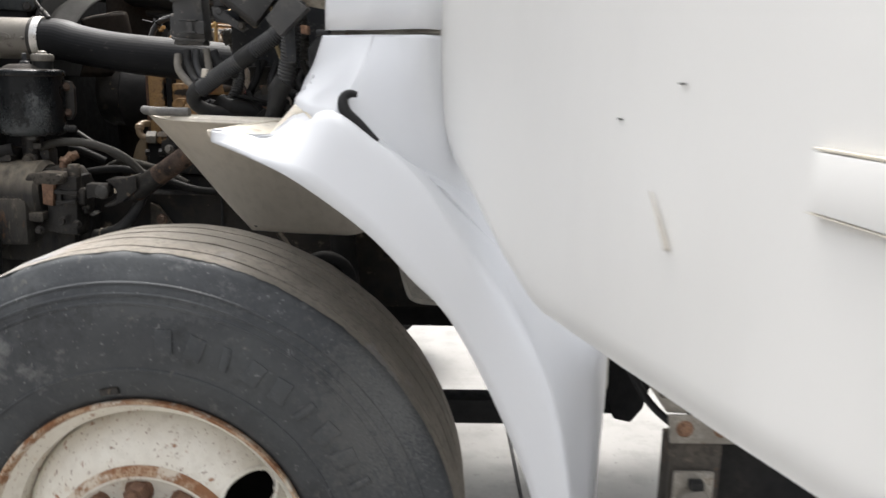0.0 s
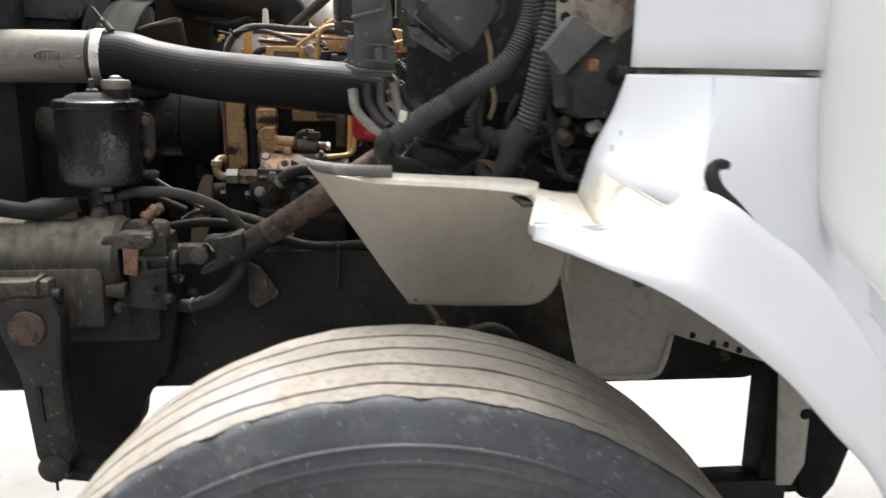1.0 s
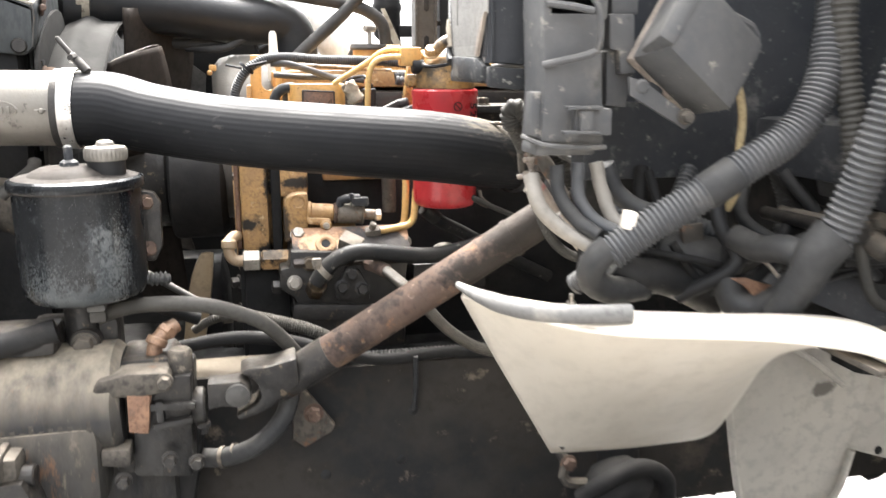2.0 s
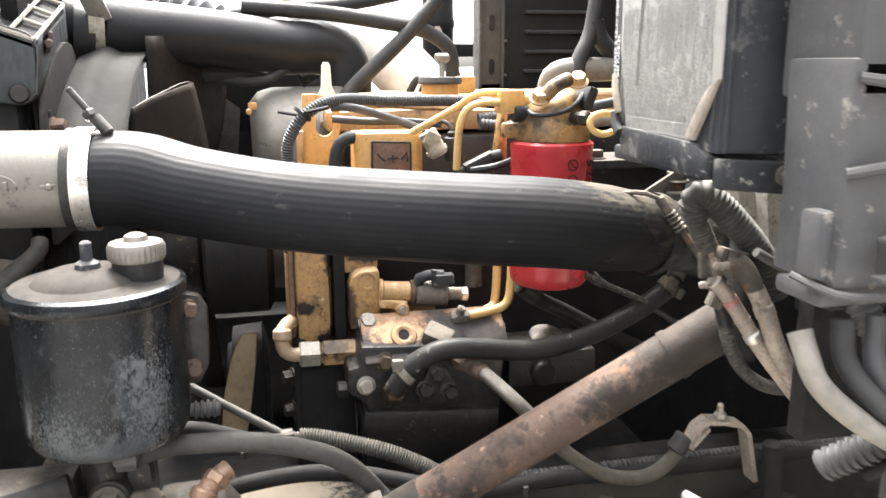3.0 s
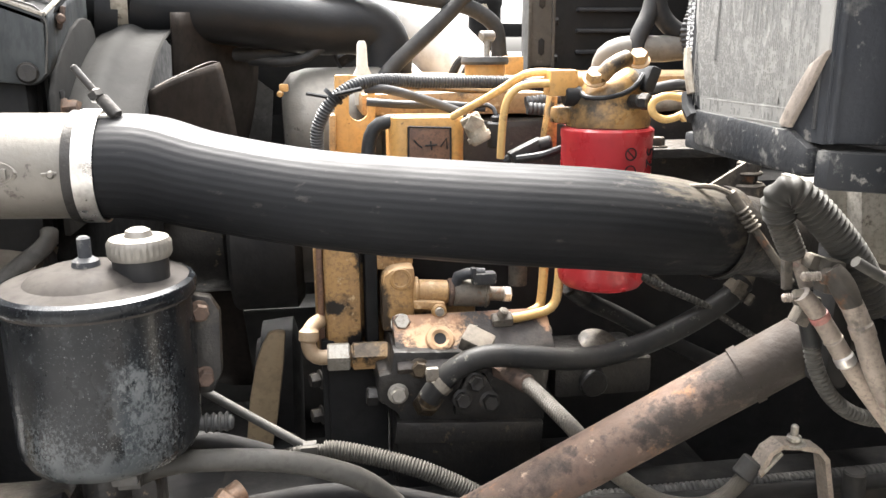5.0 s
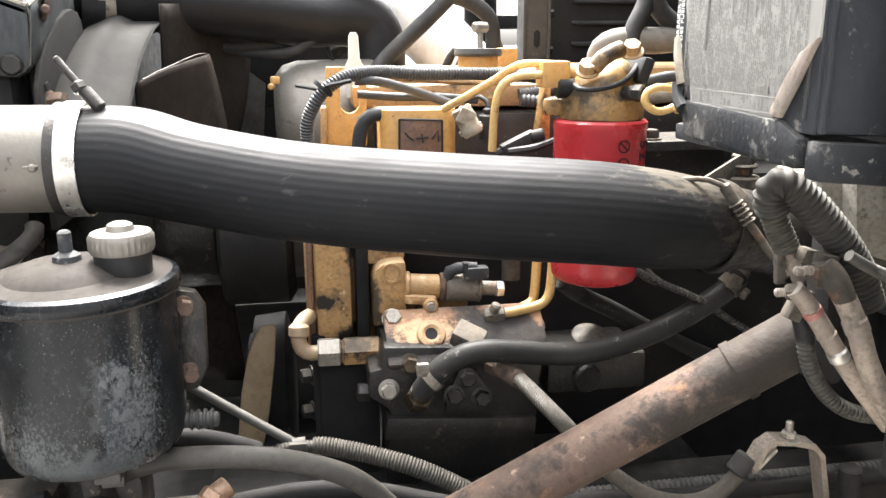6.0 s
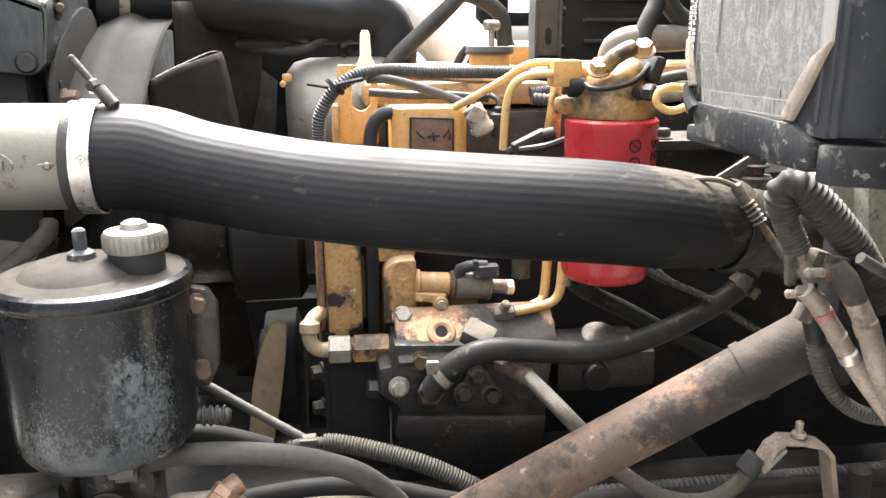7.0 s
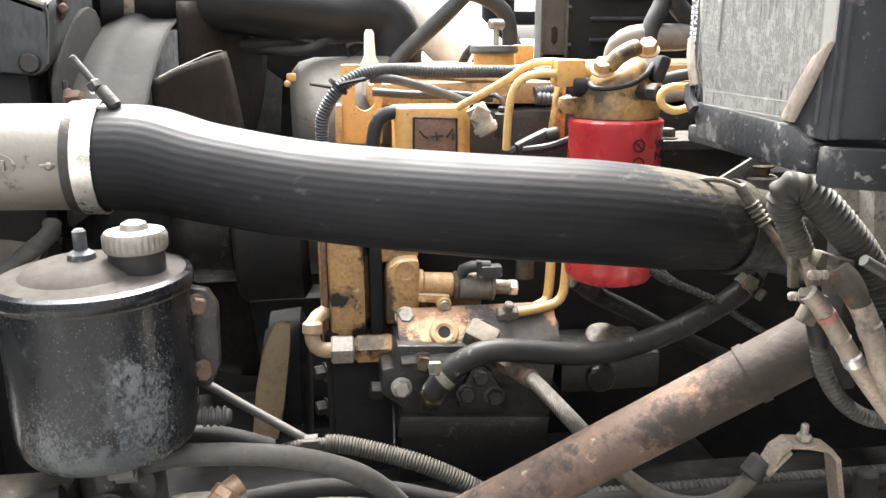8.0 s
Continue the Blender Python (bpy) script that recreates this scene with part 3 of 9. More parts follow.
# ---- chassis ----
def build_chassis():
    f = thing("chassis_frame", (-0.2, 2.1, 0.68), "grimy black steel truck frame with bolt holes", "truck frame")
    rail = [(-2.6, 0.71), (2.6, 0.71), (2.6, 1.005), (-2.6, 1.005)]
    web = part("near_rail", prism(rail, 2.10, 2.108, 0), "frame", f)
    part("rail_flange", join(box((0, 2.150, 1.000), (5.2, 0.08, 0.009), 0.002), box((0, 2.150, 0.715), (5.2, 0.08, 0.009), 0.002)), "rail_top", f, "oily rail flanges, shade from above put into the black")
    for x, z in ((-0.55, 0.925), (-0.69, 0.83), (-0.57, 0.842), (-0.30, 0.93), (-0.12, 0.85)):
        part("bolt_hole", lathe([(0.0, 0.0008), (0.0075, 0.0008), (0.0085, 0.0)], (x, 2.0998, z), (0, -1, 0), 16), "black", web, "dark round hole")
    part("far_rail", join(prism(rail, 2.985, 2.993, 0), box((0, 2.945, 1.001), (5.2, 0.09, 0.009), 0.002), box((0, 2.945, 0.714), (5.2, 0.09, 0.009), 0.002)), "dark", f)
    for x in (-1.25, 0.75):
        part("crossmember", box((x, 2.55, 0.90), (0.12, 0.88, 0.16), 0.01), "dark", f)
    part("axle_beam", rough_up(join(box((-0.46, 2.55, 0.42), (0.11, 1.7, 0.11), 0.02), box((-0.46, 1.66, 0.50), (0.12, 0.16, 0.20), 0.03)), 0.006), "dark", f)
    for y in (2.03, 3.05):
        for k in range(3):
            part("spring_leaf", tube([(-1.15 + 0.12 * k, y, 0.56 - 0.022 * k), (-0.46, y, 0.468 - 0.022 * k), (0.44 - 0.10 * k, y, 0.475 - 0.022 * k)], 0.016, 8, 0.05, cap=True), "dark", f)
        part("spring_clamp", box((-0.46, y, 0.46), (0.22, 0.10, 0.14), 0.012), "dark", f)
    part("spring_bar", box((0.0, 2.03, 0.455), (0.90, 0.075, 0.068), 0.006), "black", f)
    part("hanger_plate", rough_up(box((0.452, 2.045, 0.63), (0.13, 0.09, 0.36), 0.01), 0.006, 14), "dark", f)
    part("rear_hanger", prism([(0.40, 0.71), (0.62, 0.71), (0.59, 0.56), (0.565, 0.47), (0.535, 0.43), (0.49, 0.44), (0.465, 0.52), (0.445, 0.62)], 1.99, 2.098, 0.008), "dark", f)
    part("shock_absorber", join(cyl((-0.20, 2.03, 0.55), (-0.235, 2.05, 0.98), 0.034), cyl((-0.235, 2.05, 0.95), (-0.24, 2.05, 1.06), 0.012)), "dark", f)
    part("brake_chamber", lathe([(0, 0), (0.03, 0.0), (0.05, 0.02), (0.054, 0.035), (0.046, 0.055), (0.03, 0.07), (0, 0.075)], (-0.262, 1.93, 0.815), (-0.25, 0.35, 0.9), 28), "dark", f)
    part("brake_hose", tube([(-0.335, 1.93, 0.84), (-0.30, 1.91, 0.875), (-0.25, 1.91, 0.89), (-0.205, 1.92, 0.86), (-0.19, 1.94, 0.80)], 0.013, 12), "dark", f)
    part("brake_bracket", tube([(-0.38, 1.98, 0.93), (-0.35, 1.96, 0.89), (-0.352, 1.95, 0.86), (-0.31, 1.95, 0.85)], 0.008, 8), "iron_dusty", f)
    part("bracket_nut", hexhead((-0.345, 1.955, 0.885), (0, -1, 0), 0.010, 0.009), "rusty", f)
    # cable tie round the harness on the rail
    part("cable_tie", tube([(-0.548, 2.085, 1.02), (-0.548, 2.088, 0.97), (-0.55, 2.092, 0.93)], 0.004, 6), "rubber", f)
    crust = box((-0.1, 2.13, 0.722), (2.6, 0.06, 0.022), 0.004)
    bmesh.ops.subdivide_edges(crust, edges=[e for e in crust.edges if abs(e.verts[0].co.x - e.verts[1].co.x) > 1], cuts=120)
    for v in crust.verts:
        if v.co.z < 0.722:
            v.co.z += 0.030 * noise.noise(Vector((v.co.x * 14, 0, 3))) + 0.016 * noise.noise(Vector((v.co.x * 45, 1, 3)))
    part("front_brace", box((-1.02, 2.45, 0.88), (0.34, 0.34, 0.12), 0.01), "dark", f)
    part("mud_crust", crust, "dark", f, "ragged dried mud under the rail")
    for x in (-0.80, -0.755, -0.70):
        part("rail_bolt", hexhead((x, 2.13, 0.708), (0, 0, -1), 0.012, 0.014), "dark", f)


build_chassis()


# ---- front wheel ----
HUB = Vector((-0.462, 1.21, 0.525))


def build_wheel():
    w = thing("front_wheel", (HUB.x, 1.34, 0.0), "worn truck tyre on a rusty cream steel rim", "wheel")
    st = pose(*HUB, 0, 0, -3.0)

    def placed(bm):
        bmesh.ops.transform(bm, matrix=st, verts=bm.verts)
        return bm
    seg = 320
    # profile: radius, depth behind the wheel's outer face
    g = [0.060, 0.112, 0.164, 0.216]

    def crown(y):
        return 0.5265 - 0.40 * (y - 0.150) ** 2
    prof = [(0.274, 0.030), (0.290, 0.014), (0.33, 0.002), (0.385, -0.009), (0.430, -0.012), (0.465, -0.007), (0.490, 0.004), (0.503, 0.0135), (0.5125, 0.0180), (0.5175, 0.0235), (0.5200, 0.0290), (0.5205, 0.0360)]
    side = lathe(prof, (0, 0, 0), (0, 1, 0), seg)
    prof2 = [(crown(0.272), 0.272), (0.506, 0.288), (0.46, 0.300), (0.40, 0.304), (0.34, 0.290), (0.30, 0.26)]
    back = lathe(prof2, (0, 0, 0), (0, 1, 0), seg)
    tyre = part("tyre", placed(join(side, back)), "sidewall", w, "black scuffed tyre sidewall with raised worn rings", 60)
    tread = [(0.5212, 0.0315), (crown(0.036) + 0.0004, 0.036)]
    for i, c in enumerate(g):
        tread += [(crown(c), c - 0.0036), (crown(c) - 0.009, c - 0.0022), (crown(c) - 0.009, c + 0.0022), (crown(c), c + 0.0036)]
    tread += [(crown(0.262), 0.262), (crown(0.272), 0.272)]
    tb = lathe(tread, (0, 0, 0), (0, 1, 0), 640)
    for v in tb.verts:
        r = math.hypot(v.co.x, v.co.z)
        a = math.atan2(v.co.z, v.co.x)
        k = noise.noise(Vector((math.cos(a) * 9, math.sin(a) * 9, v.co.y * 30)))
        wear = 0.0016 if v.co.y > 0.034 else 0.0006
        v.co.x *= 1 + k * wear / r * 1.2
        v.co.z *= 1 + k * wear / r * 1.2
        if v.co.y < 0.033:
            # ragged edge where the scuffed shoulder begins
            rag = noise.noise(Vector((math.cos(a) * 14, math.sin(a) * 14, 5.0))) + 0.7 * noise.noise(Vector((math.cos(a) * 55, math.sin(a) * 55, 2.0))) + 0.5 * noise.noise(Vector((math.cos(a) * 140, math.sin(a) * 140, 8.0)))
            v.co.y += 0.006 * rag - 0.002
        v.co.y += 0.0012 * k if v.co.y < 0.04 else 0.0006 * noise.noise(Vector((math.cos(a) * 25, math.sin(a) * 25, v.co.y * 40)))
    part("tread", placed(tb), "tread", tyre, "dusty brown tread with circular grooves", 35)
    for c in g:
        part("groove", placed(lathe([(crown(c) - 0.005, c - 0.0028), (crown(c) - 0.005, c + 0.0028)], (0, 0, 0), (0, 1, 0), 120)), "groove", tyre, "dark tread groove")
    for r0, h in ((0.478, 0.0022), (0.462, 0.0018), (0.448, 0.0015), (0.338, 0.002)):
        yy = float(np.interp(r0, [p[0] for p in prof], [p[1] for p in prof]))
        part("sidewall_ring", placed(lathe([(r0 - 0.0035, yy + 0.001), (r0 - 0.0018, yy - h), (r0 + 0.0018, yy - h), (r0 + 0.0035, yy + 0.001)], (0, 0, 0), (0, 1, 0), 120)), "sidewall", tyre)
    # raised maker's lettering, unreadable: plain bars
    for k in range(9):
        a = radians(82 - 7.2 * k)
        b = box((0, 0, 0), (0.034, 0.003, 0.040), 0.0012)
        bmesh.ops.transform(b, matrix=pose(math.cos(a) * 0.392, -0.0112, math.sin(a) * 0.392, 0, 90 - math.degrees(a) + (8 if k % 2 else -6), 0) @ Matrix.Diagonal((0.35 if k % 3 == 2 else 0.8, 1, 1, 1)), verts=b.verts)
        part("raised_mark", placed(b), "sidewall", tyre, "worn raised bar")
    # rim
    flange = part("rim_flange", placed(lathe([(0.266, 0.030), (0.270, 0.018), (0.275, 0.008), (0.280, 0.008), (0.281, 0.014), (0.276, 0.03)], (0, 0, 0), (0, 1, 0), 120)), "rim_rust", w, "rust-flaked rim edge")
    part("balance_weight", placed(join(*[box((math.cos(radians(a)) * 0.2735, 0.010, math.sin(radians(a)) * 0.300), (0.012, 0.010, 0.012), 0.003, (0, 90 - a, 0)) for a in (97.5, 99.5, 101.5)])), "iron", flange, "grey clip-on balance weight")
    part("rim_barrel", placed(lathe([(0.268, 0.024), (0.259, 0.040), (0.247, 0.050), (0.243, 0.085), (0.240, 0.15), (0.265, 0.24)], (0, 0, 0), (0, 1, 0), 96)), "rim", w, "cream painted rim barrel")
    # disc with round hand holes
    bm = bmesh.new()
    nr, na, r0, r1 = 22, 240, 0.156, 0.243
    holes = [radians(33 + 180 * k) for k in range(2)]
    vs = {}

    def dz(r):
        t = (r - r0) / (r1 - r0)
        return 0.012 + 0.070 * t ** 2.2
    for i in range(nr + 1):
        for j in range(na):
            r = r0 + (r1 - r0) * i / nr
            a = 2 * math.pi * j / na
            vs[i, j] = bm.verts.new((r * math.cos(a), dz(r), r * math.sin(a)))
    hr = 0.040
    centres = [Vector((0.198 * math.cos(a), 0, 0.198 * math.sin(a))) for a in holes]

    def near(p):
        return min(centres, key=lambda c: (Vector((p.x, 0, p.z)) - c).length)
    for i in range(nr):
        for j in range(na):
            q = [vs[i, j], vs[i + 1, j], vs[i + 1, (j + 1) % na], vs[i, (j + 1) % na]]
            m = sum((v.co for v in q), Vector()) / 4
            c = near(m)
            if (Vector((m.x, 0, m.z)) - c).length > hr:
                bm.faces.new(q)
    bmesh.ops.delete(bm, geom=[v for v in bm.verts if not v.link_faces], context="VERTS")
    for v in bm.verts:
        c = near(v.co)
        d = Vector((v.co.x, 0, v.co.z)) - c
        if v.is_boundary and d.length < hr * 1.35:
            d = d.normalized() * hr
            v.co.x, v.co.z = c.x + d.x, c.z + d.z
    part("disc", placed(bm), "rim", w, "cream steel disc with round hand holes and rust specks", 50, 0.010)
    for c in centres:
        lip = tube([(c.x + hr * math.cos(radians(k * 15)), dz(math.hypot(c.x + hr * math.cos(radians(k * 15)), c.z + hr * math.sin(radians(k * 15)))), c.z + hr * math.sin(radians(k * 15))) for k in range(25)], 0.0045, 8, 0.006)
        part("hole_lip", placed(lip), "rim", w)
    part("disc_ring", placed(lathe([(0.164, 0.018), (0.158, 0.006), (0.148, 0.004), (0.138, 0.012), (0.10, 0.012), (0.10, 0.03)], (0, 0, 0), (0, 1, 0), 96)), "rim", w)
    part("rust_band", placed(lathe([(0.168, 0.0125), (0.163, 0.0085), (0.157, 0.0045), (0.152, 0.0035)], (0, 0, 0), (0, 1, 0), 96)), "rim_rust", w, "brown rust-stained ring")
    for k in range(10):
        a = radians(94 + 36 * k)
        part("wheel_nut", placed(join(hexhead((0.124 * math.cos(a), 0.012, 0.124 * math.sin(a)), (0, -1, 0), 0.019, 0.024), cyl((0.124 * math.cos(a), -0.01, 0.124 * math.sin(a)), (0.124 * math.cos(a), -0.025, 0.124 * math.sin(a)), 0.010))), "orange_rust", w, "rusty wheel nut")
    part("hub_cap", placed(lathe([(0.11, 0.02), (0.108, -0.03), (0.085, -0.045), (0.08, -0.075), (0.07, -0.085), (0, -0.087)], (0, 0, 0), (0, 1, 0), 48)), "iron_dusty", w)
    part("brake_drum", placed(lathe([(0.0, 0.16), (0.235, 0.16), (0.24, 0.19), (0.24, 0.33), (0.0, 0.33)], (0, 0, 0), (0, 1, 0), 48)), "dark", w)


build_wheel()


# ---- fender and cab corner ----
def build_fender():
    f = thing("rear_fender_half", (0.1, 1.25, 0.35), "white fender half with dirty shelf, fixed to the cab", "fender")
    lip = [(-0.191, 1.170, 1.166), (-0.095, 1.155, 1.100), (-0.028, 1.150, 1.033), (0.034, 1.150, 0.966), (0.108, 1.150, 0.826), (0.165, 1.150, 0.68), (0.205, 1.150, 0.50), (0.22, 1.15, 0.36)]
    ridge = [(-0.142, 1.212, 1.262), (-0.075, 1.200, 1.211), (-0.010, 1.190, 1.150), (0.045, 1.176, 1.075), (0.125, 1.168, 0.960), (0.195, 1.168, 0.82), (0.235, 1.17, 0.60), (0.24, 1.17, 0.36)]
    back = [(-0.118, 1.250, 1.246), (-0.045, 1.258, 1.188), (0.030, 1.268, 1.140), (0.105, 1.290, 1.06), (0.215, 1.312, 0.94), (0.285, 1.318, 0.82), (0.288, 1.308, 0.60), (0.288, 1.305, 0.36)]

    trail = [(-0.105, 1.268, 1.238), (-0.035, 1.278, 1.186), (0.045, 1.31, 1.145), (0.15, 1.37, 1.085), (0.262, 1.378, 0.965), (0.312, 1.368, 0.865), (0.306, 1.355, 0.60), (0.304, 1.35, 0.36)]

    # the arch begins as the flat foot in front of the shelf
    lip = [(-0.328, 1.226, 1.218), (-0.262, 1.199, 1.196)] + lip
    ridge = [(-0.330, 1.229, 1.2345), (-0.293, 1.2365, 1.2305), (-0.254, 1.246, 1.2240), (-0.225, 1.244, 1.232), (-0.190, 1.235, 1.245)] + ridge
    back = [(-0.326, 1.240, 1.234), (-0.252, 1.252, 1.222), (-0.180, 1.256, 1.236)] + back
    trail = [(-0.324, 1.246, 1.230), (-0.248, 1.260, 1.218), (-0.170, 1.272, 1.228)] + trail

    def mid(a, b, w, dy):
        return [(p[0] + (q[0] - p[0]) * w, p[1] + (q[1] - p[1]) * w + dy, p[2] + (q[2] - p[2]) * w) for p, q in zip(a, b)]

    skin = loft([lip, ridge, mid(ridge, back, 0.35, -0.006), mid(ridge, back, 0.75, 0.006), back, trail], 140, 5)
    part("arch_panel", skin, "white", f, "glossy white arch panel", 60, 0.004)
    # flat foot between the shelf and the arch, with a folded corner
    def facet(corners):
        fb = bmesh.new()
        face = fb.faces.new([fb.verts.new(Vector(c)) for c in corners])
        bmesh.ops.triangulate(fb, faces=[face])
        bmesh.ops.subdivide_edges(fb, edges=fb.edges[:], cuts=3, use_grid_fill=True)
        return fb
    K, R, chip, D = (-0.254, 1.246, 1.224), (-0.220, 1.293, 1.257), (-0.2024, 1.3153, 1.2612), (-0.166, 1.238, 1.239)
    P1, base = (-0.2217, 1.3455, 1.2752), (-0.233, 1.409, 1.236)
    part("foot_panel", facet([K, (-0.195, 1.236, 1.2425), D, chip, R]), "white", f, "white folded foot panel", 70, 0.003)
    part("foot_facet", facet([K, R, chip, P1, (-0.227, 1.399, 1.262), base]), "dirty_white", f, "grimy cream corner facet", 70, 0.003)
    part("ledge_dirt", tube([chip, (-0.186, 1.278, 1.251), D], 0.0022, 8), "dirty_white", f, "brown dirt line along the ledge")
    # upper post: from the gap under the cowl down to the shelf
    left = [(-0.183, 1.396, 1.383), (-0.198, 1.395, 1.338), (-0.216, 1.393, 1.302), (-0.227, 1.399, 1.262), (-0.232, 1.412, 1.225)]
    inner = [(-0.166, 1.386, 1.383), (-0.182, 1.376, 1.335), (-0.203, 1.360, 1.300), (-0.2217, 1.3455, 1.2752), (-0.218, 1.356, 1.225)]
    waist = [(-0.130, 1.370, 1.383), (-0.145, 1.352, 1.340), (-0.170, 1.335, 1.298), (-0.2015, 1.316, 1.2625), (-0.190, 1.330, 1.22)]
    crease = [(-0.094, 1.353, 1.383), (-0.105, 1.325, 1.345), (-0.125, 1.285, 1.30), (-0.145, 1.240, 1.262), (-0.138, 1.248, 1.20)]
    right = [(-0.016, 1.292, 1.383), (-0.012, 1.288, 1.33), (0.000, 1.290, 1.24), (0.030, 1.292, 1.14), (0.050, 1.302, 1.07)]
    rear = [(0.03, 1.33, 1.383), (0.03, 1.33, 1.33), (0.04, 1.32, 1.24), (0.07, 1.31, 1.12), (0.09, 1.318, 1.05)]
    tuck = [(0.10, 1.365, 1.383), (0.10, 1.365, 1.33), (0.115, 1.365, 1.24), (0.15, 1.375, 1.12), (0.19, 1.39, 1.03)]
    turn = [(-0.158, 1.43, 1.383), (-0.172, 1.43, 1.34), (-0.186, 1.43, 1.302), (-0.196, 1.436, 1.262), (-0.20, 1.446, 1.225)]

    post = join(loft([turn, left], 24, 6), loft([left, inner, waist, mid(waist, crease, 0.85, -0.003), crease, mid(crease, right, 0.14, 0.002), mid(crease, right, 0.5, 0.003), right, rear, tuck], 40, 4))
    part("post_panel", post, "white", f, "glossy white post panel with a rounded crease", 60, 0.003)
    # dirty shelf between the post and the liner
    shelf = loft([[(-0.331, 1.2275, 1.235), (-0.295, 1.236, 1.231), (-0.254, 1.246, 1.223)],
                  [(-0.316, 1.280, 1.238), (-0.280, 1.297, 1.233), (-0.240, 1.318, 1.227)],
                  [(-0.299, 1.348, 1.238), (-0.265, 1.360, 1.235), (-0.230, 1.374, 1.231)],
                  [(-0.275, 1.446, 1.238), (-0.255, 1.432, 1.236), (-0.230, 1.414, 1.236)]], 20, 5)
    part("shelf", shelf, "dirty_white", f, "grimy cream shelf with brown dust", 60, 0.004)
    part("inner_ledge", rough_up(box((-0.245, 1.497, 1.216), (0.10, 0.10, 0.006), 0.002), 0.002, 30), "iron_dusty", f, "dusty brown ledge behind the shelf")
    # rubber hook on the crease
    part("hook", tube([(-0.0818, 1.2350, 1.2231), (-0.0972, 1.2370, 1.2354), (-0.1127, 1.2390, 1.2493), (-0.1281, 1.2410, 1.2632), (-0.1344, 1.2450, 1.2764), (-0.1332, 1.2500, 1.2880), (-0.1241, 1.2530, 1.2931), (-0.1141, 1.2550, 1.2916)], 0.0095, 10, 0.005, lambda s, L: 0.25 + 0.75 * math.sin(math.pi * min(1, 0.06 + 0.88 * s / L)) ** 0.7), "black", f, "black rubber hook-shaped latch strap")
    # broken paint flakes along the left edge
    rng = random.Random(3)
    for k in range(5):
        u = 0.30 + 0.16 * k
        p = Vector(inner[1]).lerp(Vector(inner[3]), u)
        part("paint_chip", rough_up(box((p.x + rng.uniform(-0.006, 0.004), p.y - 0.002, p.z), (rng.uniform(0.003, 0.006), 0.002, rng.uniform(0.004, 0.010)), 0.0008, (0, rng.uniform(-40, 40), 35)), 0.001, 80), "white", f)

    c = thing("cab", (0.6, 2.0, 0.95), "white truck cab corner post and cowl above the fender", "truck cab")
    lu = [(-0.178, 1.397, 1.392), (-0.176, 1.400, 1.50), (-0.172, 1.405, 1.75), (-0.165, 1.41, 2.0)]
    cu = [(-0.092, 1.355, 1.392), (-0.100, 1.358, 1.50), (-0.10, 1.362, 1.75), (-0.10, 1.365, 2.0)]
    ru = [(-0.016, 1.294, 1.392), (-0.020, 1.296, 1.50), (-0.02, 1.30, 1.75), (-0.02, 1.305, 2.0)]
    eu = [(0.03, 1.33, 1.392), (0.03, 1.33, 1.50), (0.03, 1.335, 1.75), (0.03, 1.34, 2.0)]
    bu = [(-0.155, 1.45, 1.392), (-0.155, 1.45, 1.50), (-0.15, 1.455, 1.75), (-0.145, 1.46, 2.0)]
    part("cowl_side", join(loft([bu, lu], 12, 4), loft([lu, mid(lu, cu, 0.5, -0.004), cu, mid(cu, ru, 0.5, -0.002), ru, eu], 16, 5)), "white", c, "glossy white cowl side", 60, 0.004)
    part("gap_seal", join(tube([(-0.176, 1.407, 1.3875), (-0.092, 1.364, 1.3875), (-0.012, 1.304, 1.3875), (0.02, 1.335, 1.3875)], 0.0042, 8)), "zinc", c, "grey seal in the gap")
    part("bumper", cyl((-0.196, 1.402, 1.387), (-0.172, 1.40, 1.387), 0.007, 12), "black", c, "black rubber bumper")
    part("cab_sill", box((0.8875, 2.245, 1.07), (1.545, 1.75, 0.10), 0.02), "white", c)
    part("firewall", box((0.035, 2.36, 1.52), (0.012, 1.5, 0.82), 0.002), "plastic", c, "dark firewall of the cab")
    part("cab_wall", box((0.85, 2.25, 1.805), (1.62, 1.78, 1.39), 0.06), "white", c)
    part("firewall", prism([(-0.425, 1.333), (-0.11, 1.333), (-0.10, 1.30), (0.06, 1.30), (0.06, 2.2), (-0.425, 2.2)], 1.752, 1.79, 0.004), "plastic", c, "dusty black firewall panel")
    part("firewall_slot", prism([(-0.010, 1.355), (0.006, 1.355), (0.010, 1.362), (0.010, 1.380), (0.004, 1.386), (-0.010, 1.384)], 1.749, 1.753, 0.0006), "black", c, "dark slot in the firewall")
    # unseen plate added to keep sky light off the bay's right side
    part("unseen_cowl_shade", box((-0.045, 2.35, 2.03), (0.23, 1.86, 0.04), 0.01), "white", c, "unseen white cowl plate added above the firewall for shade")
    part("firewall_upper", box((0.06, 2.42, 1.62), (0.10, 1.24, 0.9), 0.02), "dark", c)
    part("floor_pan", box((0.10, 2.30, 1.12), (0.10, 0.90, 0.20), 0.02), "dark", c)


build_fender()


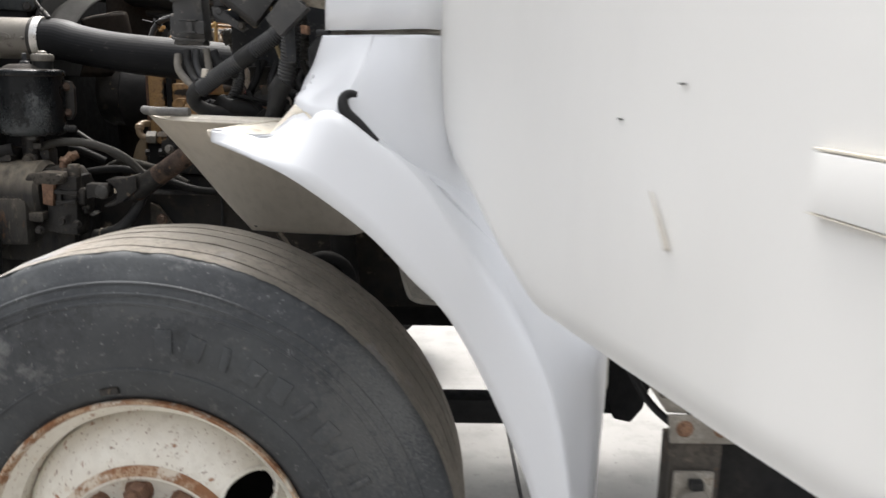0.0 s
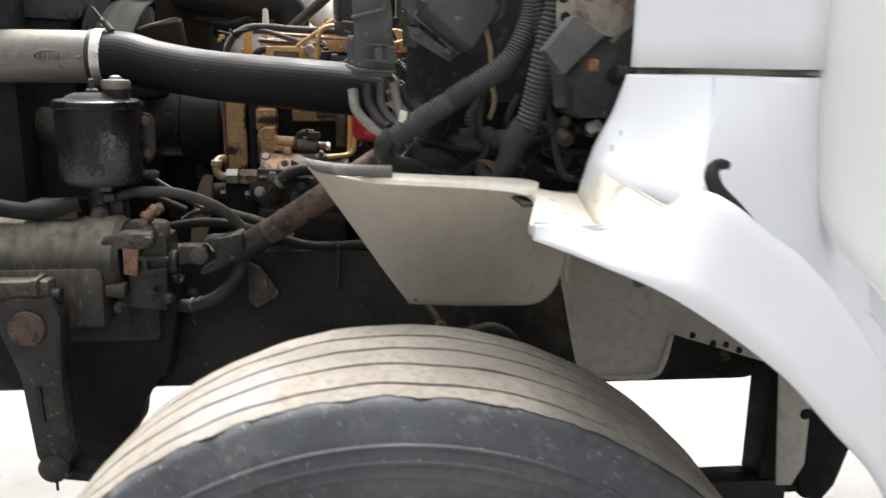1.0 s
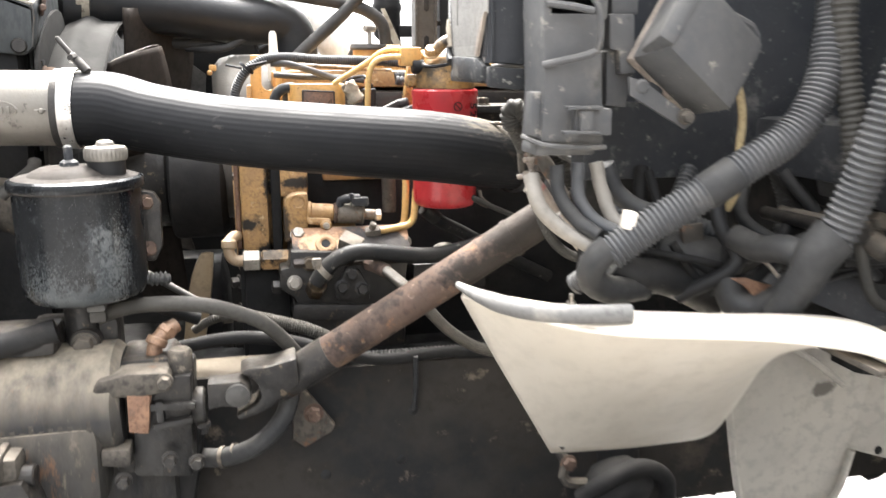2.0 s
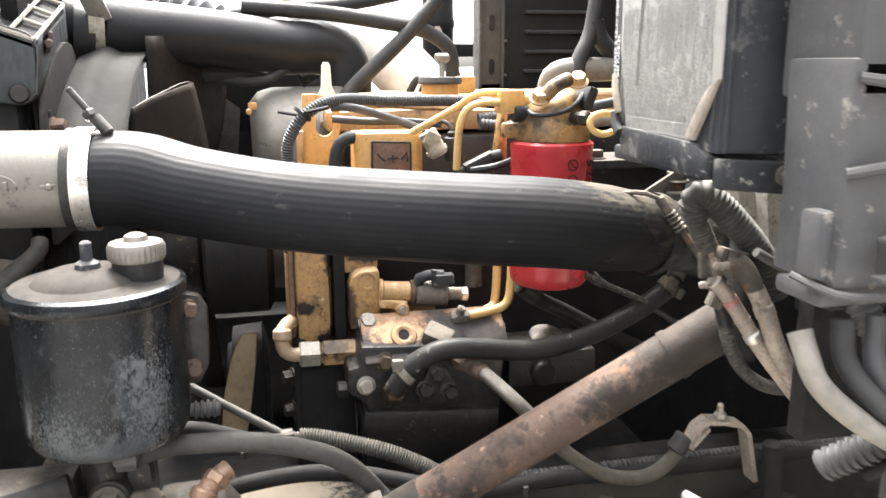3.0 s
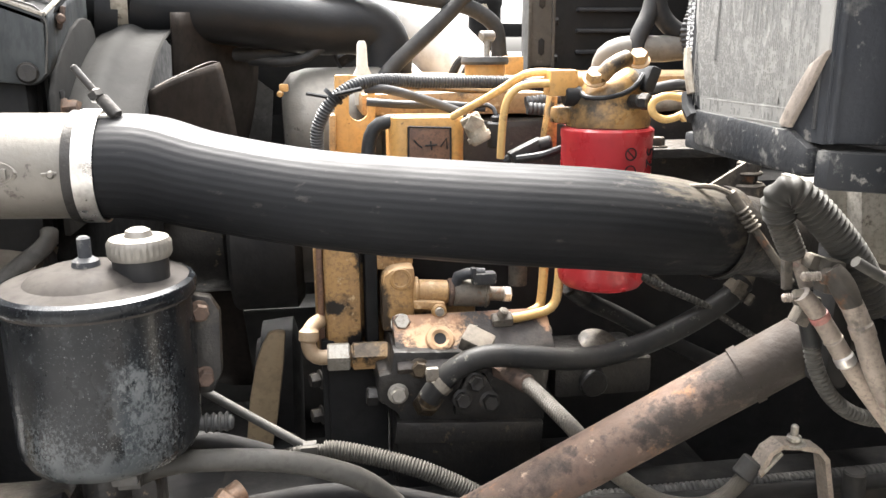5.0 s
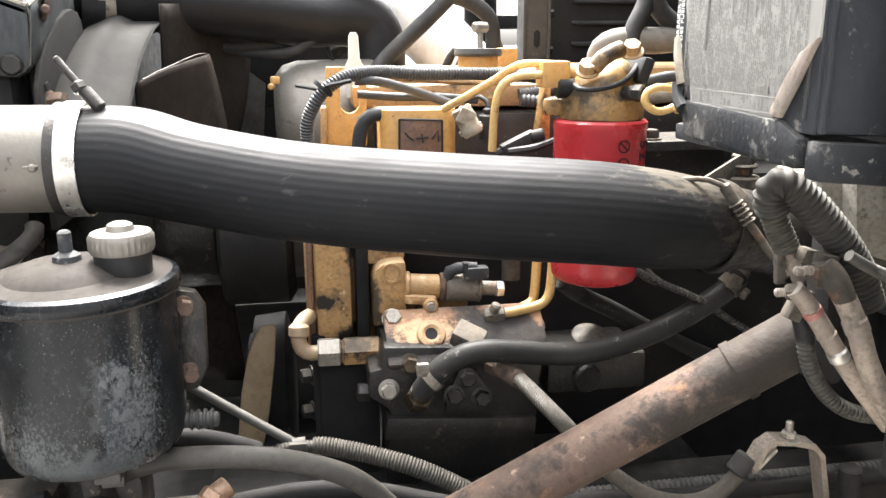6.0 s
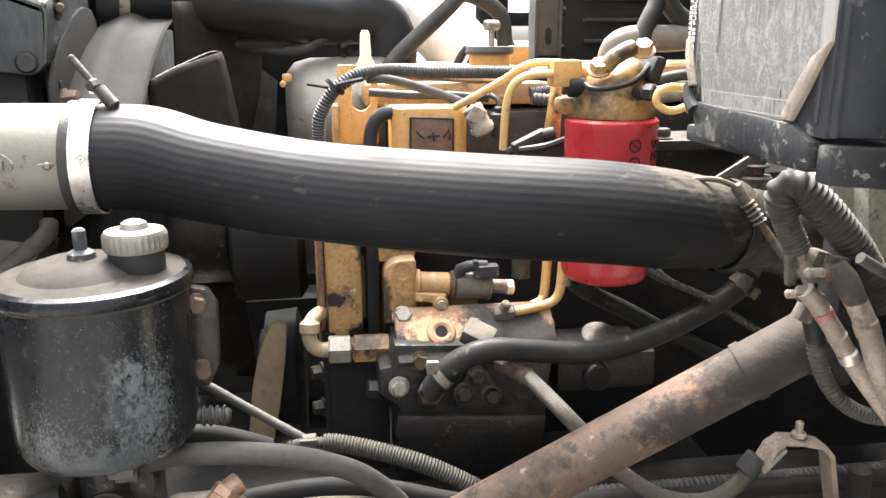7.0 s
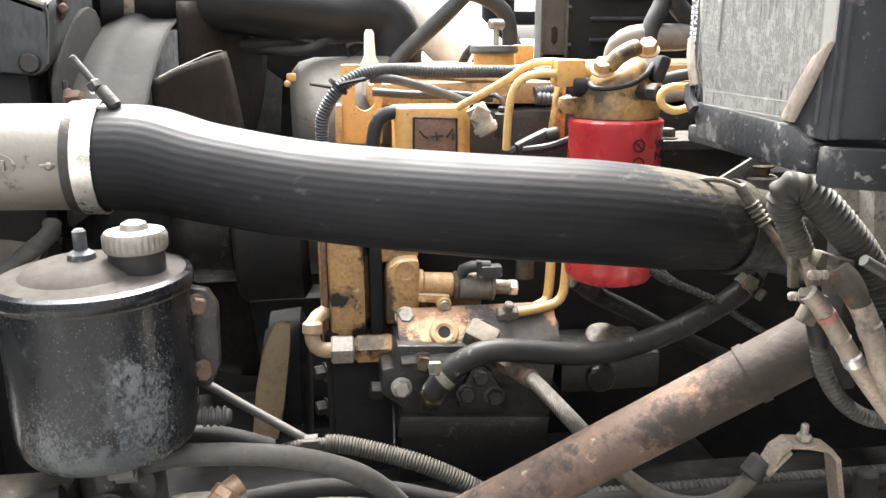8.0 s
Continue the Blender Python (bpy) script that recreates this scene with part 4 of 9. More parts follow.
def build_hood():
    # implied open hood, out of view, set here to block light from the front
    h = thing("engine_hood", (-2.35, 2.55, 0.55), "open truck hood tilted forward off the engine bay", "vehicle hood")
    part("inner_skin", loft([[(-2.20, 1.15, 0.6), (-2.26, 1.12, 1.6), (-2.12, 1.25, 2.55)], [(-2.36, 1.8, 0.55), (-2.42, 1.8, 1.6), (-2.22, 1.8, 2.7)], [(-2.40, 2.55, 0.55), (-2.46, 2.55, 1.6), (-2.25, 2.55, 2.75)], [(-2.36, 3.3, 0.55), (-2.42, 3.3, 1.6), (-2.22, 3.3, 2.7)], [(-2.20, 3.95, 0.6), (-2.26, 3.98, 1.6), (-2.12, 3.85, 2.55)]], 20, 4), "hood_inner", h, "grimy dark hood underside", 60, 0.02)


build_hood()


# ---- open door ----
def build_door():
    d = thing("cab_door", (0.02, 1.30, 1.05), "off-white cab door standing wide open, scuffed and chalky", "vehicle door")
    plan = spline([(-0.022, 1.352, 0), (0.0, 1.330, 0), (0.034, 1.270, 0), (0.092, 1.15, 0), (0.146, 1.0, 0), (0.184, 0.80, 0), (0.208, 0.60, 0), (0.227, 0.42, 0), (0.237, 0.30, 0)], 10)
    line, L = resample(plan, 0.01)
    n = len(line) - 1
    nz = 30
    bm = bmesh.new()
    outer, inner = [], []
    for i, p in enumerate(line):
        s = L * i / n
        zb = float(np.interp(s, [0, 0.012, 0.02, 0.03, 0.04, 0.055, 0.07, 0.09, 0.12, 0.16, 0.20, 0.25, 0.30, 0.34, 0.38, 0.485, 0.625, 0.825, 0.975, 1.2], [1.70, 1.52, 1.418, 1.356, 1.312, 1.258, 1.223, 1.196, 1.174, 1.144, 1.112, 1.076, 1.05, 1.032, 1.025, 1.030, 1.043, 1.068, 1.090, 1.12]))
        tang = (line[min(i + 1, n)] - line[max(i - 1, 0)]).normalized()
        out = Vector((tang.y, -tang.x, 0))
        for rows, back in ((outer, 0.0), (inner, 0.045)):
            row = []
            for k in range(nz + 1):
                z = zb + (2.0 - zb) * (k / nz) ** 1.7
                wave = 0.0012 * noise.noise(Vector((s * 5, z * 5, 0))) - 0.006 * math.exp(-((z - zb) / 0.012) ** 2) * (1 if back == 0 else -1)
                row.append(bm.verts.new(Vector((p.x, p.y, z)) + out * (wave - back)))
            rows.append(row)
    for rows in (outer, inner):
        for a, b in zip(rows, rows[1:]):
            for k in range(nz):
                bm.faces.new((a[k], a[k + 1], b[k + 1], b[k]))
    for i in range(n):
        for k in (0, nz):
            bm.faces.new((outer[i][k], outer[i + 1][k], inner[i + 1][k], inner[i][k]))
    for i in (0, n):
        for k in range(nz):
            bm.faces.new((outer[i][k], outer[i][k + 1], inner[i][k + 1], inner[i][k]))
    skin = part("outer_skin", bm, "door_white", d, "chalky off-white outer skin", 60)
    part("handle_recess", box((0.2275, 0.398, 1.2685), (0.008, 0.136, 0.034), 0.0015, (0, 0, 5)), "door_white", d, "cream pull recess with rust-stained edge")
    part("handle_lip", join(box((0.2257, 0.398, 1.2868), (0.004, 0.14, 0.0018), 0.0008, (0, 0, 5)), box((0.2257, 0.398, 1.2505), (0.004, 0.14, 0.0010), 0.0004, (0, 0, 5))), "dirty_white", d, "thin rusty lip")
    part("scuff", tube([(0.1925, 0.705, 1.228), (0.1952, 0.68, 1.205), (0.1976, 0.662, 1.186)], 0.0020, 6, 0.005, lambda s, l: 0.5 + s / l), "liner_grey", skin, "grey scuff stroke")
    for y, z in ((0.66, 1.320), (0.80, 1.285)):
        x = float(np.interp(y, [0.42, 0.60, 0.82, 1.03], [0.225, 0.206, 0.182, 0.141]))
        part("chip", box((x - 0.0004, y, z), (0.002, 0.012, 0.0018), 0.0006), "grey_metal", skin, "small dark paint chip")


build_door()


# ---- step, cable, black flap under the door ----
def build_step():
    s = thing("cab_step", (0.45, 1.25, 0.35), "galvanised step bracket with bolts and a round socket cover", "truck step")
    part("top_plate", join(prism([(0.325, 0.885), (0.40, 0.885), (0.62, 0.80), (0.62, 0.79), (0.385, 0.80)], 1.215, 1.32, 0.003)), "zinc", s, "grey punched step plate")
    for x, z in ((0.345, 0.871), (0.388, 0.866), (0.364, 0.8515), (0.407, 0.847), (0.378, 0.835), (0.430, 0.832)):
        part("punched_hole", lathe([(0, 0.0005), (0.006, 0.0005), (0.0075, 0.003), (0.0095, 0.0)], (x, 1.2148, z), (0, -1, 0), 16), "iron_dusty", s, "punched grip hole")
    part("flange", prism([(0.385, 0.80), (0.62, 0.80), (0.60, 0.752), (0.39, 0.752)], 1.205, 1.213, 0.002), "zinc", s, "zinc flange")
    for x in (0.412, 0.472):
        part("bolt", hexhead((x, 1.205, 0.778), (0, -1, 0), 0.011, 0.008), "orange_rust", s, "rusty bolt")
    part("upright", box((0.435, 1.235, 0.60), (0.085, 0.05, 0.31), 0.004), "iron_dusty", s, "dusty brown upright plate")
    part("socket_plate", box((0.432, 1.203, 0.668), (0.066, 0.010, 0.075), 0.006), "zinc", s)
    part("socket_cover", lathe([(0, 0.022), (0.018, 0.022), (0.026, 0.016), (0.027, 0.0)], (0.432, 1.199, 0.655), (0, -1, 0), 28), "alu", s, "round grey cover")
    part("latch", box((0.432, 1.187, 0.690), (0.022, 0.018, 0.014), 0.003), "black", s)
    part("tread_bar", box((0.66, 1.30, 0.60), (0.38, 0.16, 0.30), 0.01), "dark", s)
    part("lower_upright", box((0.435, 1.26, 0.40), (0.10, 0.06, 0.14), 0.006), "iron", s)
    c = thing("cab_cable", (0.40, 1.32, 0.73), "thin black cable hanging to the step", "cable")
    part("sheath", tube([(0.30, 1.38, 0.93), (0.345, 1.345, 0.84), (0.385, 1.31, 0.775), (0.43, 1.26, 0.745)], 0.007, 10), "black", c)


build_step()


# ---- wheel-arch liner ----
def build_liner():
    l = thing("splash_liner", (-0.3, 1.7, 0.97), "cream plastic splash liner with a grey rubber edge strip", "splash guard")
    top = [(-0.580, 1.665, 1.240), (-0.525, 1.585, 1.2345), (-0.475, 1.546, 1.233), (-0.420, 1.528, 1.232), (-0.380, 1.516, 1.232), (-0.355, 1.506, 1.232), (-0.339, 1.498, 1.232), (-0.322, 1.486, 1.232), (-0.306, 1.473, 1.232), (-0.296, 1.460, 1.232), (-0.289, 1.440, 1.232), (-0.290, 1.405, 1.232), (-0.308, 1.323, 1.232), (-0.334, 1.223, 1.230)]
    bot = [(-0.415, 1.848, 0.966), (-0.37, 1.847, 0.964), (-0.31, 1.848, 0.961), (-0.25, 1.852, 0.959), (-0.19, 1.862, 0.956), (-0.158, 1.874, 0.963), (-0.134, 1.886, 0.985), (-0.121, 1.888, 1.028), (-0.114, 1.862, 1.075), (-0.140, 1.765, 1.125), (-0.282, 1.430, 1.226)]

    def mid(w, dy, dx=0.0):
        return [(p[0] + (q[0] - p[0]) * w + dx, p[1] + (q[1] - p[1]) * w + dy, p[2] + (q[2] - p[2]) * w) for p, q in zip(top, bot)]
    rear = [(-0.579, 1.676, 1.2425), (-0.515, 1.622, 1.240), (-0.460, 1.584, 1.240), (-0.400, 1.562, 1.240), (-0.362, 1.550, 1.240), (-0.335, 1.544, 1.240), (-0.315, 1.538, 1.240), (-0.296, 1.531, 1.240), (-0.280, 1.522, 1.240), (-0.270, 1.508, 1.240), (-0.266, 1.485, 1.240), (-0.276, 1.445, 1.240), (-0.302, 1.340, 1.240), (-0.331, 1.226, 1.237)]
    lip = [(p[0] * 0.75 + q[0] * 0.25, p[1] * 0.75 + q[1] * 0.25 - 0.002, p[2] * 0.6 + q[2] * 0.4 + 0.003) for p, q in zip(top, rear)]
    part("shell", sheet([top[:11], mid(0.05, 0.008), mid(0.35, 0.012), mid(0.7, 0.0), bot], 7, 5), "liner", l, "cream plastic shell", 60, 0.004)
    part("flange", sheet([rear, lip, top, [(p[0] + 0.002, p[1] + 0.004, p[2] - 0.006) for p in top]], 7, 4), "liner", l, "cream flange sweeping down to the shelf", 60, 0.003)
    part("edge_strip", tube([(-0.583, 1.671, 1.247), (-0.572, 1.632, 1.246), (-0.556, 1.596, 1.246), (-0.531, 1.570, 1.246), (-0.497, 1.557, 1.246), (-0.459, 1.551, 1.246)], 0.0085, 12, 0.01, lambda s, L: 0.40 + 0.60 * min(1, s / L * 3)), "strip_rubber", l, "grey rubber edge strip")
    part("torn_notch", prism([(-0.418, 0.985), (-0.409, 1.004), (-0.402, 0.998), (-0.398, 0.978), (-0.404, 0.972)], 1.833, 1.852, 0.001), "black", l, "torn dark notch")
    for p in ((-0.375, 1.732, 1.085), (-0.235, 1.715, 1.09), (-0.51, 1.632, 1.213)):
        part("rivet_hole", lathe([(0, 0.001), (0.0020, 0.001), (0.0027, 0)], p, (0, -0.9, -0.35), 10), "plate", l)
    g = thing("inner_splash_panel", (0.03, 1.95, 0.77), "grey dusty inner splash panel behind the wheel", "splash guard")
    poly = [(-0.148, 1.118), (-0.105, 0.985), (-0.062, 0.81), (-0.045, 0.775), (-0.02, 0.765), (0.09, 0.765), (0.112, 0.78), (0.128, 0.86), (0.128, 1.085), (0.0, 1.10)]
    wing = [(0.128, 0.86), (0.30, 0.815), (0.30, 1.068), (0.128, 1.085)]
    tail = [(0.30, 0.815), (0.42, 0.80), (0.60, 0.80), (0.60, 1.05), (0.30, 1.068)]
    bm = join(*[prism(q, 1.955, 1.963, 0.0) for q in (poly, wing, tail)])
    for v in bm.verts:
        v.co.y -= 0.28 * max(0.0, v.co.x - 0.09) + 0.22 * max(0.0, v.co.z - 0.9)
    part("panel", bm, "liner_grey", g, "grey dusty moulded panel")
    part("panel_rim", tube([(-0.142, 1.905, 1.105), (-0.105, 1.936, 0.985), (-0.062, 1.952, 0.81), (-0.04, 1.952, 0.772), (0.02, 1.952, 0.764), (0.095, 1.95, 0.766), (0.116, 1.945, 0.79), (0.128, 1.94, 0.86)], 0.006, 8), "liner_grey", g)
    part("panel_rib", tube([(-0.0692, 1.8950, 1.0725), (-0.0378, 1.8950, 1.0634), (0.0143, 1.9000, 1.0298), (0.0686, 1.9050, 0.9900)], 0.005, 8), "liner_grey", g)
    # added tube traces the shadowed edge of the dark recess as relief
    part("arch_shadow_edge", tube([(-0.0977, 1.9250, 0.9815), (-0.1015, 1.9150, 1.0205), (-0.0937, 1.9000, 1.0623), (-0.0730, 1.8900, 1.0915), (-0.0441, 1.8800, 1.1113)], 0.006, 8), "liner_grey", g)
    part("rear_apron", rough_up(prism([(0.372, 0.82), (0.455, 0.82), (0.46, 0.55), (0.435, 0.50), (0.400, 0.50)], 1.95, 1.956, 0.002), 0.002, 12), "liner_grey", g, "dirty grey apron plate")
    part("apron_stain", lathe([(0, 0.002), (0.010, 0.0015), (0.013, 0)], (0.448, 1.949, 0.668), (0, -1, 0), 14), "dark", g)
    for x, z in ((0.17, 0.86), (0.21, 0.845), (0.235, 0.845), (0.26, 0.835), (0.29, 0.865), (0.295, 0.89)):
        part("mud_spot", lathe([(0, 0.002), (0.006, 0.0015), (0.008, 0)], (x, 1.953 - 0.28 * (x - 0.09) - 0.22 * max(0, z - 0.9), z), (0, -1, 0), 8), "dark", g)


build_liner()


# ---- power steering reservoir ----
def build_reservoir():
    C = Vector((-0.998, 2.045, 0))
    r = thing("fluid_reservoir", (C.x, C.y, 1.125), "scratched black steel fluid reservoir with dusty lid and metal cap", "reservoir")
    R = 0.0775
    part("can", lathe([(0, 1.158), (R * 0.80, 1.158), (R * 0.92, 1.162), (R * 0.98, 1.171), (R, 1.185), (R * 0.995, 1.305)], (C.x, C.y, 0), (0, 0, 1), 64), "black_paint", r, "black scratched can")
    part("lid", lathe([(R * 0.99, 1.3020), (R * 1.045, 1.3020), (R * 1.055, 1.3080), (R * 1.04, 1.3150), (R * 0.93, 1.3180), (R * 0.6, 1.3220), (R * 0.3, 1.3230), (0, 1.3230)], (C.x, C.y, 0), (0, 0, 1), 64), "lid_paint", r, "dusty black lid with rolled rim")
    part("lid_rim", lathe([(R * 1.035, 1.3025), (R * 1.062, 1.3055), (R * 1.062, 1.3115), (R * 1.045, 1.3150), (R * 0.985, 1.3172)], (C.x, C.y, 0), (0, 0, 1), 64), "black_paint", r, "glossy rolled black rim")
    part("lid_dome", lathe([(0.052, 1.3190), (0.046, 1.3250), (0.034, 1.3300), (0, 1.3320)], (C.x - 0.005, C.y - 0.008, 0), (0, 0, 1), 36), "lid_paint", r)
    part("stud", join(cyl((C.x - 0.005, C.y - 0.008, 1.3270), (C.x - 0.005, C.y - 0.008, 1.3570), 0.0055, 14), lathe([(0, 1.3300), (0.012, 1.3300), (0.011, 1.3360), (0.0065, 1.3390), (0, 1.3390)], (C.x - 0.005, C.y - 0.008, 0), (0, 0, 1), 14)), "plastic", r, "black threaded stud with nut")
    kx, ky = C.x + 0.040, C.y - 0.010
    part("filler_neck", lathe([(0.0228, 1.3170), (0.0232, 1.3400), (0, 1.3400)], (kx, ky, 0), (0, 0, 1), 36), "black", r)
    knurl = lathe([(0, 1.3380), (0.0250, 1.3380), (0.0258, 1.3410), (0.0258, 1.3460), (0.0258, 1.3510), (0.0240, 1.3545), (0.012, 1.3560), (0.010, 1.3610), (0.006, 1.3630), (0, 1.3630)], (kx, ky, 0), (0, 0, 1), 96)
    for v in knurl.verts:
        if 1.3405 < v.co.z < 1.3520:
            a = math.atan2(v.co.y - ky, v.co.x - kx)
            k = 1 + 0.026 * math.cos(32 * a)
            v.co.x, v.co.y = kx + (v.co.x - kx) * k, ky + (v.co.y - ky) * k
    part("filler_cap", knurl, "alu", r, "ridged dull metal filler cap")
    part("mount_plate", prism([(C.x + 0.066, 1.295), (C.x + 0.09, 1.29), (C.x + 0.098, 1.275), (C.x + 0.096, 1.215), (C.x + 0.086, 1.195), (C.x + 0.066, 1.195)], C.y + 0.02, C.y + 0.034, 0.004), "iron", r, "dusty mounting ear")
    for z in (1.277, 1.213):
        part("mount_bolt", hexhead((C.x + 0.080, C.y + 0.02, z), (0.3, -1, 0), 0.008, 0.008), "rusty", r, "rusty bolt")
    part("outlet", join(cyl((C.x + 0.06, C.y, 1.176), (C.x + 0.106, C.y, 1.174), 0.007), *[cyl((C.x + 0.080 + 0.006 * k, C.y, 1.175), (C.x + 0.0835 + 0.006 * k, C.y, 1.175), 0.0095) for k in range(4)]), "rubber", r, "ridged hose stub")
    part("bottom_stem", join(cyl((C.x - 0.01, C.y, 1.06), (C.x - 0.01, C.y, 1.16), 0.022), box((C.x - 0.02, C.y + 0.02, 1.095), (0.11, 0.05, 0.06), 0.01), cyl((C.x - 0.005, C.y - 0.025, 1.098), (C.x - 0.005, C.y + 0.02, 1.098), 0.020)), "iron", r)
    part("bottom_nut", hexhead((C.x - 0.005, C.y - 0.026, 1.098), (0, -1, 0), 0.013, 0.012), "iron_dusty", r)
    part("base_strap", box((C.x + 0.02, C.y - 0.050, 1.155), (0.022, 0.02, 0.010), 0.003), "grey_metal", r)


build_reservoir()


# ---- steering gear and shaft ----
def build_steering():
    g = thing("steering_gear", (-1.05, 2.0, 0.88), "dusty cast-iron steering gear box with pitman arm", "steering gear")
    body = join(cyl((-1.36, 2.02, 1.02), (-0.955, 2.02, 1.02), 0.078, 40, 0.010), box((-1.08, 2.0, 0.955), (0.20, 0.13, 0.12), 0.02), cyl((-1.115, 1.95, 0.935), (-1.115, 2.06, 0.935), 0.07, 36, 0.01), box((-1.0, 2.05, 0.92), (0.20, 0.08, 0.16), 0.02))
    b = part("housing", rough_up(body, 0.002, 30), "gear_iron", g, "dusty cast-iron housing")
    part("casting_marks", join(*[box((-1.09 + 0.011 * k, 1.943, 1.008 + (0.0 if k % 3 else 0.006)), (0.006, 0.004, 0.018 if k % 2 else 0.012), 0.001) for k in range(10)]), "iron_dusty", b, "worn raised casting bars")
    valve = part("valve_housing", rough_up(prism([(-0.9403, 1.0390), (-0.9174, 1.0408), (-0.8935, 1.0635), (-0.8670, 1.0642), (-0.8730, 0.9196), (-0.9485, 0.9287)], 1.965, 2.06, 0.008), 0.0012, 40), "pump_iron", g, "oily black valve housing")
    part("housing_rib", join(box((-0.8929, 1.9600, 1.0265), (0.060, 0.014, 0.010), 0.003, (0, 4, 0)), box((-0.8916, 1.9580, 1.0036), (0.050, 0.014, 0.009), 0.003, (0, -6, 0)), box((-0.9077, 1.9600, 1.0146), (0.010, 0.012, 0.040), 0.003)), "pump_iron", valve, "raised casting rib")
    cx, cy, cz = (-0.8814, 1.9900, 1.0590)
    part("housing_cap", lathe([(0, 0.034), (0.012, 0.034), (0.0155, 0.030), (0.016, 0.0), (0.016, -0.03)], (cx, cy, cz), (0, 0, 1), 24), "iron_dusty", valve, "dusty round cap")
    part("end_cover", prism([(-0.9611, 1.0815), (-0.8947, 1.0822), (-0.8689, 1.0419), (-0.8777, 0.9110), (-0.9747, 0.9226)], 1.99, 2.08, 0.010), "iron", g)
    part("cover_ear", rough_up(prism([(-0.9866, 1.0581), (-0.9775, 1.0708), (-0.9418, 1.0766), (-0.8939, 1.0755), (-0.8893, 1.0629), (-0.8931, 1.0494), (-0.9153, 1.0453), (-0.9444, 1.0450), (-0.9821, 1.0486)], 1.950, 2.0, 0.006), 0.0012, 40), "iron_dusty", g, "dusty bolted ear")
    part("rust_plate", rough_up(prism([(-0.9456, 1.0495), (-0.9167, 1.0452), (-0.9227, 0.9935), (-0.9464, 0.9984)], 1.950, 1.975, 0.003), 0.0008, 60), "orange_rust", g, "orange rusted plate")
    part("lower_lug", rough_up(prism([(-0.9809, 0.9786), (-0.9458, 0.9778), (-0.9456, 0.9557), (-0.9534, 0.9519), (-0.9828, 0.9569)], 1.945, 1.98, 0.005), 0.001, 40), "iron_dusty", g, "dusty lower lug")
    for x, z in ((-0.8974, 1.0652), (-0.8986, 0.9578), (-0.8652, 0.9507), (-0.9571, 0.9348)):
        part("cover_bolt", hexhead((x, 1.948, z), (0, -1, 0), 0.0085, 0.010), "iron_dusty" if z > 1.03 else "iron", g)
    part("elbow_fitting", join(tube([(-0.9179, 2.0100, 1.0584), (-0.9161, 2.0100, 1.0822), (-0.9124, 2.0120, 1.0971), (-0.9017, 2.0200, 1.1071), (-0.8878, 2.0300, 1.1132)], 0.0105, 14), cyl((-0.9177, 2.0100, 1.0608), (-0.9170, 2.0100, 1.0704), 0.0150, 6), cyl((-0.9146, 2.0100, 1.0924), (-0.9093, 2.0140, 1.1025), 0.0140, 18), cyl((-0.9031, 2.0180, 1.1047), (-0.8960, 2.0240, 1.1117), 0.0135, 6)), "copper", g, "copper-brown elbow fitting")
    part("output_shaft", join(cyl((-1.105, 1.955, 0.915), (-1.105, 1.885, 0.915), 0.026, 32), lathe([(0.012, 0), (0.022, 0.001), (0.024, 0.004), (0.012, 0.006), (0, 0.003)], (-1.105, 1.888, 0.915), (0, -1, 0), 24)), "rusty", g, "rusty splined shaft end")
    part("shaft_ring", lathe([(0.022, 0), (0.023, 0.006), (0.031, 0.005), (0.033, 0.0)], (-1.105, 1.889, 0.915), (0, -1, 0), 32), "rusty", g, "rusted ring")
    part("arm_clamp", rough_up(join(box((-1.115, 1.925, 0.985), (0.10, 0.05, 0.03), 0.008), box((-1.085, 1.915, 0.992), (0.010, 0.06, 0.03), 0.003)), 0.002, 40), "iron_dusty", g, "split clamp of the arm")
    arm = join(prism([(-1.16, 0.955), (-1.13, 0.972), (-1.06, 0.972), (-1.045, 0.93), (-1.055, 0.82), (-1.05, 0.66), (-1.06, 0.625), (-1.10, 0.62), (-1.115, 0.66), (-1.13, 0.82), (-1.155, 0.90)], 1.893, 1.945, 0.010), cyl((-1.165, 1.92, 0.968), (-1.05, 1.92, 0.968), 0.014, 16))
    part("pitman_arm", rough_up(arm, 0.002, 30), "iron", g, "black grimy pitman arm")
    part("arm_slot", prism([(-1.103, 0.80), (-1.093, 0.80), (-1.09, 0.73), (-1.10, 0.73)], 1.8885, 1.894, 0.001), "black", g)
    part("ball_joint", join(lathe([(0, -0.05), (0.028, -0.04), (0.034, 0.0), (0.03, 0.03), (0.012, 0.05), (0, 0.052)], (-1.085, 1.93, 0.635), (0, 1, 0), 24), cyl((-1.085, 1.90, 0.62), (-1.085, 1.90, 0.585), 0.003, 8)), "iron", g)
    part("drag_link", tube([(-1.085, 1.96, 0.62), (-0.8, 1.80, 0.60), (-0.46, 1.62, 0.585)], 0.022, 14, 0.04), "dark", g)
    part("gear_bracket", rough_up(join(prism([(-1.30, 0.99), (-0.86, 0.96), (-0.8945, 0.7605), (-0.9288, 0.7516), (-0.9356, 0.7210), (-0.9507, 0.7062), (-0.9597, 0.6580), (-1.06, 0.50), (-1.16, 0.72), (-1.30, 0.80)], 2.03, 2.10, 0.012)), 0.006, 16), "dark", g)
    part("bracket_lug", rough_up(prism([(-0.735, 0.985), (-0.715, 0.975), (-0.674, 0.918), (-0.678, 0.908), (-0.72, 0.885), (-0.738, 0.90)], 2.088, 2.10, 0.003), 0.002, 30), "iron_dusty", g, "dusty triangular bracket")
    part("bracket_bolt", hexhead((-0.706, 2.088, 0.941), (0, -1, 0), 0.012, 0.010), "rusty", g, "rusty hex bolt")

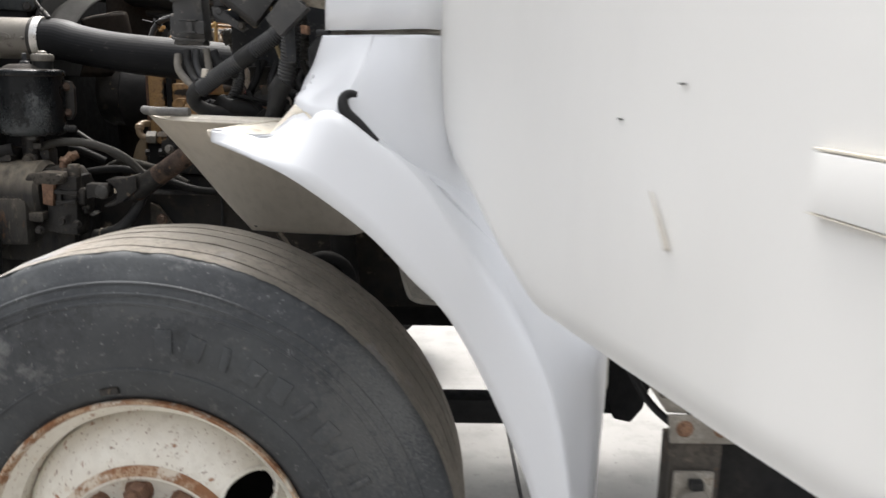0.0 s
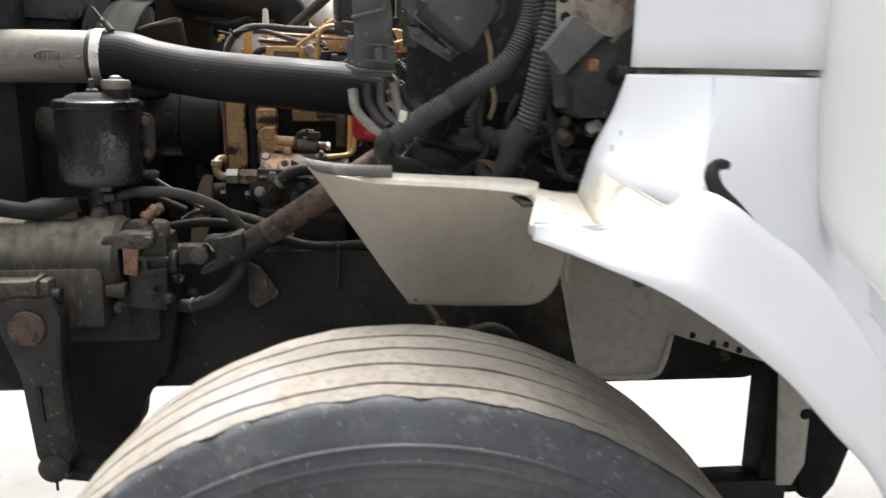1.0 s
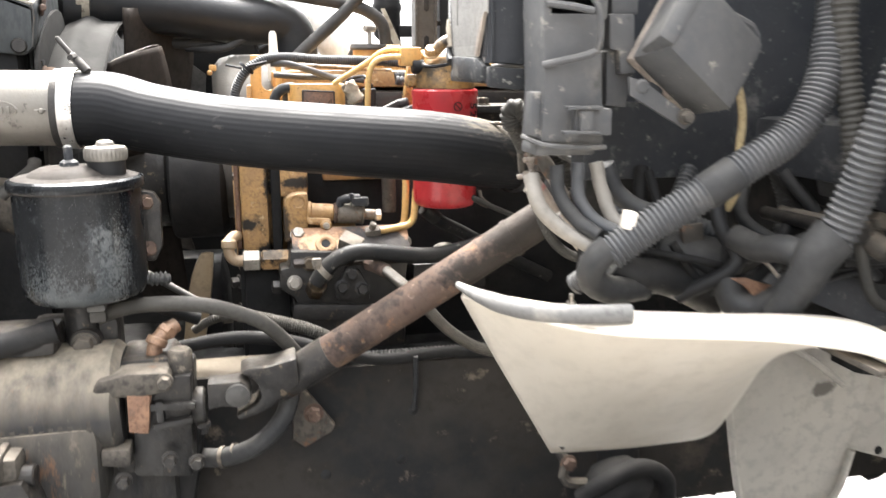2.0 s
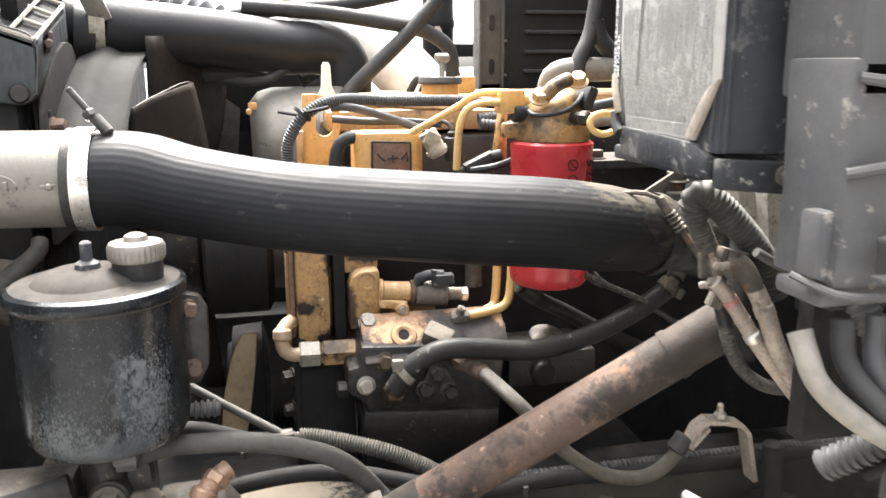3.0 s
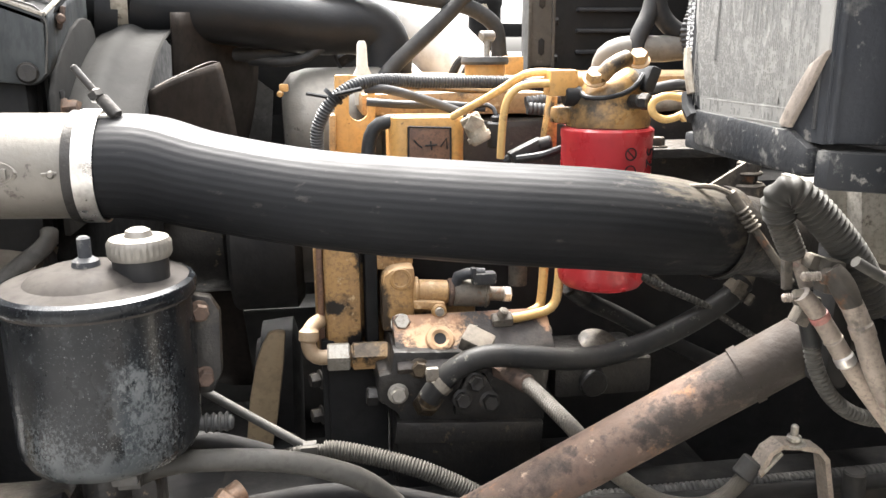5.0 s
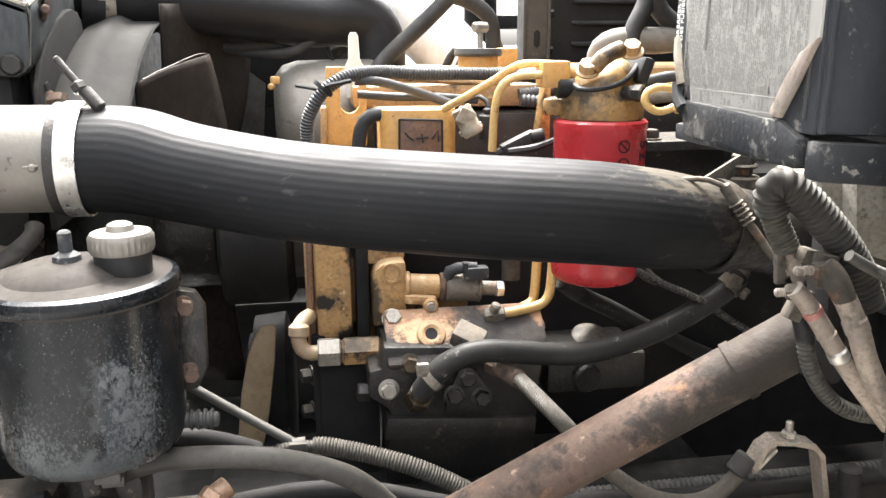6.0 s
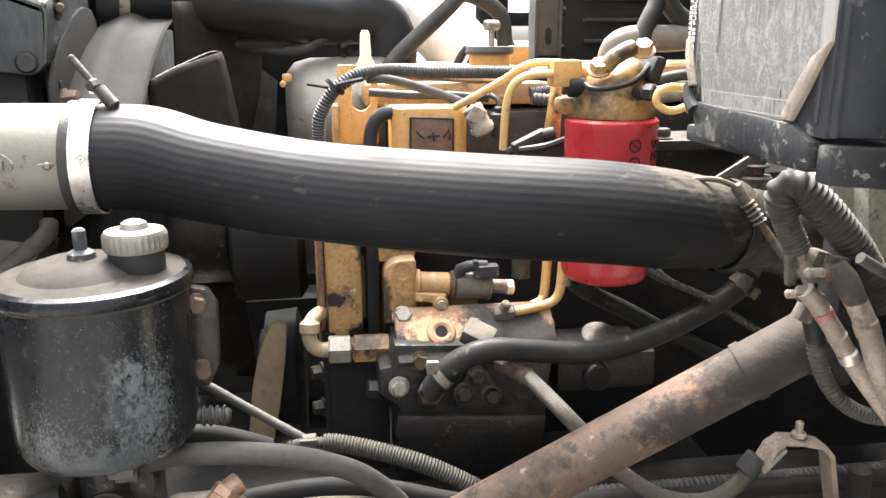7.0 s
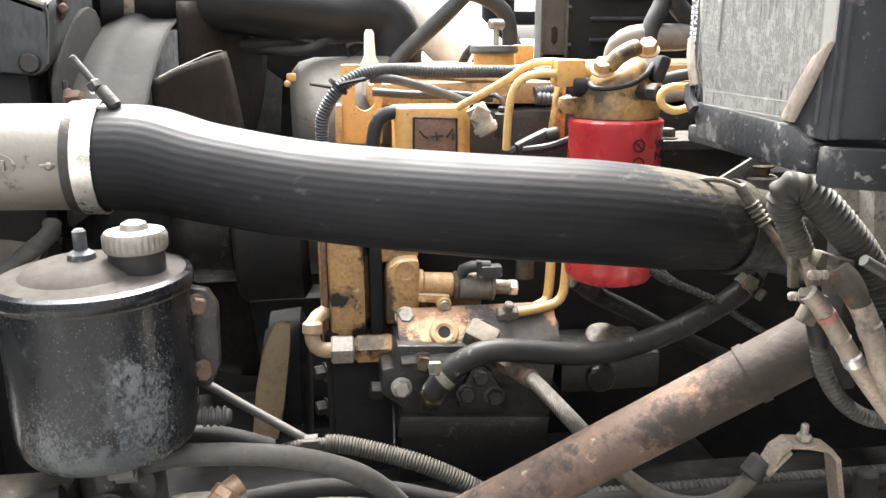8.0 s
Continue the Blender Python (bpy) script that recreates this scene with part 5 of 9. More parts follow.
    s = thing("steering_shaft", (-0.55, 2.05, 1.0), "rusty brown steering shaft tube with universal joint", "steering shaft")
    a, b2 = Vector((-0.746, 2.0250, 1.0215)), Vector((-0.362, 1.9285, 1.2839))
    ax = (b2 - a).normalized()
    part("tube", tube([a, a.lerp(b2, 0.5), b2], 0.0250, 48, 0.006, lambda q, L: 1.0 if q < 0.375 else 1.008), "rusty", s, "rust-mottled steel tube, right half darkened by grime and painted shade")
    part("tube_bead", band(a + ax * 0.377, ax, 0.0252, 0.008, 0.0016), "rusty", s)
    part("yoke", rough_up(tube([a - ax * 0.012, a + ax * 0.03, a + ax * 0.078], 0.0262, 28, 0.006, lambda q, L: 0.92 + 0.08 * min(1, 2 * q / L)), 0.0006, 40), "iron", s, "grimy dark yoke sleeve")
    part("fork", rough_up(prism([(-0.7309, 1.0690), (-0.7688, 1.0592), (-0.7948, 1.0590), (-0.8068, 1.0536), (-0.7939, 1.0468), (-0.7828, 1.0328), (-0.7798, 1.0179), (-0.7863, 1.0062), (-0.8146, 0.9925), (-0.8105, 0.9863), (-0.7863, 0.9921), (-0.7678, 1.0002), (-0.7499, 1.0134), (-0.7286, 1.0312)], 1.985, 2.035, 0.004), 0.0006, 60), "iron", s, "dark fork of the joint")
    part("joint_block", join(prism([(-0.8487, 1.0473), (-0.8229, 1.0465), (-0.8055, 1.0466), (-0.7956, 1.0393), (-0.7919, 1.0261), (-0.7970, 1.0136), (-0.8090, 1.0083), (-0.8263, 1.0124), (-0.8372, 1.0127), (-0.8498, 1.0075)], 1.972, 2.008, 0.005), lathe([(0, 0), (0.022, 0), (0.0245, 0.003), (0.0245, 0.014), (0.021, 0.017), (0, 0.017)], (-0.8695, 1.9900, 1.0113), (1, 0, 0), 28)), "iron", s, "grey joint eye with flange")
    part("joint_pin", lathe([(0, 0.006), (0.011, 0.006), (0.0135, 0.004), (0.0155, 0.004), (0.0165, 0.001), (0.0165, 0)], (-0.8101, 1.9710, 1.0282), (0, -1, 0), 28), "grey_metal", s, "round bearing cap")
    part("joint_stud", join(cyl((-0.8571, 1.9850, 0.9959), (-0.8579, 1.9850, 0.9714), 0.006, 10), cyl((-0.8574, 1.9850, 0.9902), (-0.8573, 1.9850, 0.9812), 0.010, 6)), "iron", s)
    part("input_shaft", cyl((-0.8783, 1.9920, 1.0129), (-0.8563, 1.9900, 1.0132), 0.015), "iron", s)


build_steering()


# ---- charge-air pipe and big hose ----
def build_charge_air():
    p = thing("charge_air_pipe", (-1.2, 2.19, 1.39), "dull cast-aluminium charge-air pipe with raised maker's oval", "pipe")
    left, right = Vector((-1.024, 2.185, 1.396)), Vector((-0.362, 2.142, 1.310))
    part("casting", tube([(-1.75, 2.24, 1.36), (-1.45, 2.215, 1.385), (-1.20, 2.20, 1.396), left + Vector((0.02, 0, 0))], 0.0525, 48, 0.02), "alu", p, "dusty aluminium casting")
    oc = Vector((-1.1072, 2.1400, 1.3966))
    part("maker_oval", join(tube([(oc.x - 0.006 + 0.028 * math.cos(t * math.pi / 8), oc.y - 0.001 + 0.004 * abs(math.sin(t * math.pi / 8)), oc.z + 0.0115 * math.sin(t * math.pi / 8)) for t in range(17)], 0.0025, 6, 0.004), *[box((oc.x - 0.024 + 0.009 * k, oc.y - 0.001, oc.z), (0.005, 0.004, 0.010), 0.001) for k in range(5)]), "alu", p, "raised oval frame with worn bars")
    part("bead_lug", join(cyl((-1.0545, 2.146, 1.3954), (-1.0525, 2.132, 1.3954), 0.004, 10), tube([(-1.0615, 2.139, 1.3954), (-1.0475, 2.138, 1.3964)], 0.0032, 6)), "alu", p)
    h = thing("charge_air_hose", (-0.68, 2.12, 1.29), "thick ribbed black rubber charge-air hose, dusty on top with painted highlight", "hose")
    line = [left + Vector((-0.008, 0, 0)), (-0.970, 2.176, 1.394), (-0.91, 2.158, 1.381), (-0.80, 2.130, 1.364), (-0.66, 2.110, 1.351), (-0.53, 2.105, 1.340), (-0.445, 2.115, 1.327), right]

    def fat(s, L):
        u = s / L
        return 1.0 + 0.05 * math.exp(-((u - 0.08) / 0.06) ** 2) - 0.05 * math.exp(-((u - 0.30) / 0.2) ** 2) + 0.02 * math.exp(-((u - 0.75) / 0.15) ** 2) - 0.10 * max(0, (u - 0.86) / 0.14)
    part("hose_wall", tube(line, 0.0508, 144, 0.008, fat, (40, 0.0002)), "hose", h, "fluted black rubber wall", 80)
    part("clamp_band", band(left + Vector((0.001, 0, 0)), (1, -0.02, -0.04), 0.0545, 0.019, 0.002, 64), "steel", h, "wide bright steel clamp band")
    part("clamp_liner", band(left + Vector((-0.013, 0, 0)), (1, -0.02, -0.04), 0.0538, 0.010, 0.002, 64), "iron", h)
    t0 = Vector((-1.000, 2.165, 1.448))
    part("clamp_bolt", join(cyl(t0 + Vector((0.006, 0.0, -0.004)), t0 + Vector((-0.034, 0.012, 0.046)), 0.0036, 12), cyl(t0 + Vector((0.006, 0, -0.002)), t0 + Vector((-0.010, 0.006, 0.016)), 0.0066, 12), cyl(t0 + Vector((-0.011, 0.004, 0.014)), t0 + Vector((-0.016, 0.007, 0.022)), 0.0078, 6)), "iron", h, "dark clamp T-bolt")
    part("clamp_saddle", box(t0 + Vector((0.004, 0.01, -0.004)), (0.05, 0.018, 0.005), 0.002, (0, 5, 0)), "zinc", h)
    rax = Vector((0.105, 0.035, -0.02)).normalized()
    part("end_clamp", band(right - rax * 0.018, rax, 0.0495, 0.013, 0.002, 48), "iron", h, "dark end clamp")
    q = Vector((-0.3916, 2.0920, 1.3660))
    dq = (Vector((-0.3448, 2.0700, 1.2954)) - q).normalized()
    part("end_clamp_bolt", join(cyl(q, q + dq * 0.024, 0.006, 12), *[cyl(q + dq * (0.022 + 0.0055 * k), q + dq * (0.025 + 0.0055 * k), 0.0078, 14) for k in range(5)], cyl(q + dq * 0.02, q + dq * 0.115, 0.0042, 10)), "iron_dusty", h, "spring-loaded clamp bolt")
    part("end_saddle", tube([q + Vector((-0.05, 0.01, 0.004)), q + Vector((-0.02, 0.0, 0.006)), q + Vector((0.004, -0.004, -0.004))], 0.0028, 8), "iron_dusty", h)
    n = thing("inlet_elbow", (-0.26, 2.2, 1.25), "dark cast inlet elbow at the hose end", "pipe")
    part("elbow", tube([right - rax * 0.05, right + rax * 0.02, (-0.235, 2.19, 1.275), (-0.20, 2.25, 1.25), (-0.19, 2.35, 1.24)], 0.044, 32, 0.01), "iron", n)
    # upper hose across the back
    u = thing("upper_coolant_hose", (-0.9, 2.75, 1.53), "thick black upper radiator hose with clamp", "hose")
    part("hose_wall", tube([(-1.0728, 2.6000, 1.5753), (-1.0312, 2.6200, 1.5704), (-0.9623, 2.6500, 1.5656), (-0.8683, 2.6900, 1.5551), (-0.7910, 2.7200, 1.5463), (-0.7372, 2.7400, 1.5474), (-0.6985, 2.7500, 1.5359), (-0.6835, 2.7500, 1.5066), (-0.6827, 2.7500, 1.4653)], 0.0470, 40, 0.01, None), "smooth_rubber", u, "smooth black rubber wall", 80)
    part("clamp", band((-1.0745, 2.6000, 1.5745), (1, 0.18, -0.04), 0.0462, 0.022, 0.002), "tan", u, "dusty pale hose clamp")
    part("clamp_strap", rough_up(box((-1.0664, 2.5550, 1.6028), (0.030, 0.012, 0.05), 0.003, (20, -20, 0)), 0.002, 40), "alu", u, "bright clamp strap")
    part("neck", join(tube([(-1.1705, 2.6000, 1.5831), (-1.1176, 2.6000, 1.5785), (-1.0822, 2.6000, 1.5753)], 0.040, 28), band((-1.0921, 2.6000, 1.5625), (1, 0.18, -0.1), 0.047, 0.03, 0.003)), "black", u, "black plastic neck ring")


build_charge_air()


# ---- fan, shroud, radiator tank ----
def build_fan():
    s = thing("fan_shroud", (-1.2, 2.45, 1.0), "dusty grey metal fan shroud ring", "fan shroud")
    C = (-1.09, 2.652, 0.991)
    def cut(bm):
        # only the upper near arc of the shroud stands free
        bmesh.ops.delete(bm, geom=[fc for fc in bm.faces if fc.calc_center_median().y > 2.66 or fc.calc_center_median().z < 1.36], context="FACES")
        return bm
    part("ring", cut(lathe([(0.548, -0.004), (0.553, 0.010), (0.558, 0.020), (0.5605, 0.028), (0.560, 0.036), (0.556, 0.043), (0.551, 0.050), (0.550, 0.070), (0.550, 0.084), (0.552, 0.086), (0.549, 0.088), (0.545, 0.084), (0.543, 0.0)], C, (1, 0, 0), 320)), "shroud", s, "rolled grey ring with a raised shoulder", 60)
    part("collar", prism([(2.560, 1.30), (2.302, 1.30), (2.300, 1.437), (2.304, 1.461), (2.320, 1.485), (2.354, 1.510), (2.402, 1.534), (2.440, 1.546), (2.465, 1.549), (2.490, 1.546), (2.505, 1.535), (2.512, 1.515), (2.560, 1.48)], -1.097, -1.090, 0.002, "yz"), "shroud", s, "flat mounting flange with a rounded corner", 60)
    part("flange_slot", prism([(2.3188, 1.4635), (2.3316, 1.4654), (2.3383, 1.4619), (2.3334, 1.4545), (2.3196, 1.4554)], -1.0898, -1.0885, 0.0005, "yz"), "dark", s, "dark adjusting slot")
    part("lug", join(hexhead((-1.0890, 2.3303, 1.4427), (1, -0.25, 0.1), 0.0105, 0.016)), "rusty", s, "rusty flange bolt")
    r = thing("radiator_tank", (-1.25, 2.45, 0.9), "dusty black radiator side tank with ribbed top bracket", "radiator")
    part("tank", box((-1.30, 2.62, 1.30), (0.18, 0.80, 0.75), 0.02), "dark", r)
    part("bracket", prism([(-1.24, 1.600), (-1.1295, 1.5643), (-1.0911, 1.5461), (-1.0952, 1.4839), (-1.1014, 1.4764), (-1.1115, 1.4709), (-1.1405, 1.4746), (-1.24, 1.478)], 2.300, 2.316, 0.003), "rad_metal", r, "grey-green dusty bracket plate")
    part("bracket_edge", tube([(-1.1292, 2.2990, 1.5643), (-1.0908, 2.2990, 1.5460), (-1.0949, 2.2990, 1.4839)], 0.0012, 8), "grey_metal", r, "worn plate edge")
    # sloping deck: a grid of cast ribs over a dark plate
    O, U, V = Vector((-1.091, 2.300, 1.547)), Vector((-0.0480, 0.0, 0.0180)), Vector((0.0080, 0.130, 0.0480))
    deck = prism([(O.x, O.y), (O.x + U.x * 3.1, O.y), (O.x + U.x * 3.1 + V.x, O.y + V.y), (O.x + V.x, O.y + V.y)], 0.0, 0.004, 0.0, "xy")
    for v in deck.verts:
        w = (v.co.y - O.y) / V.y
        v.co.z += O.z - 0.010 + w * V.z - (v.co.x - O.x - w * V.x) * 0.375
    part("deck_plate", deck, "dark", r, "dark deck between the ribs")
    for q in (0.0, 0.34, 0.67, 1.0):
        part("deck_rib", tube([O + V * q, O + V * q + U * 1.5, O + V * q + U * 3.1], 0.0030, 6), "duct", r, "dusty cast rib")
    for q in (0.0, 0.55, 1.1, 1.65, 2.2, 2.75):
        part("cross_rib", tube([O + U * q, O + U * q + V * 0.5, O + U * q + V], 0.0028, 6), "duct", r, "dusty cast rib")
    part("deck_boss", lathe([(0, 0.006), (0.010, 0.006), (0.012, 0.003), (0.012, -0.012)], O + U * 0.85 + V * 0.55, (0, -0.3, 1), 20), "duct", r, "round boss in the deck")
    part("bracket_side", loft([[(-1.0905, 2.3030, 1.5474), (-1.1000, 2.5068, 1.5983)], [(-1.0953, 2.3030, 1.4837), (-1.1000, 2.5028, 1.5480)]], 6, 4), "rad_metal", r, "grey-green side plate", 60, 0.003)
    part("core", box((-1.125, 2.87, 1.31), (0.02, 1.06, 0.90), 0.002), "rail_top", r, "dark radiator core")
    part("side_clip", join(box((-1.0882, 2.3520, 1.5446), (0.006, 0.024, 0.026), 0.002, (0, 15, 20)), cyl((-1.0890, 2.3520, 1.5433), (-1.0818, 2.3300, 1.5435), 0.0055, 10)), "rusty", r, "rusty clip")
    part("bracket_bolt", lathe([(0, 0.008), (0.009, 0.008), (0.0115, 0.005), (0.0115, 0), (0, 0)], (-1.1140, 2.3000, 1.4848), (0.2, -1, 0), 24), "iron", r, "dark round bolt head")
    part("frame_face", box((-1.19, 2.365, 1.42), (0.16, 0.02, 0.20), 0.004), "rad_metal", r, "grey-green radiator frame")
    part("lower_arm", tube([(-1.1497, 2.2500, 1.2647), (-1.1313, 2.2500, 1.2800), (-1.1120, 2.2500, 1.2939), (-1.1022, 2.2600, 1.3038), (-1.1032, 2.2700, 1.3124)], 0.010, 12), "grey_metal", r, "bent grey pipe")
    part("lower_duct", lathe([(0.0, -0.03), (0.045, -0.03), (0.05, -0.02), (0.05, 0.05), (0.0, 0.05)], (-1.1800, 2.3400, 1.2469), (1, -0.2, -0.3), 28), "iron_dusty", r, "dusty round duct end")
    part("dark_side", box((-1.22, 2.36, 1.20), (0.20, 0.10, 0.56), 0.01), "dark", r)
    f = thing("cooling_fan", (-1.0, 2.62, 1.28), "brown-black engine cooling fan with broad blades", "fan")
    FC = Vector((-0.97, 2.57, 1.25))
    part("hub", lathe([(0, -0.05), (0.09, -0.05), (0.10, -0.03), (0.10, 0.03), (0.07, 0.06), (0, 0.06)], FC, (1, 0, 0), 40), "iron", f)
    for k in range(9):
        a = radians(-32 + 40 * k)
        d = Vector((0, math.sin(a), math.cos(a)))
        if d.z > -0.35 or d.y < 0:
            continue
        tq = Vector((0, math.cos(a), -math.sin(a)))
        bm = bmesh.new()
        vs = []
        for i in range(9):
            u = i / 8
            half = (Vector((0.050, 0, 0)) + tq * 0.030) * (0.75 + 0.25 * u)
            vs.append([bm.verts.new(FC + d * (0.08 + 0.205 * u) + half * (j / 3 - 1) + tq * (0.012 * math.sin(math.pi * j / 6)) - d * 0.012 * (j / 6) * u) for j in range(7)])
        for i in range(8):
            for j in range(6):
                bm.faces.new((vs[i][j], vs[i + 1][j], vs[i + 1][j + 1], vs[i][j + 1]))
        part("blade", bm, "fan", f, "broad brown-black blade", 60, 0.004)
    # the two blades that stand above the hose: corners from tip to root
    part("blade", sheet([[(-1.000, 2.556, 1.560), (-0.952, 2.655, 1.562), (-0.8990, 2.757, 1.540)], [(-1.004, 2.560, 1.480), (-0.955, 2.655, 1.480), (-0.8985, 2.752, 1.475)], [(-1.008, 2.570, 1.420), (-0.960, 2.650, 1.410), (-0.910, 2.735, 1.400)], [(-1.015, 2.580, 1.340), (-0.970, 2.650, 1.330), (-0.930, 2.715, 1.330)]]), "fan", f, "broad brown-black blade", 60, 0.004)
    part("blade", sheet([[(-1.008, 2.386, 1.460), (-0.978, 2.450, 1.476), (-0.938, 2.540, 1.4915)], [(-1.010, 2.395, 1.425), (-0.980, 2.455, 1.440), (-0.930, 2.548, 1.450)], [(-1.012, 2.405, 1.360), (-0.985, 2.460, 1.370), (-0.922, 2.556, 1.390)], [(-1.030, 2.400, 1.300), (-0.985, 2.470, 1.300), (-0.916, 2.562, 1.320)]]), "fan", f, "broad brown-black blade", 60, 0.004)
    part("blade_edge", tube([(-1.000, 2.398, 1.4635), (-0.978, 2.449, 1.4765), (-0.938, 2.539, 1.4920), (-0.930, 2.547, 1.450), (-0.922, 2.555, 1.390)], 0.0009, 6), "fan_edge", f, "worn pale blade edge")
    # paler material than the other blades paints the light falling on this one
    part("blade_tip", prism([(-0.9132, 1.4679), (-0.8746, 1.4378), (-0.8836, 1.3478), (-0.9383, 1.3489)], 2.80, 2.804, 0.001), "grey_metal", f, "blade tip with its lit look painted pale grey")
    # added dark box stands in for the shade behind the fan hub
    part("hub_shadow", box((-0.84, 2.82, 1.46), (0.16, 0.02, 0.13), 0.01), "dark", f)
    part("clutch", lathe([(0, 0.05), (0.09, 0.05), (0.095, 0.07), (0.095, 0.10), (0.08, 0.13), (0.06, 0.16), (0.055, 0.2), (0, 0.2)], (-0.96, 2.57, 1.25), (1, 0, 0), 48), "dark", f)


build_fan()


# ---- engine ----
def build_engine():
    e = thing("diesel_engine", (-0.3, 2.6, 0.75), "yellow-painted diesel engine, oily and worn, with dark lower block", "engine")
    part("block", rough_up(join(box((0.0, 2.62, 1.02), (1.42, 0.46, 0.62), 0.03), box((0.0, 2.60, 0.66), (1.2, 0.36, 0.24), 0.05)), 0.004, 10), "dark", e)
    part("cylinder_head", rough_up(box((-0.12, 2.66, 1.34), (1.16, 0.36, 0.14), 0.015), 0.003, 20), "iron", e, "oily black cylinder head")
    part("valve_cover", join(box((-0.16, 2.66, 1.432), (1.16, 0.34, 0.032), 0.008), box((-0.16, 2.68, 1.455), (1.10, 0.28, 0.028), 0.012)), "yellow_dirty", e, "dusty yellow valve cover")
    for i in range(5):
        part("cover_bolt", hexhead((-0.60 + 0.13 * i, 2.51, 1.448), (0, 0, 1), 0.008, 0.009), "zinc", e)
    # front gear cover column
    part("gear_cover", rough_up(join(box((-0.780, 2.345, 1.23), (0.046, 0.07, 0.20), 0.010), box((-0.765, 2.40, 1.23), (0.10, 0.09, 0.26), 0.012)), 0.0015, 40), "yellow_dirty", e, "chipped yellow cover column")
    part("cover_gasket", box((-0.744, 2.342, 1.225), (0.016, 0.06, 0.20), 0.004), "dark", e)
    part("cover_edge", box((-0.808, 2.345, 1.225), (0.008, 0.05, 0.20), 0.003), "plate", e)
    part("side_bolt", cyl((-0.815, 2.34, 1.272), (-0.798, 2.34, 1.272), 0.008, 6), "rust_plate", e)
    # fuel pump group
    part("pump_body", rough_up(join(prism([(-0.733, 1.165), (-0.733, 1.225), (-0.729, 1.238), (-0.720, 1.245), (-0.706, 1.247), (-0.692, 1.247), (-0.692, 1.165)], 2.288, 2.36, 0.005), box((-0.715, 2.34, 1.262), (0.05, 0.05, 0.05), 0.008)), 0.0008, 40), "yellow_dirty", e, "oily yellow pump body")
    part("pump_pad", lathe([(0.009, 0.0), (0.010, 0.0012), (0.013, 0.0012), (0.014, 0)], (-0.7095, 2.2875, 1.233), (0, -1, 0), 24), "yellow_dirty", e)
    part("barrel_collar", cyl((-0.694, 2.295, 1.2145), (-0.687, 2.295, 1.214), 0.0185, 28), "yellow_dirty", e)
    part("solenoid_barrel", cyl((-0.690, 2.295, 1.214), (-0.650, 2.295, 1.211), 0.0155, 28), "yellow_dirty", e)
    part("solenoid_ring", cyl((-0.650, 2.295, 1.211), (-0.643, 2.295, 1.2105), 0.0180, 28), "rusty", e, "red-brown rusty ring")
    part("solenoid", join(cyl((-0.643, 2.295, 1.2105), (-0.602, 2.295, 1.2072), 0.0172, 28), cyl((-0.603, 2.295, 1.2072), (-0.598, 2.295, 1.2068), 0.0182, 28)), "grey_iron", e, "dull metal solenoid")
    part("solenoid_stem", cyl((-0.599, 2.295, 1.2068), (-0.577, 2.295, 1.205), 0.0092, 18), "grey_iron", e)
    part("solenoid_nut", cyl((-0.579, 2.295, 1.205), (-0.568, 2.295, 1.2042), 0.0108, 6), "steel", e, "bright hex nut")
    part("solenoid_lead", join(tube([(-0.640, 2.29, 1.222), (-0.637, 2.288, 1.233), (-0.625, 2.285, 1.237), (-0.605, 2.285, 1.236)], 0.0075, 10), box((-0.606, 2.283, 1.231), (0.030, 0.018, 0.015), 0.003), box((-0.620, 2.278, 1.240), (0.006, 0.01, 0.012), 0.001)), "plastic", e, "black plug on the solenoid")
    part("pump_lever", join(box((-0.676, 2.280, 1.201), (0.040, 0.014, 0.011), 0.004, (0, 6, 0)), cyl((-0.664, 2.270, 1.194), (-0.664, 2.284, 1.194), 0.0095, 20)), "yellow_dirty", e)
    part("lever_screw", lathe([(0, 0.003), (0.005, 0.003), (0.006, 0)], (-0.664, 2.270, 1.194), (0, -1, 0), 12), "zinc", e)
    part("side_plate", box((-0.665, 2.33, 1.185), (0.11, 0.04, 0.05), 0.006), "yellow_dirty", e)
    part("side_bracket", rough_up(join(box((-0.60, 2.40, 1.28), (0.12, 0.05, 0.05), 0.008), cyl((-0.64, 2.37, 1.30), (-0.64, 2.34, 1.30), 0.022, 20), box((-0.55, 2.42, 1.25), (0.05, 0.04, 0.10), 0.01)), 0.002, 40), "yellow_dirty", e)
    part("metal_elbow", tube([(-0.60, 2.36, 1.276), (-0.565, 2.355, 1.278), (-0.548, 2.35, 1.268), (-0.545, 2.35, 1.235), (-0.545, 2.35, 1.20)], 0.0125, 14), "iron_dusty", e)
    # front plate fitting: brass elbow and couplings
    part("elbow_tube", tube([(-0.808, 2.33, 1.172), (-0.818, 2.305, 1.174), (-0.825, 2.292, 1.166), (-0.824, 2.288, 1.148), (-0.815, 2.287, 1.138), (-0.798, 2.287, 1.137)], 0.0095, 16, 0.006), "cream_tube", e, "cream-yellow elbow tube")
    part("elbow_collar", cyl((-0.824, 2.293, 1.174), (-0.825, 2.289, 1.156), 0.0125, 20, 0.004), "cream_tube", e)
    part("coupling_nut", cyl((-0.803, 2.287, 1.137), (-0.775, 2.287, 1.1365), 0.0185, 6), "zinc", e, "zinc hex coupling")
    part("coupling_body", join(cyl((-0.772, 2.287, 1.1365), (-0.727, 2.287, 1.136), 0.0185, 6), cyl((-0.775, 2.287, 1.1365), (-0.72, 2.287, 1.136), 0.014, 16)), "yellow_dirty", e, "brass-yellow hex coupling")
    part("coupling_seat", cyl((-0.727, 2.287, 1.136), (-0.70, 2.287, 1.136), 0.021, 20), "iron", e)
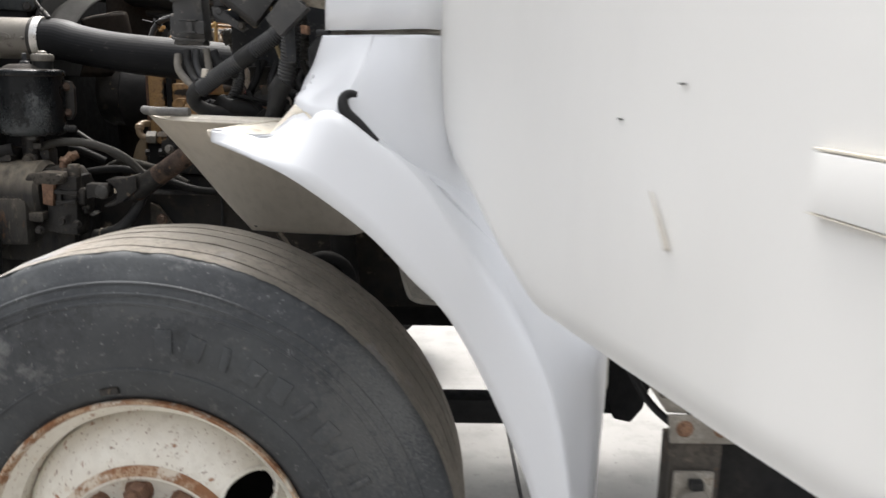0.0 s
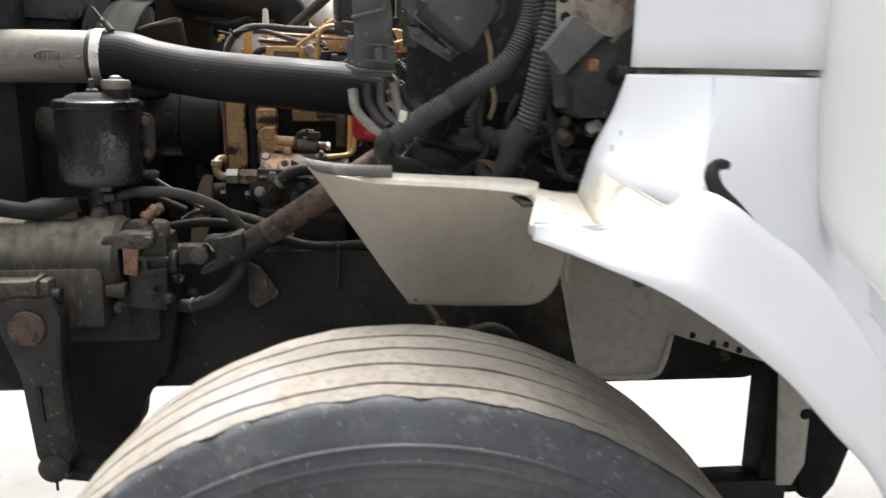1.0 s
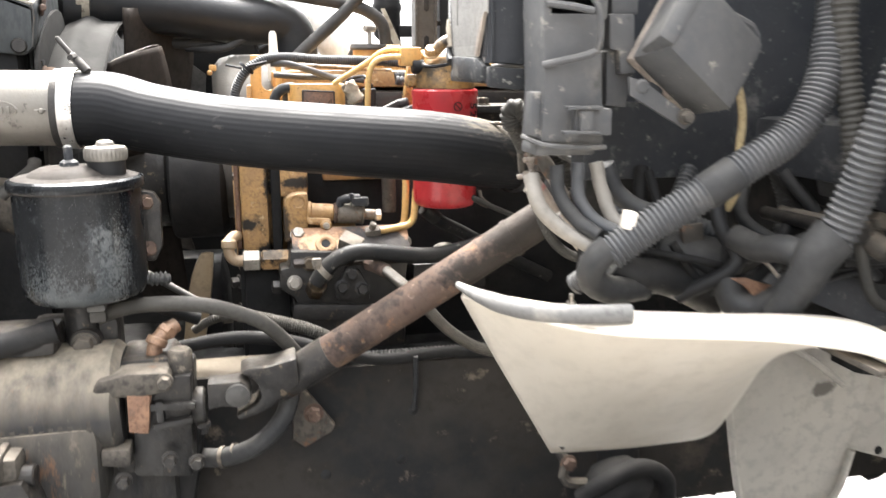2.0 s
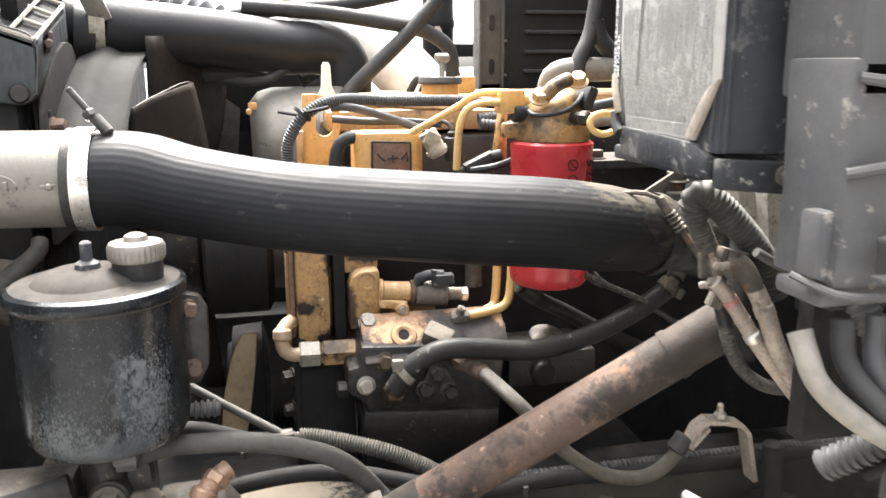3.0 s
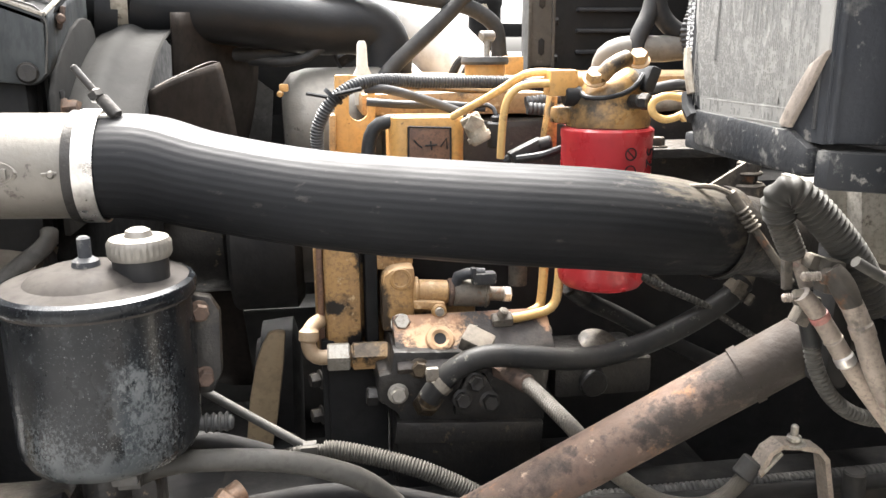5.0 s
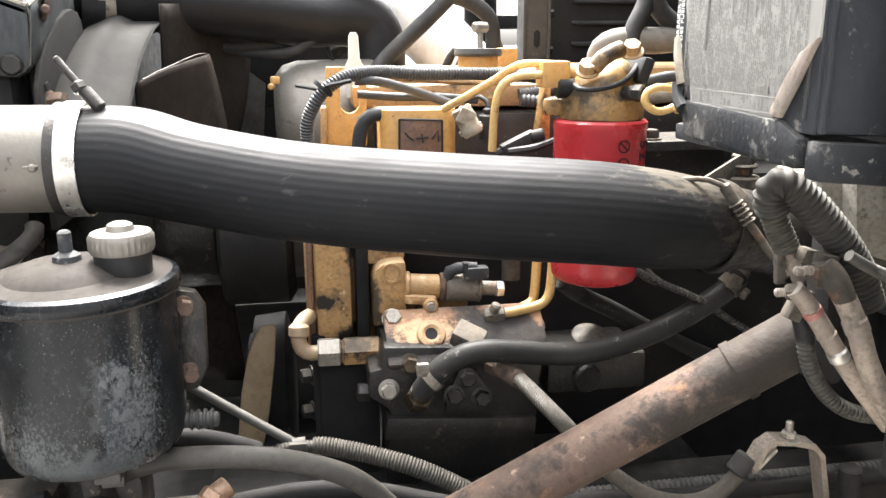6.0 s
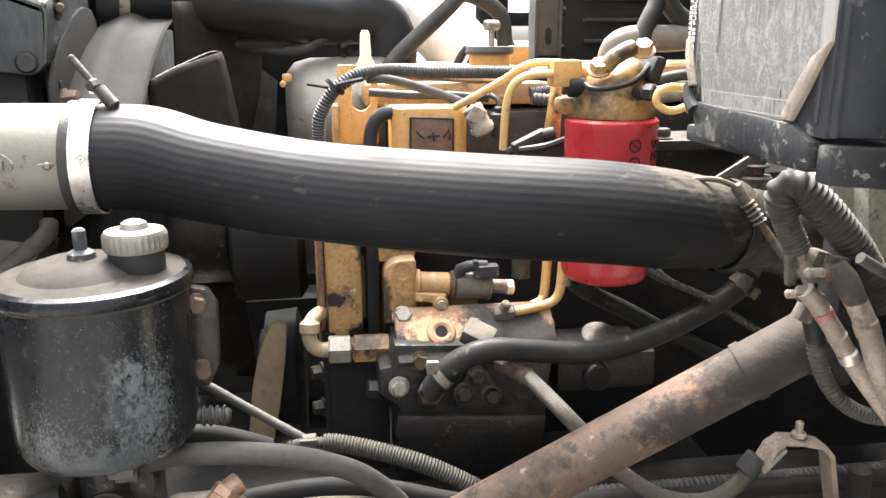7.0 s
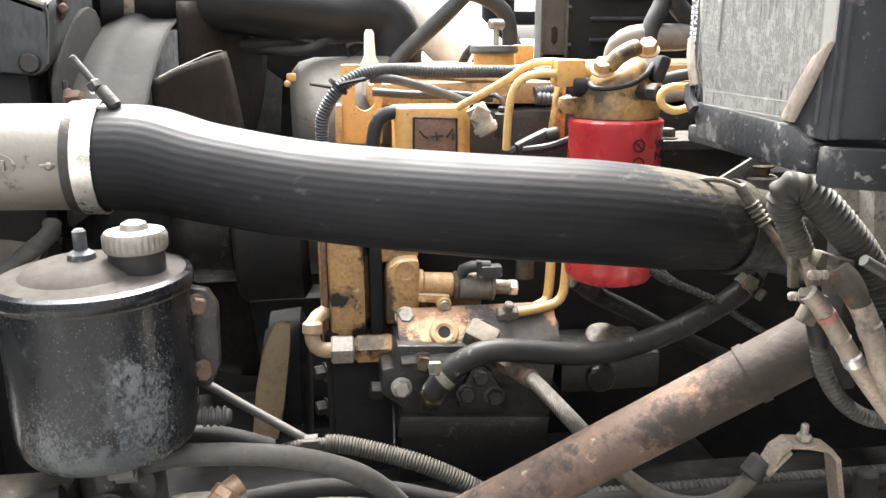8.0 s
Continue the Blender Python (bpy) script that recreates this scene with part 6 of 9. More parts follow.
    # dark timing plate and pulleys below
    part("dark_column", join(box((-0.765, 2.36, 1.02), (0.075, 0.12, 0.22), 0.006), box((-0.80, 2.40, 1.0), (0.02, 0.18, 0.30), 0.004)), "dark", e)
    for z in (1.09, 1.04, 0.98):
        part("column_bolt", hexhead((-0.812, 2.33, z), (-1, -0.3, 0), 0.010, 0.012), "iron", e)
    part("crank_pulley", lathe([(0, -0.03), (0.10, -0.03), (0.105, -0.02), (0.13, -0.02), (0.135, 0.03), (0.10, 0.04), (0, 0.04)], (-0.885, 2.62, 0.94), (1, 0, 0), 56), "dark", e)
    part("upper_pulley", join(lathe([(0, -0.05), (0.10, -0.05), (0.105, -0.045), (0.105, 0.04), (0.09, 0.05), (0.0, 0.05)], (-0.88, 2.52, 1.24), (1, 0, 0), 64), lathe([(0.07, 0.05), (0.075, 0.09), (0.06, 0.10), (0, 0.10)], (-0.88, 2.52, 1.26), (1, 0, 0), 40)), "dark", e)
    part("pulley_face", band((-0.825, 2.52, 1.26), (1, 0, 0), 0.085, 0.03, 0.004), "grey_metal", e)
    part("pale_brace", prism([(-0.8829, 1.1175), (-0.8718, 1.1195), (-0.8601, 1.1180), (-0.8640, 1.0728), (-0.8766, 0.9889), (-0.8897, 0.9290), (-0.9262, 0.9318), (-0.9149, 1.0201), (-0.9027, 1.0751), (-0.8934, 1.0994)], 2.44, 2.455, 0.004), "brown_plate", e, "pale tan brace plate")


build_engine()


def build_pump():
    p = thing("hydraulic_pump", (-0.63, 2.25, 1.04), "oily black gear pump with rusted orange top plate and hex bolts", "pump")
    # top plate slopes towards the walker
    def slope(bm):
        bmesh.ops.rotate(bm, cent=(-0.63, 2.25, 1.165), matrix=Matrix.Rotation(radians(-52), 3, "X"), verts=bm.verts)
        return bm
    part("top_plate", slope(box((-0.625, 2.25, 1.162), (0.196, 0.012, 0.078), 0.004)), "rust_plate", p, "orange-rusted steel plate")
    body = prism([(-0.7265, 1.1637), (-0.7303, 1.1371), (-0.7449, 1.1345), (-0.7457, 1.1022), (-0.7214, 1.0830), (-0.7195, 1.0733), (-0.5400, 1.0603), (-0.5390, 1.0955), (-0.5317, 1.1523)], 2.222, 2.33, 0.005)
    part("lower_body", rough_up(prism([(-0.7255, 1.0770), (-0.5430, 1.0638), (-0.5443, 1.0374), (-0.7281, 1.0485)], 2.214, 2.33, 0.004), 0.0008, 40), "pump_iron", p, "oily bottom flange")
    part("foot", rough_up(box((-0.628, 2.30, 0.995), (0.19, 0.10, 0.09), 0.014), 0.0012, 40), "pump_iron", p)
    part("body", rough_up(body, 0.0008, 40), "pump_iron", p, "oily black cast body")
    for x, y, z in ((-0.7112, 2.2720, 1.1799), (-0.5324, 2.2720, 1.1599), (-0.6241, 2.2620, 1.1649)):
        part("plate_bolt", hexhead((x, y, z), (0, -0.79, 0.62), 0.0105, 0.010), "zinc", p, "zinc hex bolt")
    part("port_ring", lathe([(0.0075, -0.006), (0.0075, 0.004), (0.011, 0.006), (0.016, 0.005), (0.018, 0.0)], (-0.668, 2.243, 1.168), (0, -0.79, 0.62), 28), "rust_plate", p, "rusty round port")
    part("port_bore", lathe([(0, 0.003), (0.008, 0.003)], (-0.668, 2.243, 1.168), (0, -0.79, 0.62), 20), "black", p)
    for x, y, z in ((-0.645, 2.222, 1.150), (-0.575, 2.245, 1.165)):
        part("plate_hole", lathe([(0, 0.0015), (0.007, 0.0015), (0.0085, 0)], (x, y, z), (0, -0.79, 0.62), 16), "black", p)
    for (x, z), mt in (((-0.7218, 1.1114), "zinc"), ((-0.6967, 1.1420), "oily_iron"), ((-0.6301, 1.1236), "pump_iron"), ((-0.6458, 1.1024), "pump_iron"), ((-0.6125, 1.0973), "pump_iron")):
        part("body_bolt", hexhead((x, 2.221 if mt in ("zinc", "oily_iron") else 2.212, z), (0, -1, 0.15), 0.0098, 0.010), mt, p)
    part("cover_pad", prism([(-0.6387, 1.1337), (-0.6171, 1.1295), (-0.5996, 1.0964), (-0.6014, 1.0767), (-0.6548, 1.0805), (-0.6548, 1.0988)], 2.212, 2.226, 0.003), "pump_iron", p, "raised cover pad")
    part("side_stub", cyl((-0.7580, 2.2450, 1.0997), (-0.7424, 2.2450, 1.0987), 0.012, 6), "pump_iron", p)
    part("square_fitting", box((-0.630, 2.205, 1.176), (0.036, 0.026, 0.024), 0.004, (30, 22, -25)), "iron_dusty", p, "dull grey square fitting")
    part("hose_nut", join(cyl((-0.6902, 2.2220, 1.0940), (-0.6865, 2.1960, 1.1131), 0.016, 6), cyl((-0.6886, 2.2000, 1.1086), (-0.6821, 2.1880, 1.1277), 0.0125, 18)), "oily_iron", p, "oily brass-edged hose nut")
    part("side_unit", rough_up(join(box((-0.455, 2.30, 1.10), (0.13, 0.10, 0.05), 0.008), cyl((-0.455, 2.30, 1.10), (-0.455, 2.30, 1.115), 0.024, 28), cyl((-0.47, 2.24, 1.095), (-0.47, 2.27, 1.10), 0.018, 20)), 0.001, 40), "pump_iron", p)
    part("round_cover", lathe([(0, 0.007), (0.020, 0.0065), (0.0245, 0.003), (0.0245, 0.0), (0.012, -0.001), (0.012, -0.03), (0.020, -0.04), (0, -0.045)], (-0.456, 2.278, 1.138), (0, -0.35, 1), 32), "grey_iron", p, "dull grey round cap")
    return p


build_pump()


def build_filter():
    f = thing("fuel_filter", (-0.464, 2.25, 1.23), "red spin-on fuel filter under a yellow filter head", "oil filter")
    C = (-0.464, 2.255, 0)
    part("canister", lathe([(0, 1.224), (0.040, 1.224), (0.048, 1.227), (0.052, 1.233), (0.0535, 1.242), (0.0535, 1.405), (0.0545, 1.408), (0.0545, 1.416), (0.051, 1.419), (0, 1.419)], C, (0, 0, 1), 64), "red", f, "glossy red canister")
    part("print_disc", join(lathe([(0.0075, 0), (0.0075, 0.0006), (0.006, 0.0006), (0.006, 0)], (-0.4545, 2.2015, 1.392), (0.17, -1, 0), 20, close=True), box((-0.4545, 2.2012, 1.392), (0.011, 0.0008, 0.0014), 0, (0, 45, 10)), lathe([(0.0075, 0), (0.0075, 0.0006), (0.006, 0.0006), (0.006, 0)], (-0.4545, 2.2015, 1.372), (0.17, -1, 0), 20, close=True)), "black", f, "small black printed rings")
    for i, ch in enumerate("52"):
        cu = bpy.data.curves.new("digit", "FONT")
        cu.body, cu.size, cu.extrude = ch, 0.023, 0.0004
        o = new("digit", cu)
        dg = bpy.context.evaluated_depsgraph_get()
        me = bpy.data.meshes.new_from_object(o.evaluated_get(dg))
        bpy.data.objects.remove(o)
        b = bmesh.new()
        b.from_mesh(me)
        bpy.data.meshes.remove(me)
        ang = radians(38)
        bmesh.ops.transform(b, matrix=Matrix.Translation((C[0] + math.sin(ang) * 0.0537, C[1] - math.cos(ang) * 0.0537, 1.398 - 0.013 * i)) @ Euler((radians(90), 0, ang)).to_matrix().to_4x4() @ pose(0, 0, 0, 0, 0, -90), verts=b.verts)
        part("printed_digit", b, "black", f, "black printed digit on the red can", 0)
    h = thing("filter_head", (-0.46, 2.26, 1.42), "yellow cast filter head with bolts and fuel lines", "filter head")
    part("base", rough_up(join(lathe([(0, 1.420), (0.049, 1.420), (0.0495, 1.428), (0.047, 1.440), (0.0435, 1.452), (0.039, 1.464), (0.034, 1.470), (0, 1.471)], C, (0, 0, 1), 48), box((-0.507, 2.27, 1.432), (0.04, 0.03, 0.02), 0.006)), 0.0010, 40), "oily_yellow", h, "oily yellow cast base")
    part("top", rough_up(join(lathe([(0, -0.006), (0.037, -0.006), (0.0385, 0.002), (0.036, 0.011), (0.028, 0.018), (0.014, 0.022), (0, 0.023)], (C[0] - 0.002, C[1] - 0.004, 1.462), (-0.36, -0.25, 1), 48)), 0.0010, 40), "oily_yellow", h, "oily yellow head casting")
    part("top_boss", rough_up(tube([(-0.4864, 2.2180, 1.4790), (-0.4809, 2.2130, 1.4869), (-0.4710, 2.2130, 1.4934), (-0.4579, 2.2180, 1.4974)], 0.0095, 16), 0.0008, 40), "oily_yellow", h, "worn yellow boss on the head")
    part("head_seal", tube([(-0.5037, 2.2350, 1.4589), (-0.5046, 2.2140, 1.4552), (-0.4888, 2.2040, 1.4550), (-0.4653, 2.2060, 1.4594), (-0.4473, 2.2140, 1.4678), (-0.4317, 2.2320, 1.4799)], 0.0030, 8), "black", h, "black seal line")
    part("head_dark", box((-0.427, 2.245, 1.474), (0.014, 0.06, 0.03), 0.005, (0, 20, 0)), "black", h)
    for x, z in ((-0.4932, 1.4741), (-0.4433, 1.4942)):
        part("head_bolt", hexhead((x, 2.222, z), (-0.2, -0.6, 0.8), 0.0105, 0.010), "yellow_dirty", h, "yellow hex bolt")
    part("plug", join(cyl((-0.448, 2.20, 1.451), (-0.440, 2.190, 1.451), 0.0095, 6), cyl((-0.452, 2.215, 1.450), (-0.446, 2.198, 1.451), 0.008, 16)), "iron", h, "dark hex plug")
    part("inlet_block", join(box((-0.522, 2.258, 1.470), (0.034, 0.03, 0.030), 0.004), cyl((-0.515, 2.258, 1.47), (-0.49, 2.258, 1.47), 0.011, 16)), "yellow", h, "yellow square block")
    part("inlet_boss", cyl((-0.52, 2.25, 1.455), (-0.50, 2.25, 1.455), 0.012, 14), "black", h)
    part("mount_arm", prism([(-0.5122, 1.4611), (-0.5051, 1.4611), (-0.5046, 1.3868), (-0.5220, 1.3872)], 2.32, 2.345, 0.003), "oily_yellow", h, "dirty yellow mounting arm")
    part("return_loop", tube([(-0.4106, 2.1720, 1.4553), (-0.4293, 2.1700, 1.4585), (-0.4427, 2.1700, 1.4546), (-0.4471, 2.1700, 1.4465), (-0.4428, 2.1700, 1.4382), (-0.4320, 2.1710, 1.4332), (-0.4203, 2.1720, 1.4341), (-0.4054, 2.1750, 1.4396)], 0.0042, 12, 0.004), "yellow_tube", h, "bent yellow loop line")
    part("loop_nut", cyl((-0.412, 2.171, 1.440), (-0.404, 2.170, 1.434), 0.007, 6), "yellow_tube", h)
    t = thing("fuel_lines", (-0.56, 2.27, 1.35), "pair of bent yellow steel fuel lines", "fuel line")
    part("upper_line", tube([(-0.5180, 2.2620, 1.4804), (-0.5484, 2.2650, 1.4818), (-0.5657, 2.2720, 1.4773), (-0.5844, 2.2850, 1.4630), (-0.6127, 2.3050, 1.4439), (-0.6388, 2.3250, 1.4268)], 0.0047, 14, 0.006), "yellow_tube", t)
    part("drop_line", tube([(-0.5212, 2.2500, 1.4696), (-0.5616, 2.2480, 1.4688), (-0.5785, 2.2500, 1.4627), (-0.5875, 2.2520, 1.4484), (-0.5910, 2.2550, 1.4242), (-0.5919, 2.2600, 1.3835)], 0.0047, 14, 0.006), "yellow_tube", t)
    part("low_line", tube([(-0.523, 2.30, 1.29), (-0.523, 2.30, 1.246), (-0.526, 2.30, 1.193), (-0.533, 2.295, 1.183), (-0.545, 2.29, 1.180)], 0.0060, 12, 0.006), "yellow_tube", t)
    part("low_branch", tube([(-0.510, 2.275, 1.25), (-0.513, 2.27, 1.220), (-0.516, 2.27, 1.200), (-0.528, 2.268, 1.189), (-0.562, 2.26, 1.185), (-0.575, 2.26, 1.184)], 0.0060, 12, 0.006), "yellow_tube", t)
    part("line_nut", join(cyl((-0.574, 2.26, 1.184), (-0.600, 2.262, 1.181), 0.010, 6), cyl((-0.590, 2.256, 1.188), (-0.586, 2.25, 1.199), 0.006, 10)), "grey_iron", t, "dull steel union")


build_filter()


# ---- engine top: brackets, alternator, harness ----
def build_engine_top():
    b = thing("lifting_bracket", (-0.75, 2.43, 1.37), "yellow engine lifting bracket with a rounded slot", "bracket")
    part("left_leg", prism([(-0.7764, 1.4750), (-0.7566, 1.4749), (-0.7602, 1.3671), (-0.7804, 1.3675)], 2.470, 2.482, 0.003), "yellow", b)
    part("right_leg", prism([(-0.7318, 1.4596), (-0.7212, 1.4557), (-0.7226, 1.3662), (-0.7344, 1.3665)], 2.470, 2.482, 0.003), "yellow", b)
    part("web", prism([(-0.7598, 1.4266), (-0.7569, 1.4189), (-0.7517, 1.4135), (-0.7456, 1.4118), (-0.7385, 1.4140), (-0.7337, 1.4193), (-0.7312, 1.4262), (-0.7328, 1.3665), (-0.7617, 1.3671)], 2.4705, 2.4815, 0.001), "yellow", b)
    part("bridge", prism([(-0.7581, 1.4749), (-0.7422, 1.4725), (-0.7303, 1.4596), (-0.7305, 1.4505), (-0.7440, 1.4627), (-0.7585, 1.4644)], 2.4705, 2.4815, 0.001), "yellow", b)
    part("side_block", prism([(-0.7853, 1.4217), (-0.7762, 1.4216), (-0.7782, 1.3688), (-0.7874, 1.3690)], 2.46, 2.50, 0.004), "yellow_dirty", b)
    x = thing("sensor_box", (-0.668, 2.36, 1.36), "yellow boxed sensor cover with a brown data plate", "engine part")
    x0, x1, zt = -0.7140, -0.6180, 1.4260
    rim = [(x0 + 0.018 - 0.018 * math.cos(radians(t)), 2.362 - 0.024 * math.sin(radians(t))) for t in range(0, 91, 15)] + [(x1 - 0.018 + 0.018 * math.sin(radians(t)), 2.362 - 0.024 * math.cos(radians(t))) for t in range(0, 91, 15)]
    part("cover", prism(rim + [(x1, 2.405), (x0, 2.405)], 1.330, zt, 0.0025, "xy"), "yellow", x, "yellow painted cover")
    part("data_plate", prism([(-0.6916, 1.4151), (-0.6385, 1.4127), (-0.6385, 1.3673), (-0.6923, 1.3686)], 2.3350, 2.340, 0.0008), "plate", x, "brown data plate")
    part("plate_frame", join(tube([(-0.6925, 2.3345, 1.3710), (-0.6918, 2.3345, 1.4152)], 0.0013, 6), tube([(-0.6918, 2.3345, 1.4152), (-0.6388, 2.3345, 1.4129)], 0.0013, 6), tube([(-0.6388, 2.3345, 1.4129), (-0.6388, 2.3345, 1.3697)], 0.0013, 6)), "black", x, "dark plate border")
    part("plate_marks", join(*[tube(m, 0.0011, 5) for m in (((-0.6852, 2.3340, 1.3987), (-0.6768, 2.3340, 1.3971), (-0.6839, 2.3340, 1.3890), (-0.6748, 2.3340, 1.3888)), ((-0.6713, 2.3340, 1.3915), (-0.6558, 2.3340, 1.3925)), ((-0.6642, 2.3340, 1.3969), (-0.6629, 2.3340, 1.3857)), ((-0.6516, 2.3340, 1.3897), (-0.6445, 2.3340, 1.4006), (-0.6431, 2.3340, 1.3867)))]), "black", x, "dark handwritten marks")
    part("wire_elbow", tube([(-0.742, 2.36, 1.35), (-0.740, 2.36, 1.39), (-0.733, 2.36, 1.411), (-0.720, 2.36, 1.419), (-0.705, 2.36, 1.420)], 0.009, 12), "rubber", x)
    a = thing("alternator", (-0.80, 2.70, 1.28), "dusty silver alternator behind the fan", "alternator")
    part("body", lathe([(0, -0.10), (0.07, -0.10), (0.088, -0.085), (0.095, -0.06), (0.095, 0.06), (0.08, 0.09), (0, 0.095)], (-0.755, 2.72, 1.385), (1, 0, 0.02), 48), "alu", a, "rounded aluminium body")
    part("rear_cap", lathe([(0.05, 0.09), (0.05, 0.11), (0.03, 0.12), (0, 0.12)], (-0.755, 2.72, 1.385), (1, 0, 0.02), 24), "dark", a)
    part("lug", join(box((-0.850, 2.61, 1.452), (0.014, 0.014, 0.012), 0.003), cyl((-0.856, 2.60, 1.443), (-0.856, 2.62, 1.443), 0.005)), "yellow", a, "yellow lug")
    part("vent_pipe", tube([(-0.905, 2.70, 1.492), (-0.86, 2.69, 1.489), (-0.82, 2.69, 1.494), (-0.786, 2.70, 1.514)], 0.008, 12), "rubber", a)
    o = thing("oil_filler", (-0.552, 2.54, 1.46), "yellow oil filler neck with grey cap and T-handle", "oil filler")
    part("neck", lathe([(0.030, 1.45), (0.030, 1.488), (0, 1.488)], (-0.552, 2.54, 0), (0, 0, 1), 32), "yellow", o, "yellow neck")
    part("cap", lathe([(0, 1.486), (0.034, 1.486), (0.036, 1.490), (0.034, 1.497), (0, 1.498)], (-0.552, 2.54, 0), (0, 0, 1), 32), "grey_metal", o, "grey cap")
    part("handle", join(cyl((-0.549, 2.54, 1.496), (-0.549, 2.54, 1.525), 0.0045, 12), cyl((-0.560, 2.535, 1.527), (-0.538, 2.545, 1.527), 0.0075, 14)), "zinc", o, "T-handle")
    part("side_stub", box((-0.495, 2.60, 1.475), (0.03, 0.03, 0.045), 0.004), "yellow", o)
    h = thing("engine_harness", (-0.64, 2.4, 1.44), "dusty corrugated wiring loom across the engine top", "wiring harness")
    part("loom", corrugated([(-0.8031, 2.3700, 1.3758), (-0.8039, 2.3700, 1.3914), (-0.8021, 2.3650, 1.4143), (-0.7893, 2.3600, 1.4394), (-0.7701, 2.3600, 1.4575), (-0.7452, 2.3700, 1.4676), (-0.7005, 2.4000, 1.4695), (-0.6570, 2.4100, 1.4665), (-0.5917, 2.4200, 1.4654), (-0.5343, 2.4300, 1.4636), (-0.4872, 2.4300, 1.4586)], 0.0087, 0.0040, 0.16, 16), "loom", h, "black corrugated loom")
    part("branch", tube([(-0.7417, 2.3750, 1.4598), (-0.7166, 2.3800, 1.4593), (-0.6800, 2.3900, 1.4499), (-0.6429, 2.3950, 1.4376), (-0.6147, 2.3950, 1.4271)], 0.0061, 12), "loom", h)
    part("branch_lower", tube([(-0.7359, 2.4300, 1.4403), (-0.6845, 2.4200, 1.4365), (-0.6318, 2.4200, 1.4358), (-0.5769, 2.4200, 1.4305)], 0.0055, 12), "loom", h)
    part("cover_seam", tube([(-0.7085, 2.4950, 1.4582), (-0.6208, 2.4950, 1.4533), (-0.5145, 2.4950, 1.4466)], 0.004, 8), "oily_yellow", h, "yellow cover flange")
    part("loom_right", corrugated([(-0.52, 2.42, 1.437), (-0.48, 2.42, 1.442), (-0.44, 2.43, 1.450)], 0.009, 0.006), "loom", h)
    part("loom_right_low", corrugated([(-0.52, 2.41, 1.43), (-0.47, 2.41, 1.426), (-0.42, 2.42, 1.425)], 0.009, 0.006), "loom", h)
    part("cable_tie", join(band((-0.782, 2.36, 1.452), (0.6, 0, 0.7), 0.0125, 0.005, 0.0015), cyl((-0.79, 2.345, 1.452), (-0.815, 2.335, 1.457), 0.0022, 6), cyl((-0.78, 2.346, 1.455), (-0.748, 2.336, 1.462), 0.003, 6)), "black", h, "black cable tie")
    part("tan_connector", join(cyl((-0.617, 2.33, 1.428), (-0.600, 2.325, 1.395), 0.013, 12), box((-0.612, 2.325, 1.418), (0.020, 0.02, 0.02), 0.003, (0, 25, 0)), band((-0.604, 2.327, 1.402), (0.45, -0.1, -0.9), 0.0135, 0.006)), "tan", h, "pale plug")
    part("sensor", join(cyl((-0.577, 2.35, 1.385), (-0.577, 2.35, 1.418), 0.012, 16), cyl((-0.577, 2.35, 1.418), (-0.577, 2.35, 1.426), 0.007, 12), tube([(-0.577, 2.35, 1.425), (-0.582, 2.36, 1.438), (-0.60, 2.38, 1.436)], 0.003, 8)), "black", h)
    part("plug_right", join(box((-0.545, 2.32, 1.385), (0.045, 0.02, 0.014), 0.003, (0, -25, 0)), cyl((-0.53, 2.315, 1.392), (-0.515, 2.31, 1.396), 0.008, 12), tube([(-0.57, 2.33, 1.37), (-0.55, 2.32, 1.383), (-0.53, 2.315, 1.393)], 0.006, 8)), "rubber", h)
    part("wire_right", tube([(-0.56, 2.31, 1.375), (-0.53, 2.30, 1.38), (-0.505, 2.30, 1.388)], 0.005, 8), "black", h)
    s = thing("engine_side_shelf", (-0.35, 2.32, 1.36), "dark dusty bracket beside the filter with bolts", "bracket")
    part("plate", rough_up(join(box((-0.36, 2.30, 1.385), (0.18, 0.10, 0.012), 0.003), box((-0.36, 2.33, 1.355), (0.17, 0.05, 0.05), 0.006)), 0.001, 30), "iron", s)
    part("bolt", hexhead((-0.395, 2.27, 1.391), (0, 0, 1), 0.011, 0.010), "iron_dusty", s)
    part("tan_gusset", prism([(-0.38, 1.335), (-0.30, 1.383), (-0.285, 1.375), (-0.31, 1.335)], 2.21, 2.215, 0.001), "iron_dusty", s, "brown gusset")
    part("stud_unit", join(cyl((-0.30, 2.22, 1.33), (-0.30, 2.22, 1.352), 0.022, 24), cyl((-0.30, 2.22, 1.352), (-0.30, 2.22, 1.378), 0.013, 6), cyl((-0.30, 2.22, 1.362), (-0.30, 2.22, 1.366), 0.018, 20)), "iron_dusty", s)


build_engine_top()


